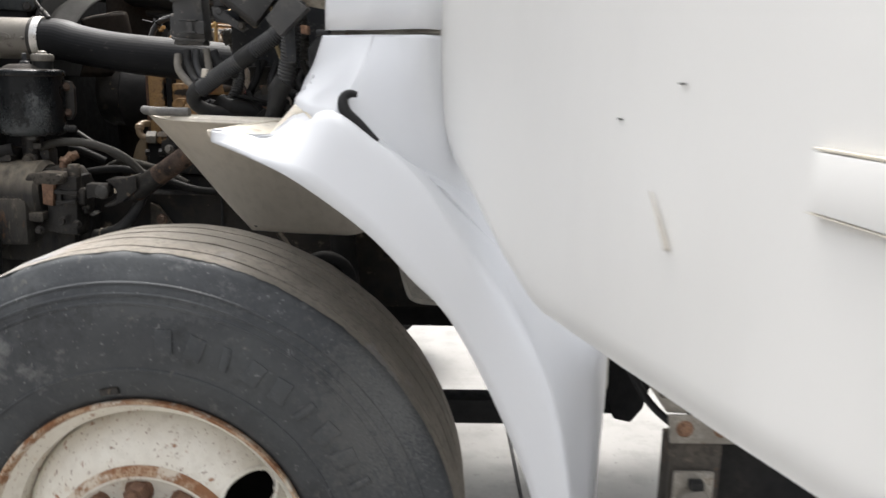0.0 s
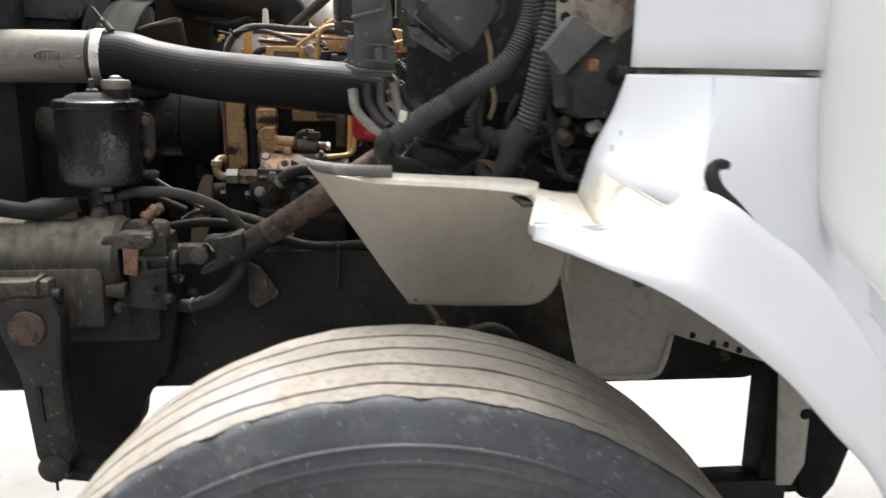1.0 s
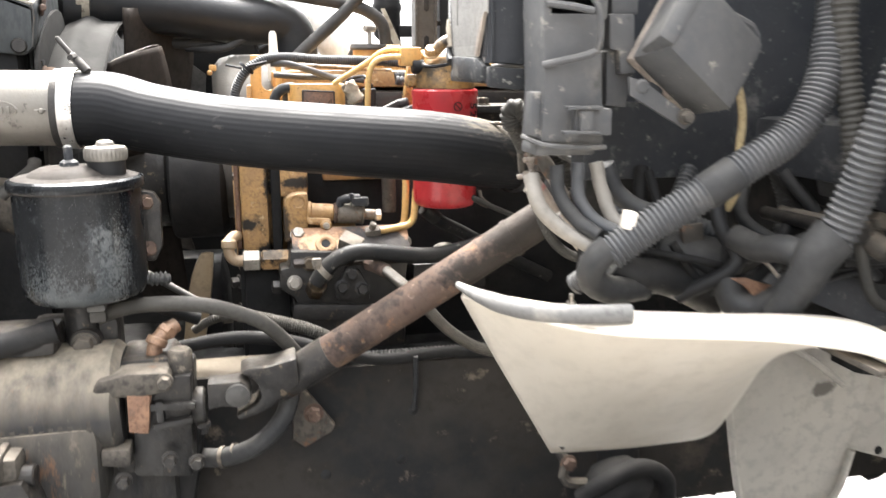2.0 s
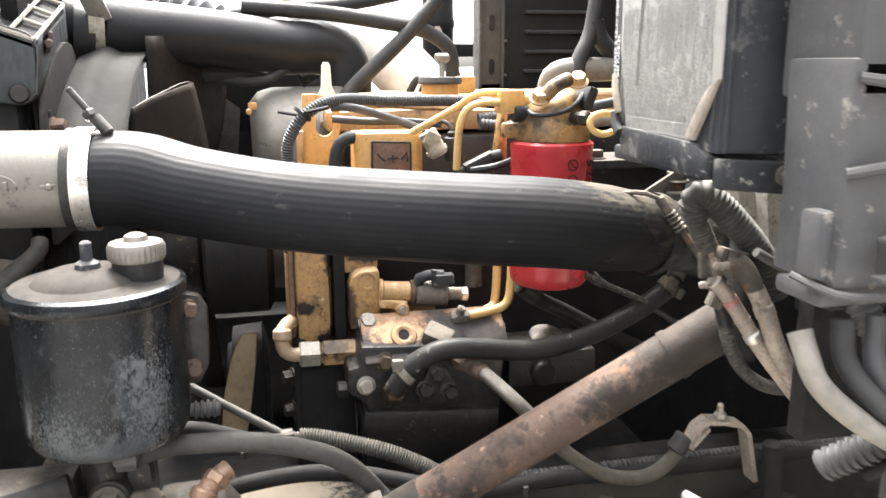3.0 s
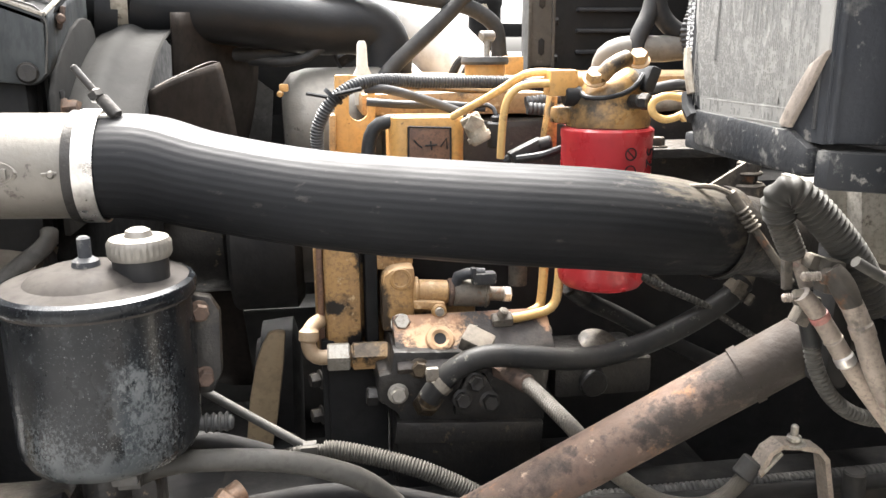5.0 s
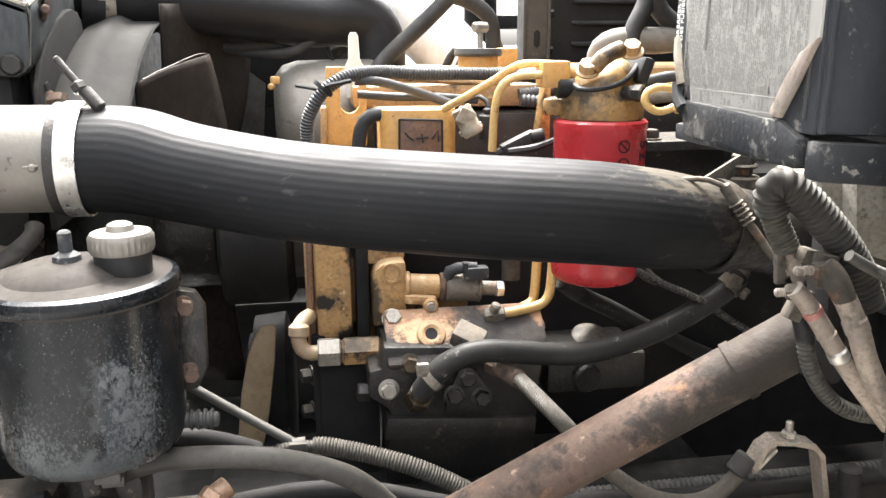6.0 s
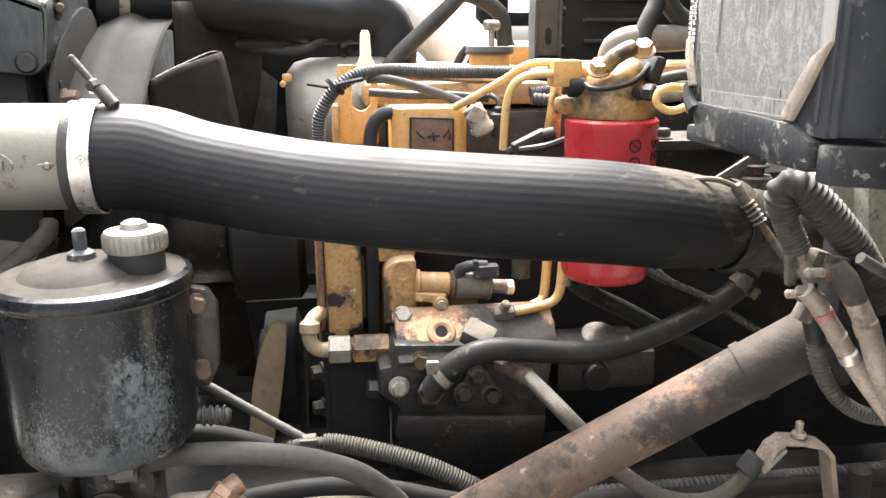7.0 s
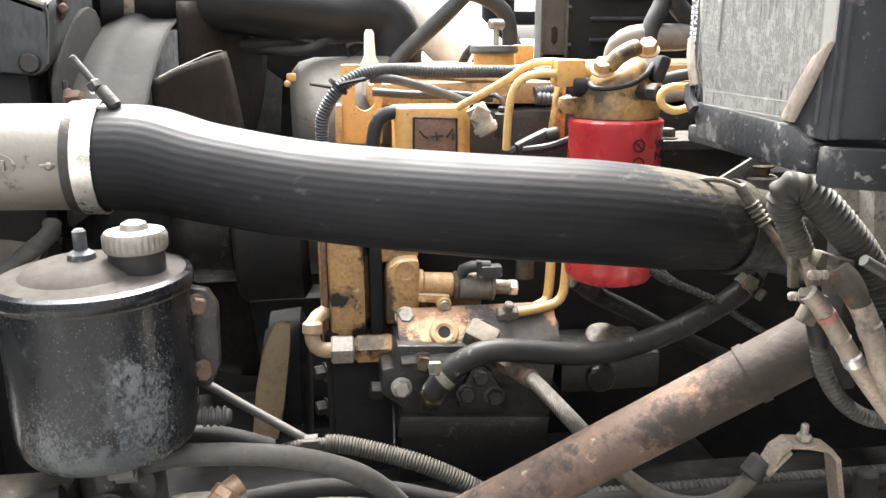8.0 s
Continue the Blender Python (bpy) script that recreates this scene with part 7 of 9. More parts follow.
# ---- far side: intake pipes, stack, finned housing ----
def build_far_side():
    p = thing("intake_pipe", (-0.6, 2.85, 1.5), "pale dusty wide intake pipe", "pipe")
    part("pipe", tube([(-0.74, 3.02, 1.66), (-0.66, 2.93, 1.595), (-0.58, 2.86, 1.525), (-0.52, 2.80, 1.455), (-0.49, 2.77, 1.40)], 0.058, 36, 0.01), "pale_pipe", p)
    part("coil", join(*[tube([(-0.575 + 0.022 * k, 2.70, 1.465), (-0.560 + 0.022 * k, 2.69, 1.492), (-0.54 + 0.022 * k, 2.70, 1.480), (-0.53 + 0.022 * k, 2.71, 1.46)], 0.007, 8) for k in range(2)]), "rubber", p)
    b = thing("intake_bellows", (-0.9, 2.95, 1.5), "black ribbed rubber intake bellows", "hose")
    part("bellows", tube([(-1.08, 2.98, 1.60), (-0.98, 2.97, 1.575), (-0.88, 2.95, 1.545), (-0.78, 2.94, 1.51), (-0.74, 2.92, 1.46)], 0.072, 36, 0.004, lambda s, L: 1 + 0.10 * math.sin(2 * math.pi * s / 0.026)), "hose", b)
    part("pipe_under", tube([(-0.95, 2.70, 1.502), (-0.88, 2.70, 1.500), (-0.82, 2.72, 1.508), (-0.77, 2.76, 1.535)], 0.011, 12), "rubber", b)
    part("pipe_clip", tube([(-0.775, 2.74, 1.52), (-0.765, 2.72, 1.49), (-0.755, 2.70, 1.47)], 0.003, 6), "black", b)
    t = thing("vent_hoses", (-0.6, 2.7, 1.5), "thin black vent hoses arching over the engine", "hose")
    part("diagonal_hose", tube([(-0.70, 2.66, 1.45), (-0.677, 2.67, 1.480), (-0.63, 2.68, 1.522), (-0.583, 2.69, 1.564), (-0.52, 2.70, 1.63)], 0.0135, 14), "rubber", t)
    part("arch_hose", tube([(-0.86, 2.72, 1.615), (-0.72, 2.71, 1.605), (-0.62, 2.70, 1.59), (-0.572, 2.70, 1.582), (-0.535, 2.70, 1.571), (-0.502, 2.70, 1.547), (-0.494, 2.70, 1.511), (-0.495, 2.70, 1.46)], 0.013, 14), "rubber", t)
    part("upper_hose", tube([(-0.90, 2.78, 1.60), (-0.78, 2.76, 1.615), (-0.66, 2.74, 1.625), (-0.50, 2.73, 1.66)], 0.012, 12), "rubber", t)
    part("white_bottle", lathe([(0.012, 1.44), (0.0135, 1.485), (0.0085, 1.495), (0.007, 1.528), (0.004, 1.533), (0, 1.533)], (-0.733, 2.56, -0.012), (0, 0, 1), 24), "liner_grey", t, "pale plastic neck")
    s = thing("air_stack", (-0.41, 3.2, 0.9), "black vertical stack pipe on the far side", "pipe")
    part("upright_pipe", lathe([(0.037, 0.9), (0.037, 1.60), (0.040, 1.605), (0.040, 1.62), (0.037, 1.625), (0.037, 2.2)], (-0.412, 3.2, 0), (0, 0, 1), 32), "dark", s)
    part("mount", box((-0.355, 3.19, 1.55), (0.06, 0.05, 0.03), 0.006), "dark", s)
    part("edge_pipe", cyl((-0.305, 3.19, 0.9), (-0.305, 3.19, 2.2), 0.014), "dark", s)
    part("pale_wedge", prism([(-0.45, 1.60), (-0.44, 1.60), (-0.375, 1.46), (-0.40, 1.46)], 3.05, 3.06, 0.001), "tan", s)
    c = thing("channel_post", (-0.36, 2.9, 1.0), "dusty grey slotted steel channel post", "bracket")
    part("channel", join(prism([(-0.388, 1.46), (-0.340, 1.46), (-0.340, 2.1), (-0.388, 2.1)], 2.90, 2.906, 0.001), box((-0.388, 2.92, 1.75), (0.006, 0.05, 0.6), 0.001), box((-0.340, 2.92, 1.75), (0.006, 0.05, 0.6), 0.001), box((-0.362, 2.93, 1.40), (0.05, 0.06, 0.16), 0.004)), "grey_metal", c)
    for z in (1.512, 1.60, 1.68):
        part("slot", prism([(-0.369, z - 0.012), (-0.363, z - 0.017), (-0.357, z - 0.012), (-0.357, z + 0.012), (-0.363, z + 0.017), (-0.369, z + 0.012)], 2.8975, 2.900, 0.0005), "dark", c, "dark slot")
    for z in (1.49, 1.56):
        part("post_bolt", hexhead((-0.335, 2.915, z), (1, -0.4, 0), 0.008, 0.008), "dark", c)
    f = thing("finned_housing", (-0.1, 3.0, 1.2), "black plastic housing with long horizontal ribs", "housing")
    part("shell", box((-0.10, 3.05, 1.62), (0.42, 0.10, 0.72), 0.010), "black", f, "black plastic shell")
    for k in range(9):
        part("rib", box((-0.1830, 2.995, 1.5020 + 0.0423 * (k - 1)), (0.1580, 0.014, 0.008), 0.003), "plastic", f)
    d = thing("far_inner_fender", (-0.8, 3.1, 0.5), "dark far-side inner fender and wheel", "fender")
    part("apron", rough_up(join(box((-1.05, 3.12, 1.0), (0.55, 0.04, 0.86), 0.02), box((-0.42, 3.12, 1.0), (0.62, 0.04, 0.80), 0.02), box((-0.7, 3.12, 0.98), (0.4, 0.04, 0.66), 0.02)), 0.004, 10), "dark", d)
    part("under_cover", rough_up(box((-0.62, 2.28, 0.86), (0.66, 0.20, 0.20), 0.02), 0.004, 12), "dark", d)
    part("far_tyre", lathe([(0.30, 0), (0.34, -0.02), (0.48, -0.02), (0.52, 0.02), (0.52, 0.24), (0.48, 0.28), (0.30, 0.26)], (-0.462, 3.62, 0.525), (0, 1, 0), 64, close=True), "dark", d)
    w = thing("coolant_pipe", (-0.3, 2.6, 1.5), "pale grey-tan coolant hose bending past black hoses", "hose")
    part("pale_hose", tube([(-0.335, 2.63, 1.44), (-0.338, 2.61, 1.487), (-0.325, 2.60, 1.503), (-0.29, 2.60, 1.508), (-0.24, 2.60, 1.508), (-0.12, 2.60, 1.52)], 0.021, 20), "pale_hose", w, "dusty pale hose")
    part("black_hose", tube([(-0.300, 2.58, 1.46), (-0.295, 2.59, 1.518), (-0.270, 2.60, 1.569), (-0.255, 2.61, 1.64)], 0.014, 12), "rubber", w)
    part("dusty_hose", tube([(-0.262, 2.60, 1.59), (-0.255, 2.60, 1.565), (-0.235, 2.60, 1.542), (-0.20, 2.60, 1.525), (-0.15, 2.61, 1.515)], 0.015, 12), "rubber", w)
    part("small_loom", corrugated([(-0.205, 2.58, 1.63), (-0.205, 2.58, 1.57), (-0.215, 2.58, 1.535), (-0.21, 2.58, 1.50)], 0.012, 0.007), "loom", w)
    part("lower_wire", tube([(-0.33, 2.45, 1.45), (-0.29, 2.44, 1.458), (-0.25, 2.45, 1.45), (-0.20, 2.46, 1.455)], 0.008, 10), "rubber", w)
    part("tan_pipe_low", tube([(-0.34, 2.42, 1.432), (-0.28, 2.42, 1.437), (-0.20, 2.43, 1.437)], 0.012, 12), "tan", w)


build_far_side()


# ---- fuse and relay box ----
def build_fuse_box():
    b = thing("fuse_box", (-0.505, 1.82, 1.437), "dusty black fuse and relay box with a worn paper label", "fuse box")
    XL = -0.5370
    part("body", box((-0.4985, 1.824, 1.735), (0.075, 0.155, 0.53), 0.004), "plastic", b, "dusty black box body")
    part("front_cover", join(prism([(XL + 0.001, 1.4575), (-0.4775, 1.4545), (-0.4775, 2.0), (XL + 0.001, 2.0)], 1.7365, 1.752, 0.003)), "plastic", b, "smooth blue-black front cover")
    for sx, sw in ((XL + 0.0035, 0.004), (-0.4795, 0.007)):
        part("cover_bead", box((sx, 1.7355, 1.73), (sw, 0.004, 0.545), 0.0015), "plastic", b, "raised cover edge")
    part("cover_seam", box((XL - 0.0006, 1.7460, 1.735), (0.0016, 0.0022, 0.54), 0.0005), "strip", b, "dark seam beside the cover")
    part("side_wall", prism([(1.738, 1.4570), (1.903, 1.4600), (1.903, 2.0), (1.738, 2.0)], XL, XL + 0.006, 0.001, "yz"), "plastic", b, "dusty side wall")
    part("bottom_tray", join(prism([(1.8916, 1.4663), (1.8277, 1.4648), (1.7635, 1.4624), (1.7453, 1.4546), (1.7460, 1.4394), (1.7588, 1.4380), (1.8233, 1.4404), (1.8784, 1.4419)], -0.541, -0.530, 0.003, "yz"), box((-0.505, 1.825, 1.443), (0.066, 0.150, 0.012), 0.003), prism([(-0.538, 1.4335), (-0.474, 1.4275), (-0.474, 1.4500), (-0.538, 1.4545)], 1.729, 1.742, 0.003)), "scuffed", b, "scratched tray edge")
    part("tray_bolt", hexhead((-0.4908, 1.7290, 1.4421), (0, -1, 0), 0.0055, 0.005), "iron_dusty", b)
    part("tray_end", tube([(-0.5390, 1.8959, 1.4761), (-0.5410, 1.8897, 1.4656), (-0.5410, 1.8815, 1.4601)], 0.005, 8), "black", b)
    lab = part("label", prism([(1.8773, 1.4654), (1.7759, 1.4630), (1.7533, 1.4981), (1.7387, 1.5062), (1.7395, 1.99), (1.8935, 1.99), (1.8935, 1.530)], -0.5385, -0.5365, 0.0004, "yz"), "paper", b, "grey-white paper label, torn and dusty")
    part("label_strip", prism([(1.8937, 1.530), (1.8937, 1.99), (1.9075, 1.99), (1.9065, 1.515), (1.8975, 1.4768), (1.8873, 1.4696), (1.8778, 1.4657)], -0.5383, -0.5363, 0.0004, "yz"), "strip", b, "black header strip")
    rng = random.Random(11)
    bm, lt = bmesh.new(), bmesh.new()

    def bar(to, y, z, w, h, x=-0.5390):
        q = [to.verts.new((x, y + dy * w / 2, z + dz * h / 2)) for dy, dz in ((-1, -1), (1, -1), (1, 1), (-1, 1))]
        to.faces.new(q)

    def column(y, z, top, w, share):
        while z < top:
            h = rng.choice((0.0010, 0.0016, 0.0026, 0.0042, 0.0070))
            if rng.random() < share:
                bar(bm, y, z + h / 2, w, h)
            z += h + rng.choice((0.0006, 0.0010, 0.0018))
    y = 1.889
    while y > 1.748:
        z0 = 1.4655 + 0.0200 * max(0.0, (1.778 - y) / 0.03)
        column(y, z0 + 0.001, 1.4735, 0.0013, 0.5 if rng.random() < 0.6 else 0.0)
        column(y, z0 + 0.0105, 1.560 + rng.uniform(-0.006, 0.006), 0.0011, 0.80)
        column(y, 1.573, 1.580, 0.0013, 0.6)
        column(y, 1.594, 1.90, 0.0011, 0.55)
        # long faded stripes hanging from the upper part
        if rng.random() < 0.6:
            h = rng.uniform(0.012, 0.045)
            bar(bm, y + 0.0008, 1.560 - h / 2, 0.0010, h, -0.5391)
        y -= 0.00205
    for z in (1.4655, 1.4745, 1.5660, 1.5705, 1.5830, 1.5870):
        bar(lt, 1.818, z, 0.148 if z > 1.5 else 0.104, 0.0007, -0.5392)
    bar(lt, 1.8885, 1.70, 0.0008, 0.46, -0.5392)
    part("print", bm, "ink", lab, "rows of tiny unreadable dark print", 0)
    part("ruled_lines", lt, "paper", lab, "thin pale ruled lines", 0)
    part("crease", tube([(-0.5392, 1.848, 1.62), (-0.5394, 1.853, 1.585), (-0.5392, 1.858, 1.545), (-0.5392, 1.860, 1.500)], 0.0007, 6), "ink", lab, "dark crease in the paper")
    for txt, yy, z0 in (("BREAKER & RELAY IDENTIFI", 1.9052, 1.507), ("U DES FUSIBLES,", 1.8995, 1.500)):
        cu = bpy.data.curves.new("words", "FONT")
        cu.body, cu.size, cu.extrude = txt, 0.0058, 0.0002
        o = new("words", cu)
        me = bpy.data.meshes.new_from_object(o.evaluated_get(bpy.context.evaluated_depsgraph_get()))
        bpy.data.objects.remove(o)
        t = bmesh.new()
        t.from_mesh(me)
        bpy.data.meshes.remove(me)
        # letters run upwards on the face that looks along -x
        bmesh.ops.transform(t, matrix=Matrix(((0, 0, -1, -0.5388), (0, 1, 0, yy), (1, 0, 0, z0), (0, 0, 0, 1))) @ Matrix.Translation((0, -0.0042, 0)), verts=t.verts)
        part("heading", t, "pale", lab, "white printed heading", 0)
    part("torn_flap", rough_up(prism([(1.7344, 1.5067), (1.7389, 1.5007), (1.7512, 1.4820), (1.7638, 1.4639), (1.7707, 1.4642), (1.7730, 1.4670), (1.7612, 1.4843), (1.7494, 1.4988)], -0.5425, -0.5385, 0.0010, "yz"), 0.0006, 60), "dust_cable", b, "curled torn label flap")
    part("edge_lip", tube([(-0.5395, 1.8894, 1.4765), (-0.5400, 1.8940, 1.4885), (-0.5395, 1.8989, 1.4999), (-0.5380, 1.9017, 1.5075)], 0.0036, 8), "tan", b, "dusty pale edge")
    k = thing("connector_block", (-0.48, 1.66, 1.36), "tall dusty black wiring connector block with clip", "connector")
    part("block", join(prism([(-0.5132, 1.5199), (-0.4603, 1.5208), (-0.4543, 1.4630), (-0.4493, 1.3815), (-0.5116, 1.3856), (-0.5096, 1.4348)], 1.645, 1.705, 0.004), prism([(-0.5195, 1.4317), (-0.4999, 1.4314), (-0.5001, 1.3845), (-0.5201, 1.3909)], 1.652, 1.671, 0.004), box((-0.480, 1.680, 1.72), (0.060, 0.07, 0.45), 0.005)), "grey_plastic", k, "dusty grey-black block")
    part("lower_rim", join(tube([(-0.5204, 1.6720, 1.3892), (-0.5098, 1.6420, 1.3835), (-0.4778, 1.6400, 1.3809), (-0.4492, 1.6420, 1.3804)], 0.0026, 8), box((-0.484, 1.675, 1.378), (0.060, 0.045, 0.012), 0.004)), "grey_plastic", k, "pale bottom rim")
    part("clip", join(prism([(-0.4836, 1.4176), (-0.4479, 1.4165), (-0.4473, 1.3915), (-0.4833, 1.3934)], 1.632, 1.65, 0.003), prism([(-0.4813, 1.4161), (-0.4683, 1.4159), (-0.4680, 1.3946), (-0.4812, 1.3949)], 1.626, 1.634, 0.003), box((-0.4770, 1.6300, 1.4176), (0.034, 0.012, 0.003), 0.001), box((-0.4793, 1.6300, 1.3954), (0.034, 0.012, 0.003), 0.001)), "grey_plastic", k, "square black clip")
    part("fin_upper", join(tube([(-0.5085, 1.6450, 1.5087), (-0.4906, 1.6320, 1.5055), (-0.4716, 1.6280, 1.5015)], 0.0034, 8), tube([(-0.4731, 1.6320, 1.5152), (-0.4664, 1.6280, 1.5020), (-0.4641, 1.6280, 1.4800), (-0.4662, 1.6320, 1.4658)], 0.0030, 8)), "grey_plastic", k, "raised fin", 40, 0.002)
    part("fin", tube([(-0.5119, 1.6440, 1.4550), (-0.4947, 1.6340, 1.4595), (-0.4780, 1.6300, 1.4631), (-0.4653, 1.6320, 1.4675)], 0.0034, 8), "grey_plastic", k, "raised fin")
    part("tab", join(prism([(-0.4427, 1.5017), (-0.4175, 1.5019), (-0.4135, 1.4475), (-0.4285, 1.4467), (-0.4311, 1.4686), (-0.4406, 1.4695)], 1.66, 1.675, 0.002), prism([(-0.4393, 1.5227), (-0.4119, 1.5232), (-0.4114, 1.5018), (-0.4379, 1.5015)], 1.665, 1.68, 0.002), prism([(-0.4221, 1.4474), (-0.4123, 1.4473), (-0.4155, 1.4154), (-0.4369, 1.4173), (-0.4385, 1.4686), (-0.4257, 1.4686)], 1.672, 1.69, 0.002)), "grey_plastic", k, "side tabs")

    m = thing("relay_module", (-0.37, 1.64, 1.40), "dusty grey-black relay module on a tilted bracket", "relay")
    body = box((0, 0, 0), (0.092, 0.055, 0.080), 0.009)
    bmesh.ops.transform(body, matrix=pose(-0.360, 1.642, 1.468, -12, 38, 8), verts=body.verts)
    part("cover", body, "grey_plastic", m, "bevelled dusty cover")
    edge = box((0, 0, 0), (0.090, 0.010, 0.078), 0.004)
    bmesh.ops.transform(edge, matrix=pose(-0.360, 1.642, 1.468, -12, 38, 8) @ pose(0, 0.030, 0), verts=edge.verts)
    part("base_plate", edge, "dust_cable", m, "dusty pale base edge")
    side = box((0, 0, 0), (0.018, 0.040, 0.074), 0.006)
    bmesh.ops.transform(side, matrix=pose(-0.360, 1.642, 1.468, -12, 38, 8) @ pose(-0.046, -0.008, 0.0, 0, 0, -18), verts=side.verts)
    part("end_cap", side, "grey_plastic", m, "dusty pale end cap")
    br = join(prism([(-0.432, 1.445), (-0.415, 1.440), (-0.362, 1.404), (-0.372, 1.396), (-0.430, 1.428)], 1.635, 1.640, 0.001), cyl((-0.418, 1.633, 1.436), (-0.418, 1.640, 1.436), 0.007, 12))
    part("bracket", br, "grey_plastic", m, "dusty pale bracket")
    part("bracket_nut", hexhead((-0.374, 1.633, 1.408), (0, -1, 0), 0.006, 0.007), "iron_dusty", m)
    part("stay", box((-0.40, 1.706, 1.43), (0.03, 0.10, 0.02), 0.004), "plastic", m)
    part("ring_clip", tube([(-0.315, 1.66, 1.500), (-0.292, 1.66, 1.488), (-0.290, 1.66, 1.466), (-0.302, 1.66, 1.452), (-0.318, 1.66, 1.452)], 0.005, 8), "grey_plastic", m)
    part("yellow_wire", tube([(-0.322, 1.645, 1.455), (-0.313, 1.64, 1.425), (-0.309, 1.64, 1.400), (-0.310, 1.64, 1.377), (-0.300, 1.65, 1.34), (-0.306, 1.66, 1.312)], 0.004, 8), "wire", m, "tan wire")
    r = thing("small_relay", (-0.24, 1.43, 1.38), "small dusty black relay at an angle", "relay")
    part("cover", prism([(-0.2823, 1.4100), (-0.2500, 1.4500), (-0.2440, 1.4512), (-0.2099, 1.4285), (-0.2583, 1.3815)], 1.407, 1.447, 0.005), "grey_plastic", r, "bevelled dusty cover")
    part("foot", prism([(-0.262, 1.400), (-0.240, 1.400), (-0.240, 1.340), (-0.255, 1.340)], 1.455, 1.468, 0.003), "plastic", r)
    part("rust_tab", rough_up(box((-0.219, 1.432, 1.394), (0.012, 0.03, 0.014), 0.002), 0.001, 60), "orange_rust", r)
    part("stay", box((-0.238, 1.458, 1.435), (0.03, 0.03, 0.016), 0.004), "plastic", r)
    t = thing("firewall_bracket", (-0.2, 1.52, 1.42), "tan dusty sheet bracket with holes on the firewall", "bracket")
    part("sheet", prism([(-0.2637, 1.76), (-0.2540, 1.4397), (-0.2369, 1.4388), (-0.1779, 1.4282), (-0.1384, 1.4604), (-0.1455, 1.76)], 1.47, 1.476, 0.002), "tan", t, "dusty tan sheet")
    part("stay", box((-0.19, 1.615, 1.72), (0.06, 0.29, 0.02), 0.004), "tan", t)
    for x, z in ((-0.2469, 1.4761), (-0.2434, 1.4516)):
        part("hole", lathe([(0, 0.001), (0.006, 0.001), (0.007, 0)], (x, 1.4695, z), (0, -1, 0), 12), "dark", t)
    part("edge", tube([(-0.1836, 1.4670, 1.4212), (-0.1447, 1.4670, 1.4527)], 0.0035, 8), "grey_plastic", t)
    part("valve_body", rough_up(join(prism([(-0.2247, 1.3660), (-0.1748, 1.4137), (-0.1293, 1.4524), (-0.1138, 1.3246), (-0.2210, 1.3256)], 1.48, 1.60, 0.006), box((-0.17, 1.66, 1.37), (0.10, 0.19, 0.06), 0.01)), 0.001, 30), "plastic", t, "dark valve body")
    part("valve_bore", lathe([(0, 0.004), (0.010, 0.004), (0.0125, 0), (0.0125, -0.004)], (-0.1702, 1.4785, 1.3811), (0, -1, 0), 20), "black", t, "dark round bore")
    part("zinc_ring", join(cyl((-0.2231, 1.5600, 1.2986), (-0.2105, 1.5450, 1.2884), 0.011, 16), cyl((-0.2230, 1.5700, 1.3143), (-0.2130, 1.5650, 1.2945), 0.013, 16)), "iron_dusty", t)


build_fuse_box()


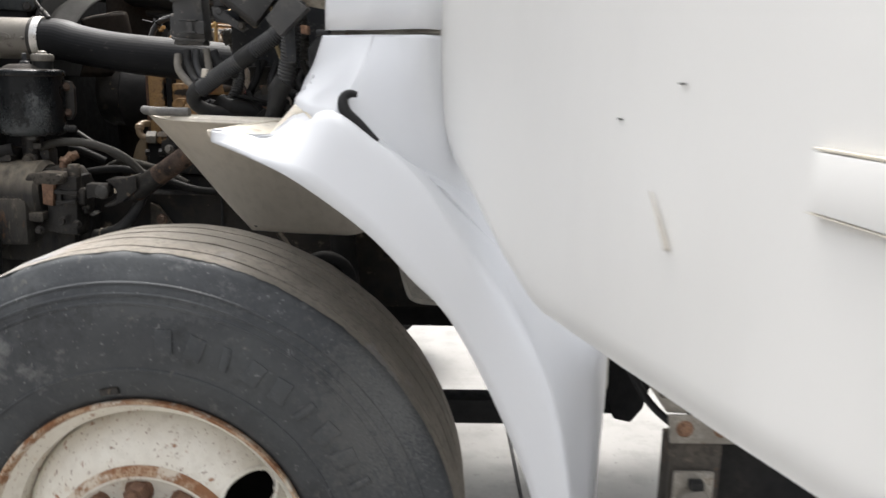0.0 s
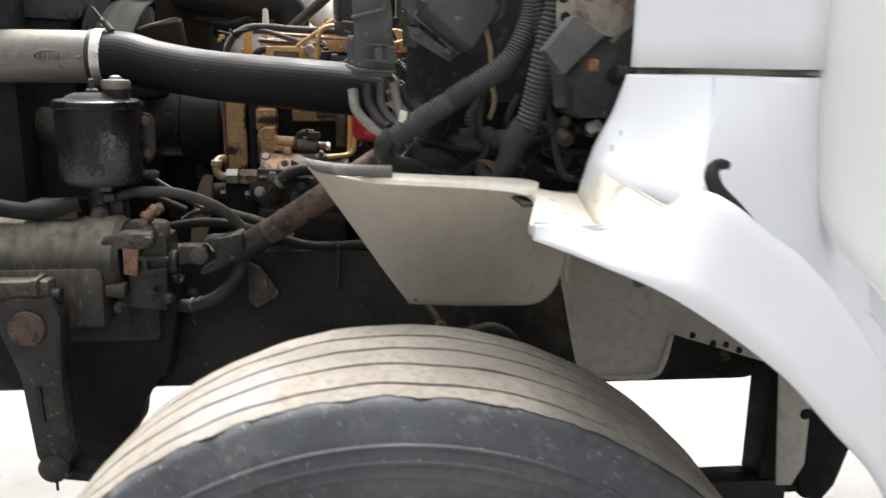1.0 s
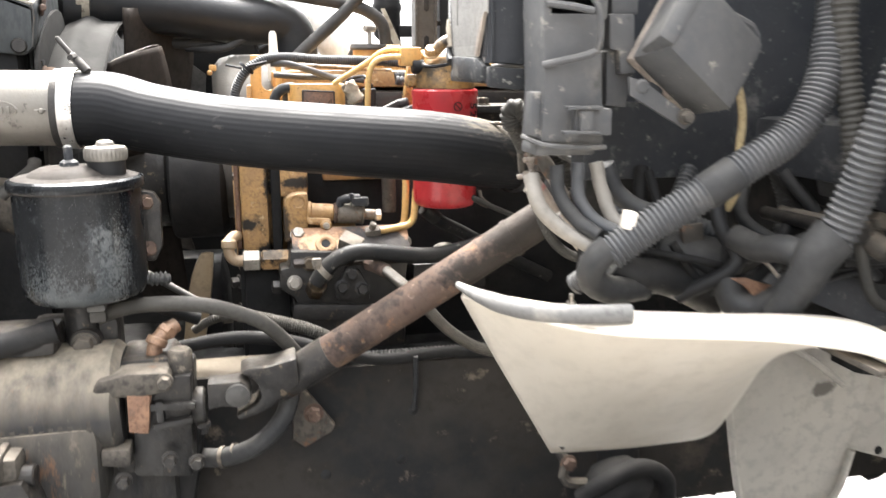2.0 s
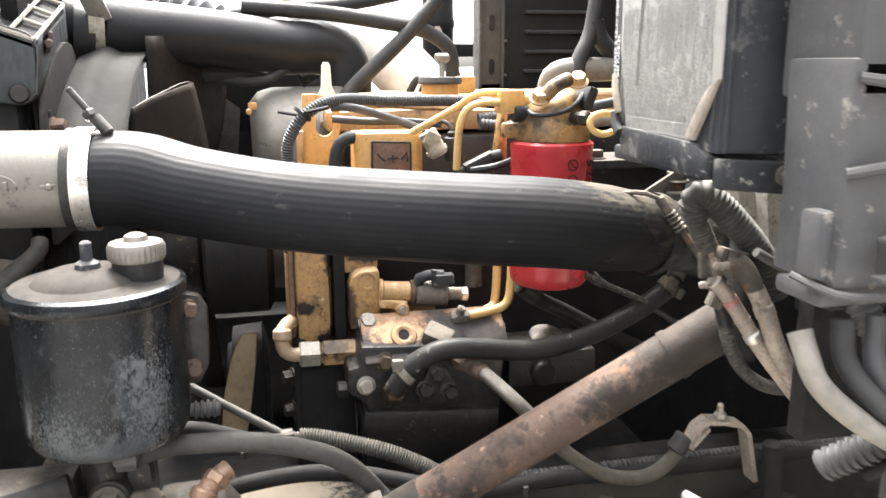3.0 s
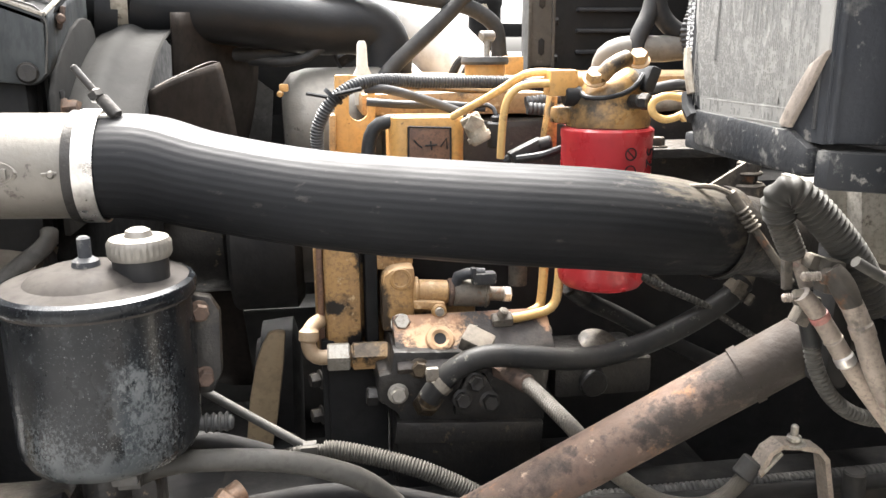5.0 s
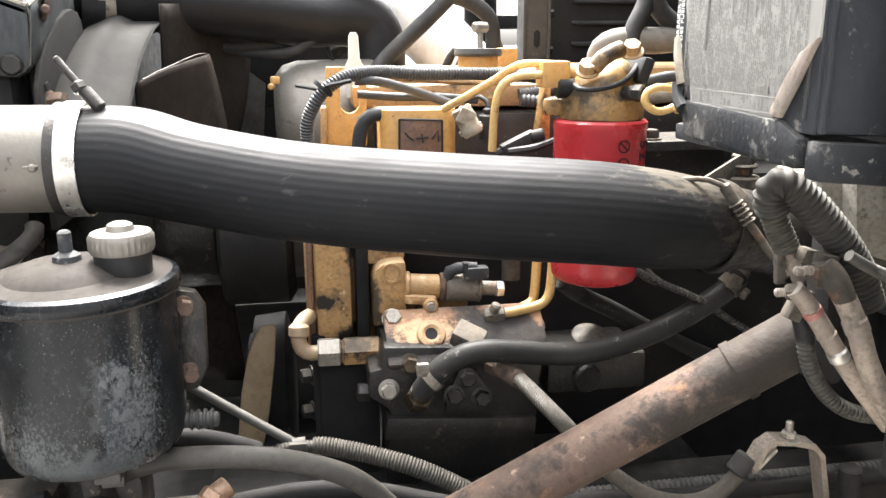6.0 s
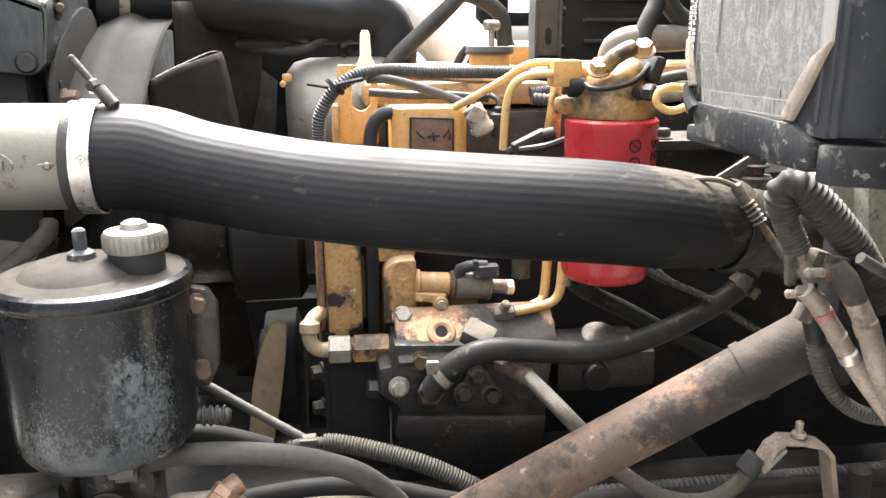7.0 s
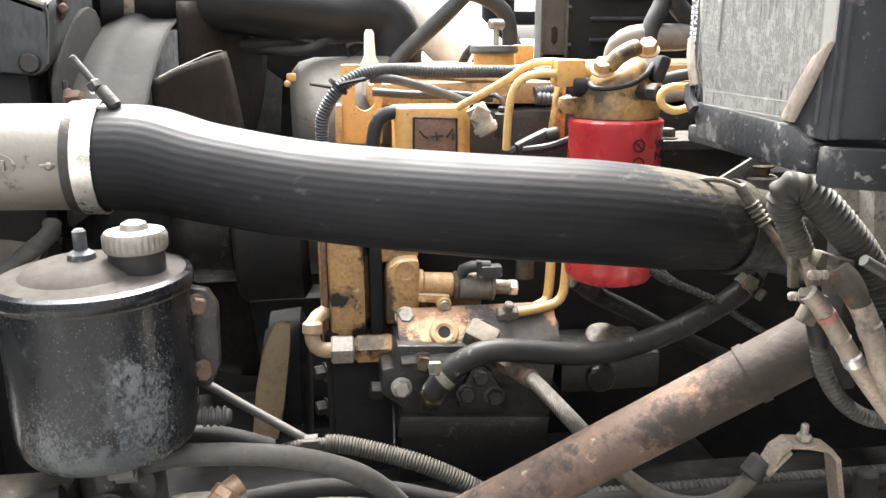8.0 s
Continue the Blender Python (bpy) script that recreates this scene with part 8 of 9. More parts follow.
# ---- hoses and cables ----
def build_hoses():
    a = thing("pump_hose", (-0.5, 2.18, 1.14), "black rubber hose from the pump with a worm clamp", "hose")
    part("hose", tube([(-0.6882, 2.1920, 1.1165), (-0.6782, 2.1880, 1.1331), (-0.6629, 2.1860, 1.1496), (-0.6399, 2.1840, 1.1627), (-0.6127, 2.1840, 1.1666), (-0.5687, 2.1860, 1.1611), (-0.5273, 2.1900, 1.1542), (-0.4893, 2.1920, 1.1532), (-0.4439, 2.1950, 1.1606), (-0.3974, 2.2000, 1.1738), (-0.3542, 2.2050, 1.1918), (-0.3177, 2.2100, 1.2110), (-0.2923, 2.2200, 1.2266)], 0.0134, 24, 0.008), "dark_rubber", a)
    ax = Vector((0.018, 0, 0.016)).normalized()
    part("worm_clamp", join(band((-0.6756, 2.1880, 1.1357), ax, 0.0140, 0.010, 0.0014), cyl((-0.6896, 2.1780, 1.1587), (-0.6879, 2.1720, 1.1449), 0.0062, 14), box((-0.6881, 2.1700, 1.1566), (0.014, 0.008, 0.012), 0.002)), "grey_iron", a, "dull worm clamp")
    part("end_clamp", join(band((-0.3054, 2.2120, 1.2204), (0.55, 0, 0.5), 0.0142, 0.013, 0.0014), cyl((-0.3013, 2.1950, 1.2165), (-0.2951, 2.1900, 1.2122), 0.0075, 14), box((-0.3109, 2.1950, 1.2281), (0.014, 0.008, 0.018), 0.002, (0, 30, 0))), "iron_dusty", a, "dusty worm clamp")
    part("pipe_end", tube([(-0.2969, 2.2200, 1.2211), (-0.2840, 2.2300, 1.2333), (-0.2764, 2.2400, 1.2489)], 0.0125, 16), "iron_dusty", a)
    w2 = thing("drain_hose", (-0.45, 2.30, 1.18), "black hose dropping from the filter base", "hose")
    part("hose", tube([(-0.4956, 2.2800, 1.2157), (-0.4656, 2.2900, 1.1909), (-0.4192, 2.3000, 1.1653), (-0.3456, 2.3200, 1.1207), (-0.2410, 2.3400, 1.0648)], 0.0115, 16), "dark_rubber", w2)
    part("hose_collar", tube([(-0.4941, 2.2800, 1.2142), (-0.4822, 2.2840, 1.2042), (-0.4717, 2.2880, 1.1957)], 0.0125, 16), "iron", w2)
    b = thing("braided_line", (-0.5, 2.12, 1.06), "tan braided steel hose with crimped end", "hose")
    part("braid", tube([(-0.5800, 2.1700, 1.1374), (-0.5696, 2.1300, 1.1331), (-0.5558, 2.0900, 1.1239), (-0.5289, 2.0750, 1.0953), (-0.4984, 2.0700, 1.0628), (-0.4528, 2.0700, 1.0320), (-0.4050, 2.0750, 1.0197), (-0.3719, 2.0780, 1.0287), (-0.3441, 2.0800, 1.0555)], 0.0088, 16, 0.006), "braid", b, "woven braid sheath")
    part("ferrule", join(cyl((-0.5949, 2.2000, 1.1394), (-0.5784, 2.1660, 1.1363), 0.0115, 18), cyl((-0.6019, 2.2150, 1.1392), (-0.5934, 2.1980, 1.1387), 0.0125, 6)), "rusty", b, "rusty crimped ferrule")
    part("end_sleeve", cyl((-0.3568, 2.0780, 1.0481), (-0.3432, 2.0780, 1.0674), 0.0125, 20), "rubber", b)
    s = thing("line_support", (-0.3, 2.08, 1.0), "bent steel strap bracket with a threaded stud", "bracket")
    strap = [Vector(p) for p in ((-0.3425, 2.0750, 1.0582), (-0.3318, 2.0750, 1.0797), (-0.3197, 2.0750, 1.0875), (-0.2980, 2.0750, 1.0851), (-0.2742, 2.0750, 1.0785), (-0.2641, 2.0750, 1.0668), (-0.2493, 2.0750, 0.9999))]
    bm = bmesh.new()
    rows = []
    for i, p in enumerate(strap):
        d = (strap[min(i + 1, 6)] - strap[max(i - 1, 0)]).normalized()
        nn = Vector((-d.z, 0, d.x)) * 0.003
        rows.append([bm.verts.new(p + nn + Vector((0, -0.011, 0))), bm.verts.new(p + nn + Vector((0, 0.011, 0))), bm.verts.new(p - nn + Vector((0, 0.011, 0))), bm.verts.new(p - nn + Vector((0, -0.011, 0)))])
    for u, v in zip(rows, rows[1:]):
        for k in range(4):
            bm.faces.new((u[k], u[(k + 1) % 4], v[(k + 1) % 4], v[k]))
    bm.faces.new(rows[0])
    bm.faces.new(rows[-1])
    part("strap", bm, "dust_cable", s, "dusty bent strap", 30)
    part("stay", cyl((-0.3438, 2.0650, 1.0546), (-0.3164, 2.0700, 1.0779), 0.003, 8), "zinc", s)
    sx, sy, sz = (-0.3024, 2.0720, 1.0851)
    part("stud", join(cyl((sx, sy, sz), (sx, sy, sz + 0.024), 0.0042, 12), cyl((sx, sy, sz + 0.004), (sx, sy, sz + 0.012), 0.0082, 6), lathe([(0, 0.0015), (0.013, 0.0015), (0.013, 0.0035), (0, 0.0035)], (sx, sy, sz), (0, 0, 1), 18)), "zinc", s, "threaded stud with nut")
    c = thing("lower_loom", (-0.75, 2.15, 1.02), "dusty tan-grey corrugated loom above the frame", "wiring harness")
    part("loom", corrugated([(-0.8119, 2.1500, 1.0835), (-0.7967, 2.1490, 1.0822), (-0.7725, 2.1460, 1.0772), (-0.7422, 2.1400, 1.0699), (-0.7093, 2.1300, 1.0619), (-0.6760, 2.1250, 1.0468), (-0.6455, 2.1200, 1.0299)], 0.0104, 0.0036, 0.14, 20), "loom_dusty", c, "split corrugated loom")
    part("thin_loom", corrugated([(-0.8778, 2.1650, 1.0600), (-0.8609, 2.1600, 1.0717), (-0.8444, 2.1550, 1.0800), (-0.8259, 2.1520, 1.0829), (-0.8101, 2.1500, 1.0827)], 0.0071, 0.0036, 0.14, 16), "loom_dusty", c, "thin corrugated loom")
    part("tie", join(band((-0.8259, 2.1520, 1.0829), (1, 0, 0.05), 0.0082, 0.014, 0.002), box((-0.8271, 2.1380, 1.0885), (0.018, 0.005, 0.012), 0.001)), "loom_dusty", c, "dusty tie band")
    part("rail_loom", corrugated([(-0.62, 2.12, 1.012), (-0.45, 2.118, 1.012), (-0.2, 2.118, 1.012), (0.0, 2.118, 1.012)], 0.010, 0.0066), "rubber", c)
    g = thing("return_hose", (-0.85, 2.04, 1.03), "grey-black hydraulic hose curving off the reservoir", "hose")
    part("hose", tube([(-0.9964, 2.0500, 1.1170), (-0.9712, 2.0450, 1.1324), (-0.9445, 2.0400, 1.1399), (-0.9234, 2.0350, 1.1427), (-0.8851, 2.0300, 1.1430), (-0.8473, 2.0300, 1.1377), (-0.8093, 2.0350, 1.1242), (-0.7755, 2.0400, 1.1059), (-0.7484, 2.0500, 1.0773), (-0.7257, 2.0600, 1.0435)], 0.0104, 20), "loom_dark", g)
    part("collar", box((-0.9847, 2.0300, 1.1318), (0.020, 0.012, 0.014), 0.002), "grey_metal", g)
    part("second_hose", tube([(-0.92, 2.09, 1.05), (-0.889, 2.085, 1.062), (-0.815, 2.08, 1.072), (-0.749, 2.08, 1.064), (-0.682, 2.083, 1.042), (-0.60, 2.09, 1.018), (-0.50, 2.10, 1.018), (-0.40, 2.10, 1.012), (0.0, 2.10, 1.012)], 0.0095, 14), "dark", g)
    part("loop_hose", tube([(-0.720, 2.06, 1.05), (-0.736, 2.04, 1.010), (-0.752, 2.02, 0.968), (-0.790, 2.02, 0.930), (-0.835, 2.03, 0.912), (-0.87, 2.05, 0.905)], 0.0135, 16), "rubber", g)
    part("loop_clamp", join(band((-0.838, 2.032, 0.911), (1, -0.4, 0.15), 0.0138, 0.006, 0.0016), band((-0.82, 2.028, 0.917), (1, -0.4, 0.3), 0.0138, 0.004, 0.0012)), "iron_dusty", g)
    part("dark_knot", rough_up(join(tube([(-0.9517, 2.1300, 1.1149), (-0.9263, 2.1300, 1.1142), (-0.9026, 2.1400, 1.1006), (-0.8692, 2.1500, 1.0833)], 0.010, 12)), 0.002, 30), "dark", g)
    d = thing("dip_rod", (-0.9, 2.17, 1.11), "thin grey steel tube slanting behind the reservoir", "pipe")
    part("rod", tube([(-0.9536, 2.1900, 1.1555), (-0.8931, 2.1750, 1.1194), (-0.8303, 2.1580, 1.0841)], 0.0052, 12), "grey_metal", d)
    w = thing("left_wires", (-1.1, 2.0, 1.1), "dark hoses and grommet beside the reservoir foot", "hose")
    part("hose", tube([(-1.22, 1.99, 1.13), (-1.13, 1.98, 1.115), (-1.08, 1.99, 1.115), (-1.03, 2.0, 1.125)], 0.016, 12), "dark", w)
    part("foot", rough_up(box((-1.08, 2.02, 1.112), (0.10, 0.07, 0.035), 0.012), 0.002, 30), "iron", w)

    k = thing("battery_cables", (-0.42, 1.86, 1.23), "dusty tan battery cables with crimped lugs and studs", "cable")
    part("cable_one", tube([(-0.4457, 1.8760, 1.3258), (-0.4381, 1.8750, 1.3179), (-0.4286, 1.8740, 1.3057), (-0.4161, 1.8720, 1.2873), (-0.4045, 1.8700, 1.2696), (-0.3873, 1.8680, 1.2466), (-0.3585, 1.8650, 1.2112)], 0.0072, 18), "dust_cable", k, "dusty tan cable")
    part("cable_two", tube([(-0.4256, 1.8520, 1.3309), (-0.4200, 1.8500, 1.3215), (-0.4139, 1.8480, 1.3086), (-0.4091, 1.8460, 1.2966), (-0.4024, 1.8440, 1.2773), (-0.3873, 1.8400, 1.2469), (-0.3655, 1.8380, 1.2143)], 0.0082, 18), "dust_cable", k, "dusty tan cable")
    part("boot", rough_up(tube([(-0.4377, 1.8560, 1.3504), (-0.4331, 1.8530, 1.3435), (-0.4278, 1.8500, 1.3337), (-0.4231, 1.8480, 1.3245)], 0.0088, 16, 0.004, lambda s, L: 0.62 + 0.42 * math.sin(math.pi * min(1.0, 0.15 + 0.72 * s / L))), 0.0010, 60), "iron_dusty", k, "dusty crimped lug boot")
    part("red_sleeve", tube([(-0.4317, 1.8735, 1.3096), (-0.4301, 1.8735, 1.3073), (-0.4284, 1.8735, 1.3050)], 0.0076, 18), "pink", k, "faded red sleeve edge")
    for p, q, r in (((-0.4185, 1.8718, 1.2903), (-0.4162, 1.8718, 1.2870), 0.0078), ((-0.4154, 1.8475, 1.3106), (-0.4099, 1.8465, 1.2986), 0.0090)):
        part("crimp", cyl(p, q, r, 18), "dust_cable", k)
    part("bright_ferrule", cyl((-0.4096, 1.8700, 1.2768), (-0.4040, 1.8690, 1.2677), 0.0080, 18), "steel", k, "bright ferrule")
    for p, q in (((-0.4559, 1.8850, 1.3203), (-0.4455, 1.8800, 1.3219)), ((-0.4569, 1.8620, 1.3440), (-0.4400, 1.8580, 1.3449))):
        a, b = Vector(p), Vector(q)
        d = (b - a).normalized()
        part("stud", join(cyl(a, b, 0.0032, 14), *[cyl(a + d * (0.0015 + 0.0019 * j), a + d * (0.0026 + 0.0019 * j), 0.0037, 14) for j in range(7)]), "dust_cable", k, "threaded stud")
        part("nut", cyl(b - d * 0.004, b + d * 0.006, 0.0072, 6), "iron_dusty", k, "dusty brown nut")
    part("lug_plate", join(box((-0.4491, 1.8920, 1.3370), (0.007, 0.006, 0.024), 0.001, (0, -6, 0)), box((-0.4362, 1.8840, 1.3107), (0.012, 0.012, 0.026), 0.002, (0, 25, 0)), box((-0.4309, 1.8660, 1.3421), (0.014, 0.014, 0.026), 0.003, (0, 10, 0)), box((-0.4316, 1.8800, 1.3484), (0.022, 0.014, 0.012), 0.004, (0, 20, 0))), "iron_dusty", k, "grimy lug plates")
    part("lug_tape", tube([(-0.4307, 1.8880, 1.3013), (-0.4271, 1.8870, 1.2895), (-0.4244, 1.8860, 1.2777)], 0.0071, 14), "dark_rubber", k, "grimy black tape wrap")
    part("big_loom", corrugated([(-0.4607, 1.8880, 1.3835), (-0.4654, 1.8860, 1.3936), (-0.4645, 1.8830, 1.4020), (-0.4564, 1.8800, 1.4027), (-0.4432, 1.8770, 1.3924), (-0.4276, 1.8750, 1.3766), (-0.4099, 1.8750, 1.3571), (-0.3931, 1.8770, 1.3342), (-0.3803, 1.8800, 1.3085)], 0.0134, 0.0048, 0.15, 22), "loom_dark", k, "thick corrugated loom bend")
    part("grey_pipe", tube([(-0.4344, 1.8350, 1.3616), (-0.4133, 1.8350, 1.3499), (-0.3702, 1.8350, 1.3291)], 0.0042, 10), "grey_metal", k, "thin dusty grey pipe")
    part("small_loom", corrugated([(-0.4577, 1.8970, 1.3824), (-0.4529, 1.8960, 1.3713), (-0.4467, 1.8950, 1.3590), (-0.4427, 1.8930, 1.3497)], 0.0102, 0.0035, 0.10, 18), "loom_dusty", k, "short corrugated sleeve")
    part("pale_band", band((-0.4589, 1.8970, 1.3851), (0.35, 0, -0.9), 0.0090, 0.004, 0.0008), "zinc", k, "pale band at the bend")
    part("core_pipe", tube([(-0.4439, 1.8930, 1.3524), (-0.4376, 1.8920, 1.3400), (-0.4326, 1.8900, 1.3266)], 0.0053, 14), "dust_cable", k)
    part("low_loom", corrugated([(-0.4258, 1.8860, 1.2815), (-0.4222, 1.8850, 1.2658), (-0.4133, 1.8840, 1.2467), (-0.3996, 1.8840, 1.2299), (-0.3815, 1.8840, 1.2174), (-0.3590, 1.8840, 1.2108), (-0.3310, 1.8850, 1.2103)], 0.0067, 0.0041, 0.18, 18), "loom_dark", k, "curved corrugated sleeve")
    part("band_wire", tube([(-0.4290, 1.8450, 1.3585), (-0.4228, 1.8400, 1.3555), (-0.4061, 1.8300, 1.3484)], 0.0030, 10), "grey_plastic", k)
    part("terminal_tray", box((-0.40, 1.90, 1.30), (0.02, 0.03, 0.12), 0.004), "dark", k)
    part("back_wire", corrugated([(-0.4253, 2.2200, 1.2425), (-0.3920, 2.2100, 1.2259), (-0.3523, 2.2000, 1.2082), (-0.3191, 2.2000, 1.1860), (-0.2881, 2.1900, 1.1658), (-0.2528, 2.1900, 1.1413)], 0.0047, 0.004), "loom_dark", k, "thin corrugated sleeve")
    part("wire_fork", rough_up(join(tube([(-0.4306, 2.2250, 1.2469), (-0.4143, 2.2200, 1.2350), (-0.3983, 2.2150, 1.2274)], 0.005, 8), tube([(-0.4113, 2.2250, 1.2516), (-0.4098, 2.2200, 1.2404), (-0.3970, 2.2150, 1.2288)], 0.004, 8)), 0.001, 60), "iron_dusty", k, "small dusty fork clip")
    n = thing("firewall_duct", (-0.3, 2.02, 1.2), "tan dusty insulated duct panel on the firewall corner", "panel")
    part("duct", rough_up(prism([(-0.3593, 1.3902), (-0.3221, 1.3891), (-0.3140, 1.3335), (-0.3240, 1.3386), (-0.3364, 1.3503), (-0.3455, 1.3658), (-0.3551, 1.3742)], 1.985, 2.06, 0.006), 0.0015, 40), "duct", n, "rough tan panel")
    part("post", rough_up(prism([(-0.3400, 1.4007), (-0.2920, 1.3994), (-0.2772, 1.3089), (-0.3309, 1.3266)], 1.965, 2.0, 0.004), 0.001, 40), "duct", n, "dusty tan post")
    part("back_sheet", rough_up(prism([(-0.2987, 1.3751), (-0.1707, 1.3650), (-0.1443, 1.1903), (-0.2309, 1.2495), (-0.2747, 1.2995), (-0.2927, 1.3402)], 2.03, 2.05, 0.003), 0.001, 40), "iron_dusty", n, "rough grey-brown sheet")

    f = thing("main_loom", (-0.35, 1.6, 1.28), "thick dusty black corrugated loom in front of the firewall", "wiring harness")
    part("loom", corrugated([(-0.240, 1.61, 1.62), (-0.250, 1.60, 1.54), (-0.259, 1.590, 1.481), (-0.271, 1.582, 1.435), (-0.294, 1.582, 1.396), (-0.333, 1.587, 1.368), (-0.379, 1.595, 1.337), (-0.419, 1.603, 1.311), (-0.455, 1.61, 1.285)], 0.0168, 0.0047, 0.11, 18), "loom", f, "thick corrugated loom")
    part("tape_wrap", tube([(-0.345, 1.5890, 1.3600), (-0.358, 1.5912, 1.3510), (-0.372, 1.5938, 1.3418)], 0.0174, 16), "rubber", f)
    part("tail", tube([(-0.455, 1.608, 1.292), (-0.468, 1.612, 1.278), (-0.466, 1.62, 1.258), (-0.44, 1.63, 1.244), (-0.40, 1.65, 1.240)], 0.014, 14), "rubber", f)
    for pts, mt, r in ((((-0.512, 1.67, 1.352), (-0.508, 1.655, 1.325), (-0.492, 1.645, 1.306), (-0.468, 1.63, 1.290), (-0.452, 1.615, 1.287)), "pale_hose", 0.0075), (((-0.470, 1.655, 1.365), (-0.470, 1.652, 1.333), (-0.458, 1.64, 1.312), (-0.44, 1.62, 1.302)), "loom", 0.0066), (((-0.452, 1.655, 1.365), (-0.447, 1.65, 1.338), (-0.440, 1.635, 1.312), (-0.43, 1.62, 1.306)), "pale_hose", 0.0068), (((-0.440, 1.66, 1.362), (-0.428, 1.66, 1.335), (-0.405, 1.65, 1.318), (-0.39, 1.63, 1.318)), "rubber", 0.009), (((-0.490, 1.66, 1.362), (-0.488, 1.655, 1.335), (-0.475, 1.64, 1.312), (-0.46, 1.62, 1.30)), "rubber", 0.007)):
        part("conduit", rough_up(tube(pts, r, 14, 0.005), 0.0009, 70), mt, f)
    part("white_plug", box((-0.441, 1.602, 1.318), (0.011, 0.012, 0.017), 0.002, (0, 10, 0)), "liner", f, "cream plug")
    q = thing("side_loom", (-0.25, 1.56, 1.25), "wide ribbed black loom dropping beside the relay", "wiring harness")
    part("loom", corrugated([(-0.228, 1.515, 1.64), (-0.236, 1.512, 1.56), (-0.244, 1.510, 1.476), (-0.251, 1.515, 1.433), (-0.259, 1.521, 1.390), (-0.264, 1.529, 1.352), (-0.272, 1.536, 1.317), (-0.277, 1.541, 1.301)], 0.0176, 0.0062, 0.13, 20), "loom", q, "wide ribbed loom")
    part("second_loom", corrugated([(-0.258, 1.58, 1.62), (-0.258, 1.58, 1.52), (-0.254, 1.575, 1.46), (-0.246, 1.565, 1.40), (-0.240, 1.56, 1.345)], 0.012, 0.006), "loom_dark", q)
    part("wrap", rough_up(tube([(-0.274, 1.539, 1.309), (-0.2863, 1.5430, 1.2927), (-0.2931, 1.5480, 1.2701), (-0.3026, 1.5550, 1.2450), (-0.3085, 1.5650, 1.2288)], 0.0195, 16, 0.006, lambda s, L: 1.05 - 0.42 * s / L), 0.002, 30), "rubber", q, "taped wrap")
    part("wrap_branch", rough_up(tube([(-0.2869, 1.5550, 1.2864), (-0.2991, 1.5750, 1.2904), (-0.3052, 1.6000, 1.2852), (-0.3137, 1.6300, 1.2904)], 0.013, 12), 0.002, 30), "rubber", q)
    part("low_hose", tube([(-0.3146, 1.6300, 1.2444), (-0.3171, 1.6200, 1.2299), (-0.3050, 1.6050, 1.2231), (-0.2887, 1.5900, 1.2339), (-0.2768, 1.5800, 1.2554)], 0.0155, 16), "rubber", q, "dusty blue-grey hose end")
    part("drop_hose", tube([(-0.245, 1.55, 1.345), (-0.2303, 1.5600, 1.2987), (-0.2254, 1.5550, 1.2691), (-0.2164, 1.5500, 1.2425), (-0.2012, 1.5500, 1.2353)], 0.0055, 10), "loom_dark", q)
    # dark tangle under the firewall panel
    z_t = z = thing("wire_tangle", (-0.2, 1.68, 1.2), "tangle of dark hoses, wires and clips", "wiring harness")
    rng = random.Random(21)
    for i in range(16):
        x0 = -0.40 + 0.028 * i + rng.uniform(-0.015, 0.015)
        y0 = rng.uniform(1.64, 1.74)
        pts = [(x0, y0 + 0.03, 1.345), (x0 + rng.uniform(-0.03, 0.03), y0, 1.30), (x0 + rng.uniform(-0.05, 0.05), y0 - 0.02, 1.265), (x0 + rng.uniform(-0.06, 0.06), y0 + 0.01, 1.225)]
        if i % 4 == 0:
            part("loom", corrugated(pts, rng.uniform(0.009, 0.013), 0.006), "loom", z)
        else:
            part("wire", tube(pts, rng.uniform(0.003, 0.008), 10), rng.choice(("rubber", "black", "black", "dark")), z)
    for i in range(7):
        x0 = -0.40 + 0.06 * i
        part("cross_wire", tube([(x0, 1.66, 1.24 + rng.uniform(0, 0.04)), (x0 + 0.05, 1.63, 1.25 + rng.uniform(-0.02, 0.04)), (x0 + 0.11, 1.66, 1.24 + rng.uniform(0, 0.06))], rng.uniform(0.003, 0.010), 10), rng.choice(("rubber", "black", "dark")), z)
    part("canister", lathe([(0, 0), (0.030, 0.0), (0.034, 0.01), (0.034, 0.06), (0.02, 0.075), (0, 0.075)], (-0.36, 1.70, 1.255), (0.6, -0.3, -0.1), 24), "rubber", z)
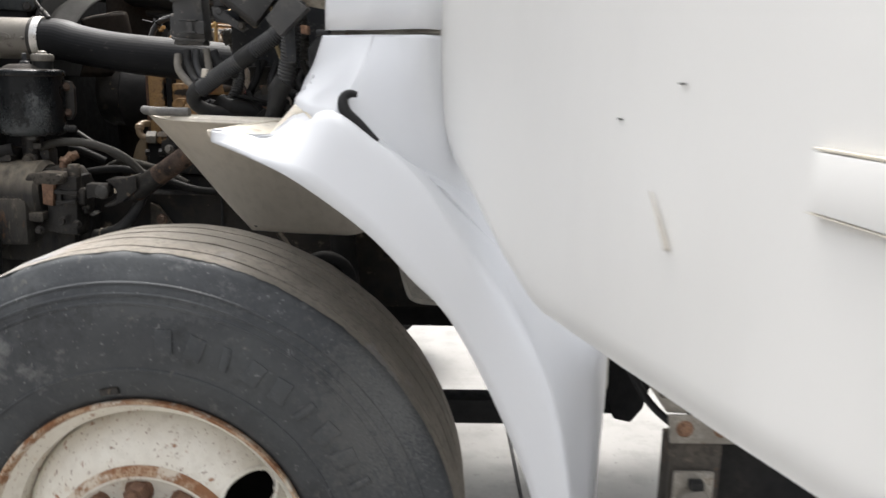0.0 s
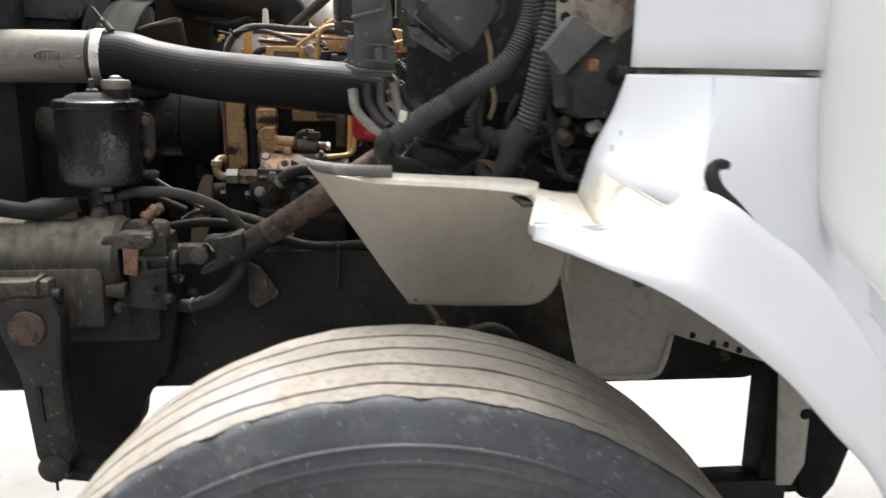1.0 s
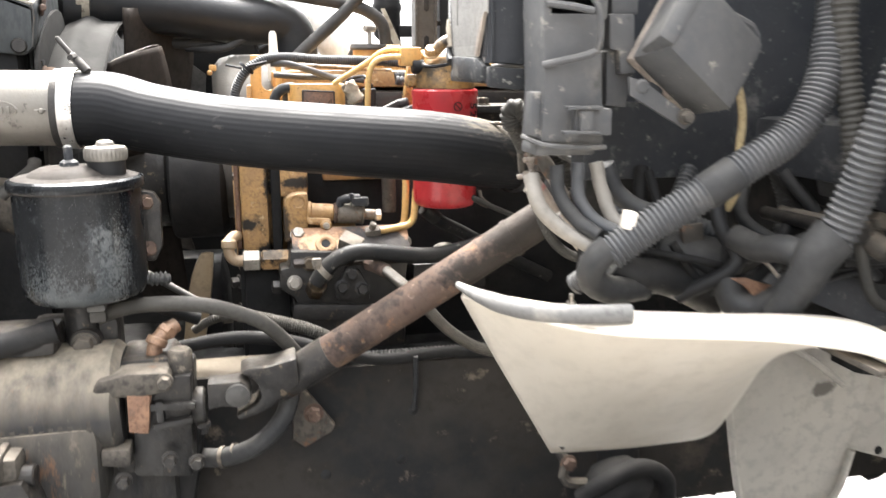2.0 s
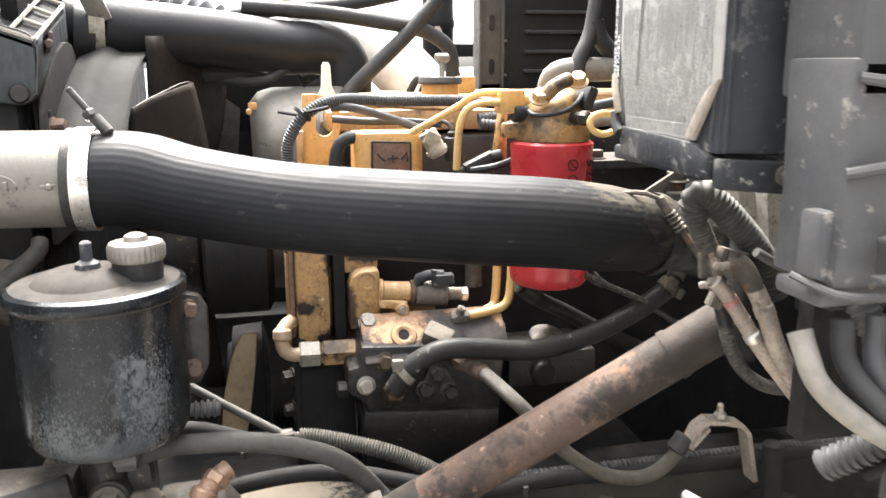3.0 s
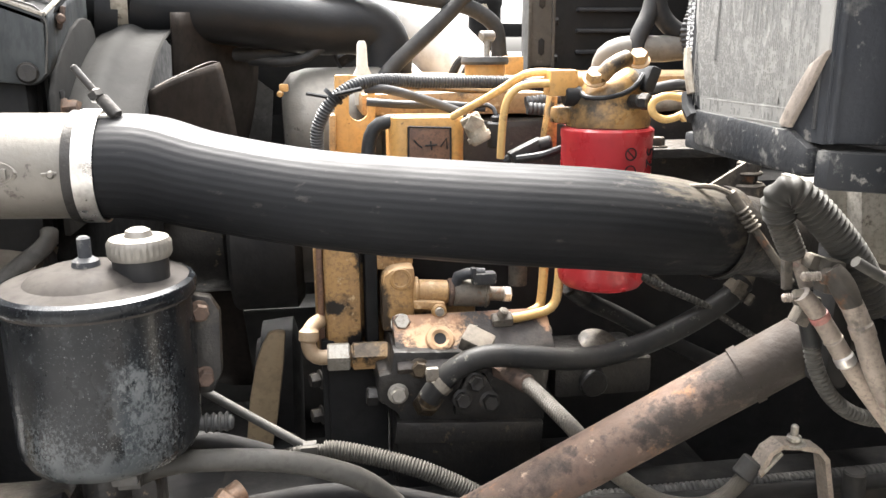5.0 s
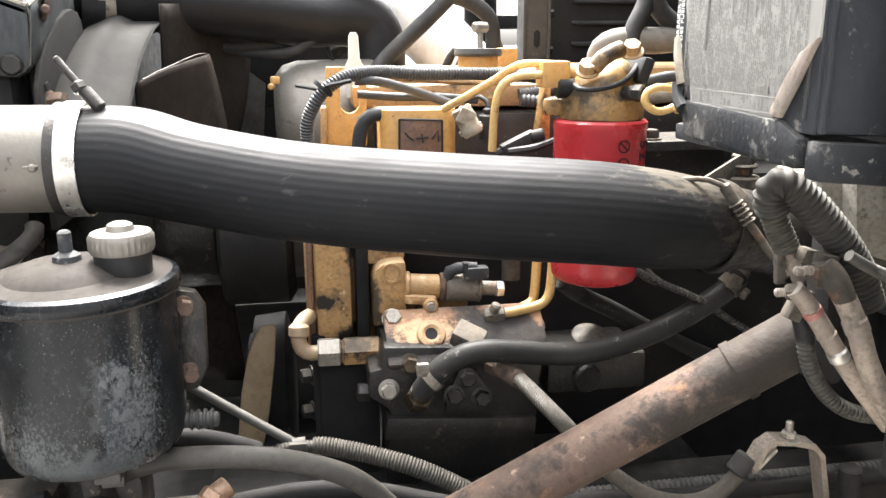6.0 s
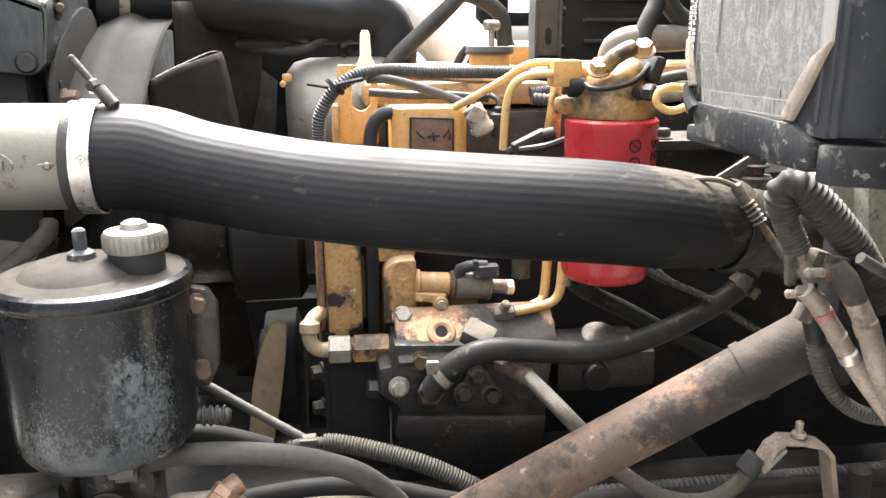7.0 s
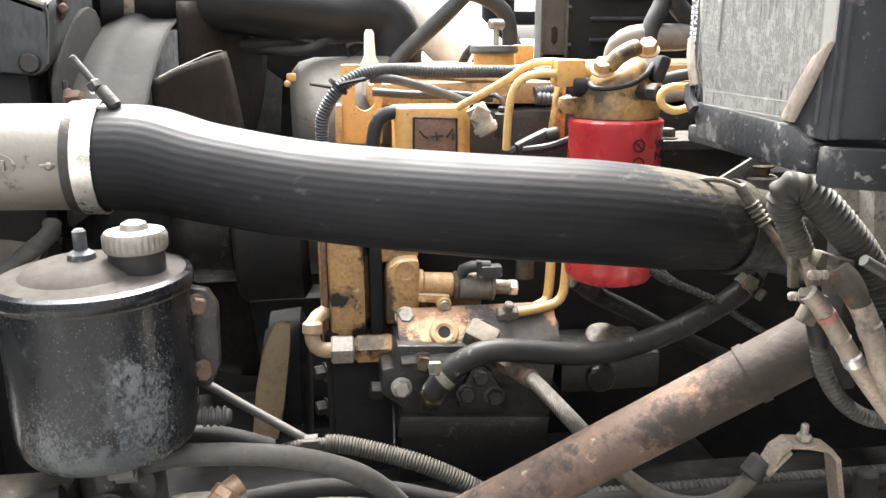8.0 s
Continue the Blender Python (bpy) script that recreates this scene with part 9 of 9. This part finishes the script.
    part("rusty_scrap", rough_up(prism([(-0.3318, 1.2570), (-0.3159, 1.2567), (-0.2935, 1.2479), (-0.2725, 1.2438), (-0.2811, 1.2299), (-0.2999, 1.2299), (-0.3163, 1.2476)], 1.600, 1.606, 0.001), 0.002, 40), "orange_rust", z, "orange-brown scrap")
    part("thick_hose", tube([(-0.4293, 1.6550, 1.2620), (-0.4099, 1.6500, 1.2506), (-0.3798, 1.6550, 1.2493), (-0.3418, 1.6650, 1.2338), (-0.3020, 1.6800, 1.2117)], 0.019, 16), "dark_rubber", z, "thick blue-black hose")
    part("flat_strap", rough_up(prism([(-0.3510, 1.2960), (-0.3258, 1.2979), (-0.3203, 1.2529), (-0.3280, 1.2443), (-0.3416, 1.2541)], 1.668, 1.673, 0.001), 0.001, 40), "iron_dusty", z, "brown flat strap")
    part("thin_wire", tube([(-0.3060, 1.6500, 1.2742), (-0.2868, 1.6400, 1.2725), (-0.2802, 1.6200, 1.2624), (-0.2772, 1.6000, 1.2501)], 0.0022, 8), "dust_cable", z)
    part("thin_wire", tube([(-0.3693, 1.6500, 1.2831), (-0.3550, 1.6450, 1.2604), (-0.3349, 1.6500, 1.2403)], 0.005, 8), "dark_rubber", z)
    for i in range(5):
        part("fitting", join(cyl((-0.235 + 0.02 * i, 1.575, 1.30 + 0.012 * (i % 3)), (-0.235 + 0.02 * i, 1.55, 1.305 + 0.012 * (i % 3)), 0.009, 6), cyl((-0.235 + 0.02 * i, 1.70, 1.30), (-0.235 + 0.02 * i, 1.56, 1.304), 0.007, 12)), "iron_dusty" if i % 2 else "iron", z)
    for x, zz in ((-0.1830, 1.3116), (-0.1504, 1.3067)):
        part("pale_plug", cyl((x, 1.545, zz - 0.004), (x + 0.010, 1.53, zz + 0.002), 0.0085, 14), "liner_grey", z_t, "pale round plug")
    part("back_panel", prism([(-0.40, 1.20), (0.05, 1.20), (0.05, 1.34), (-0.40, 1.34)], 1.80, 1.82, 0.002), "dark", z)


build_hoses()
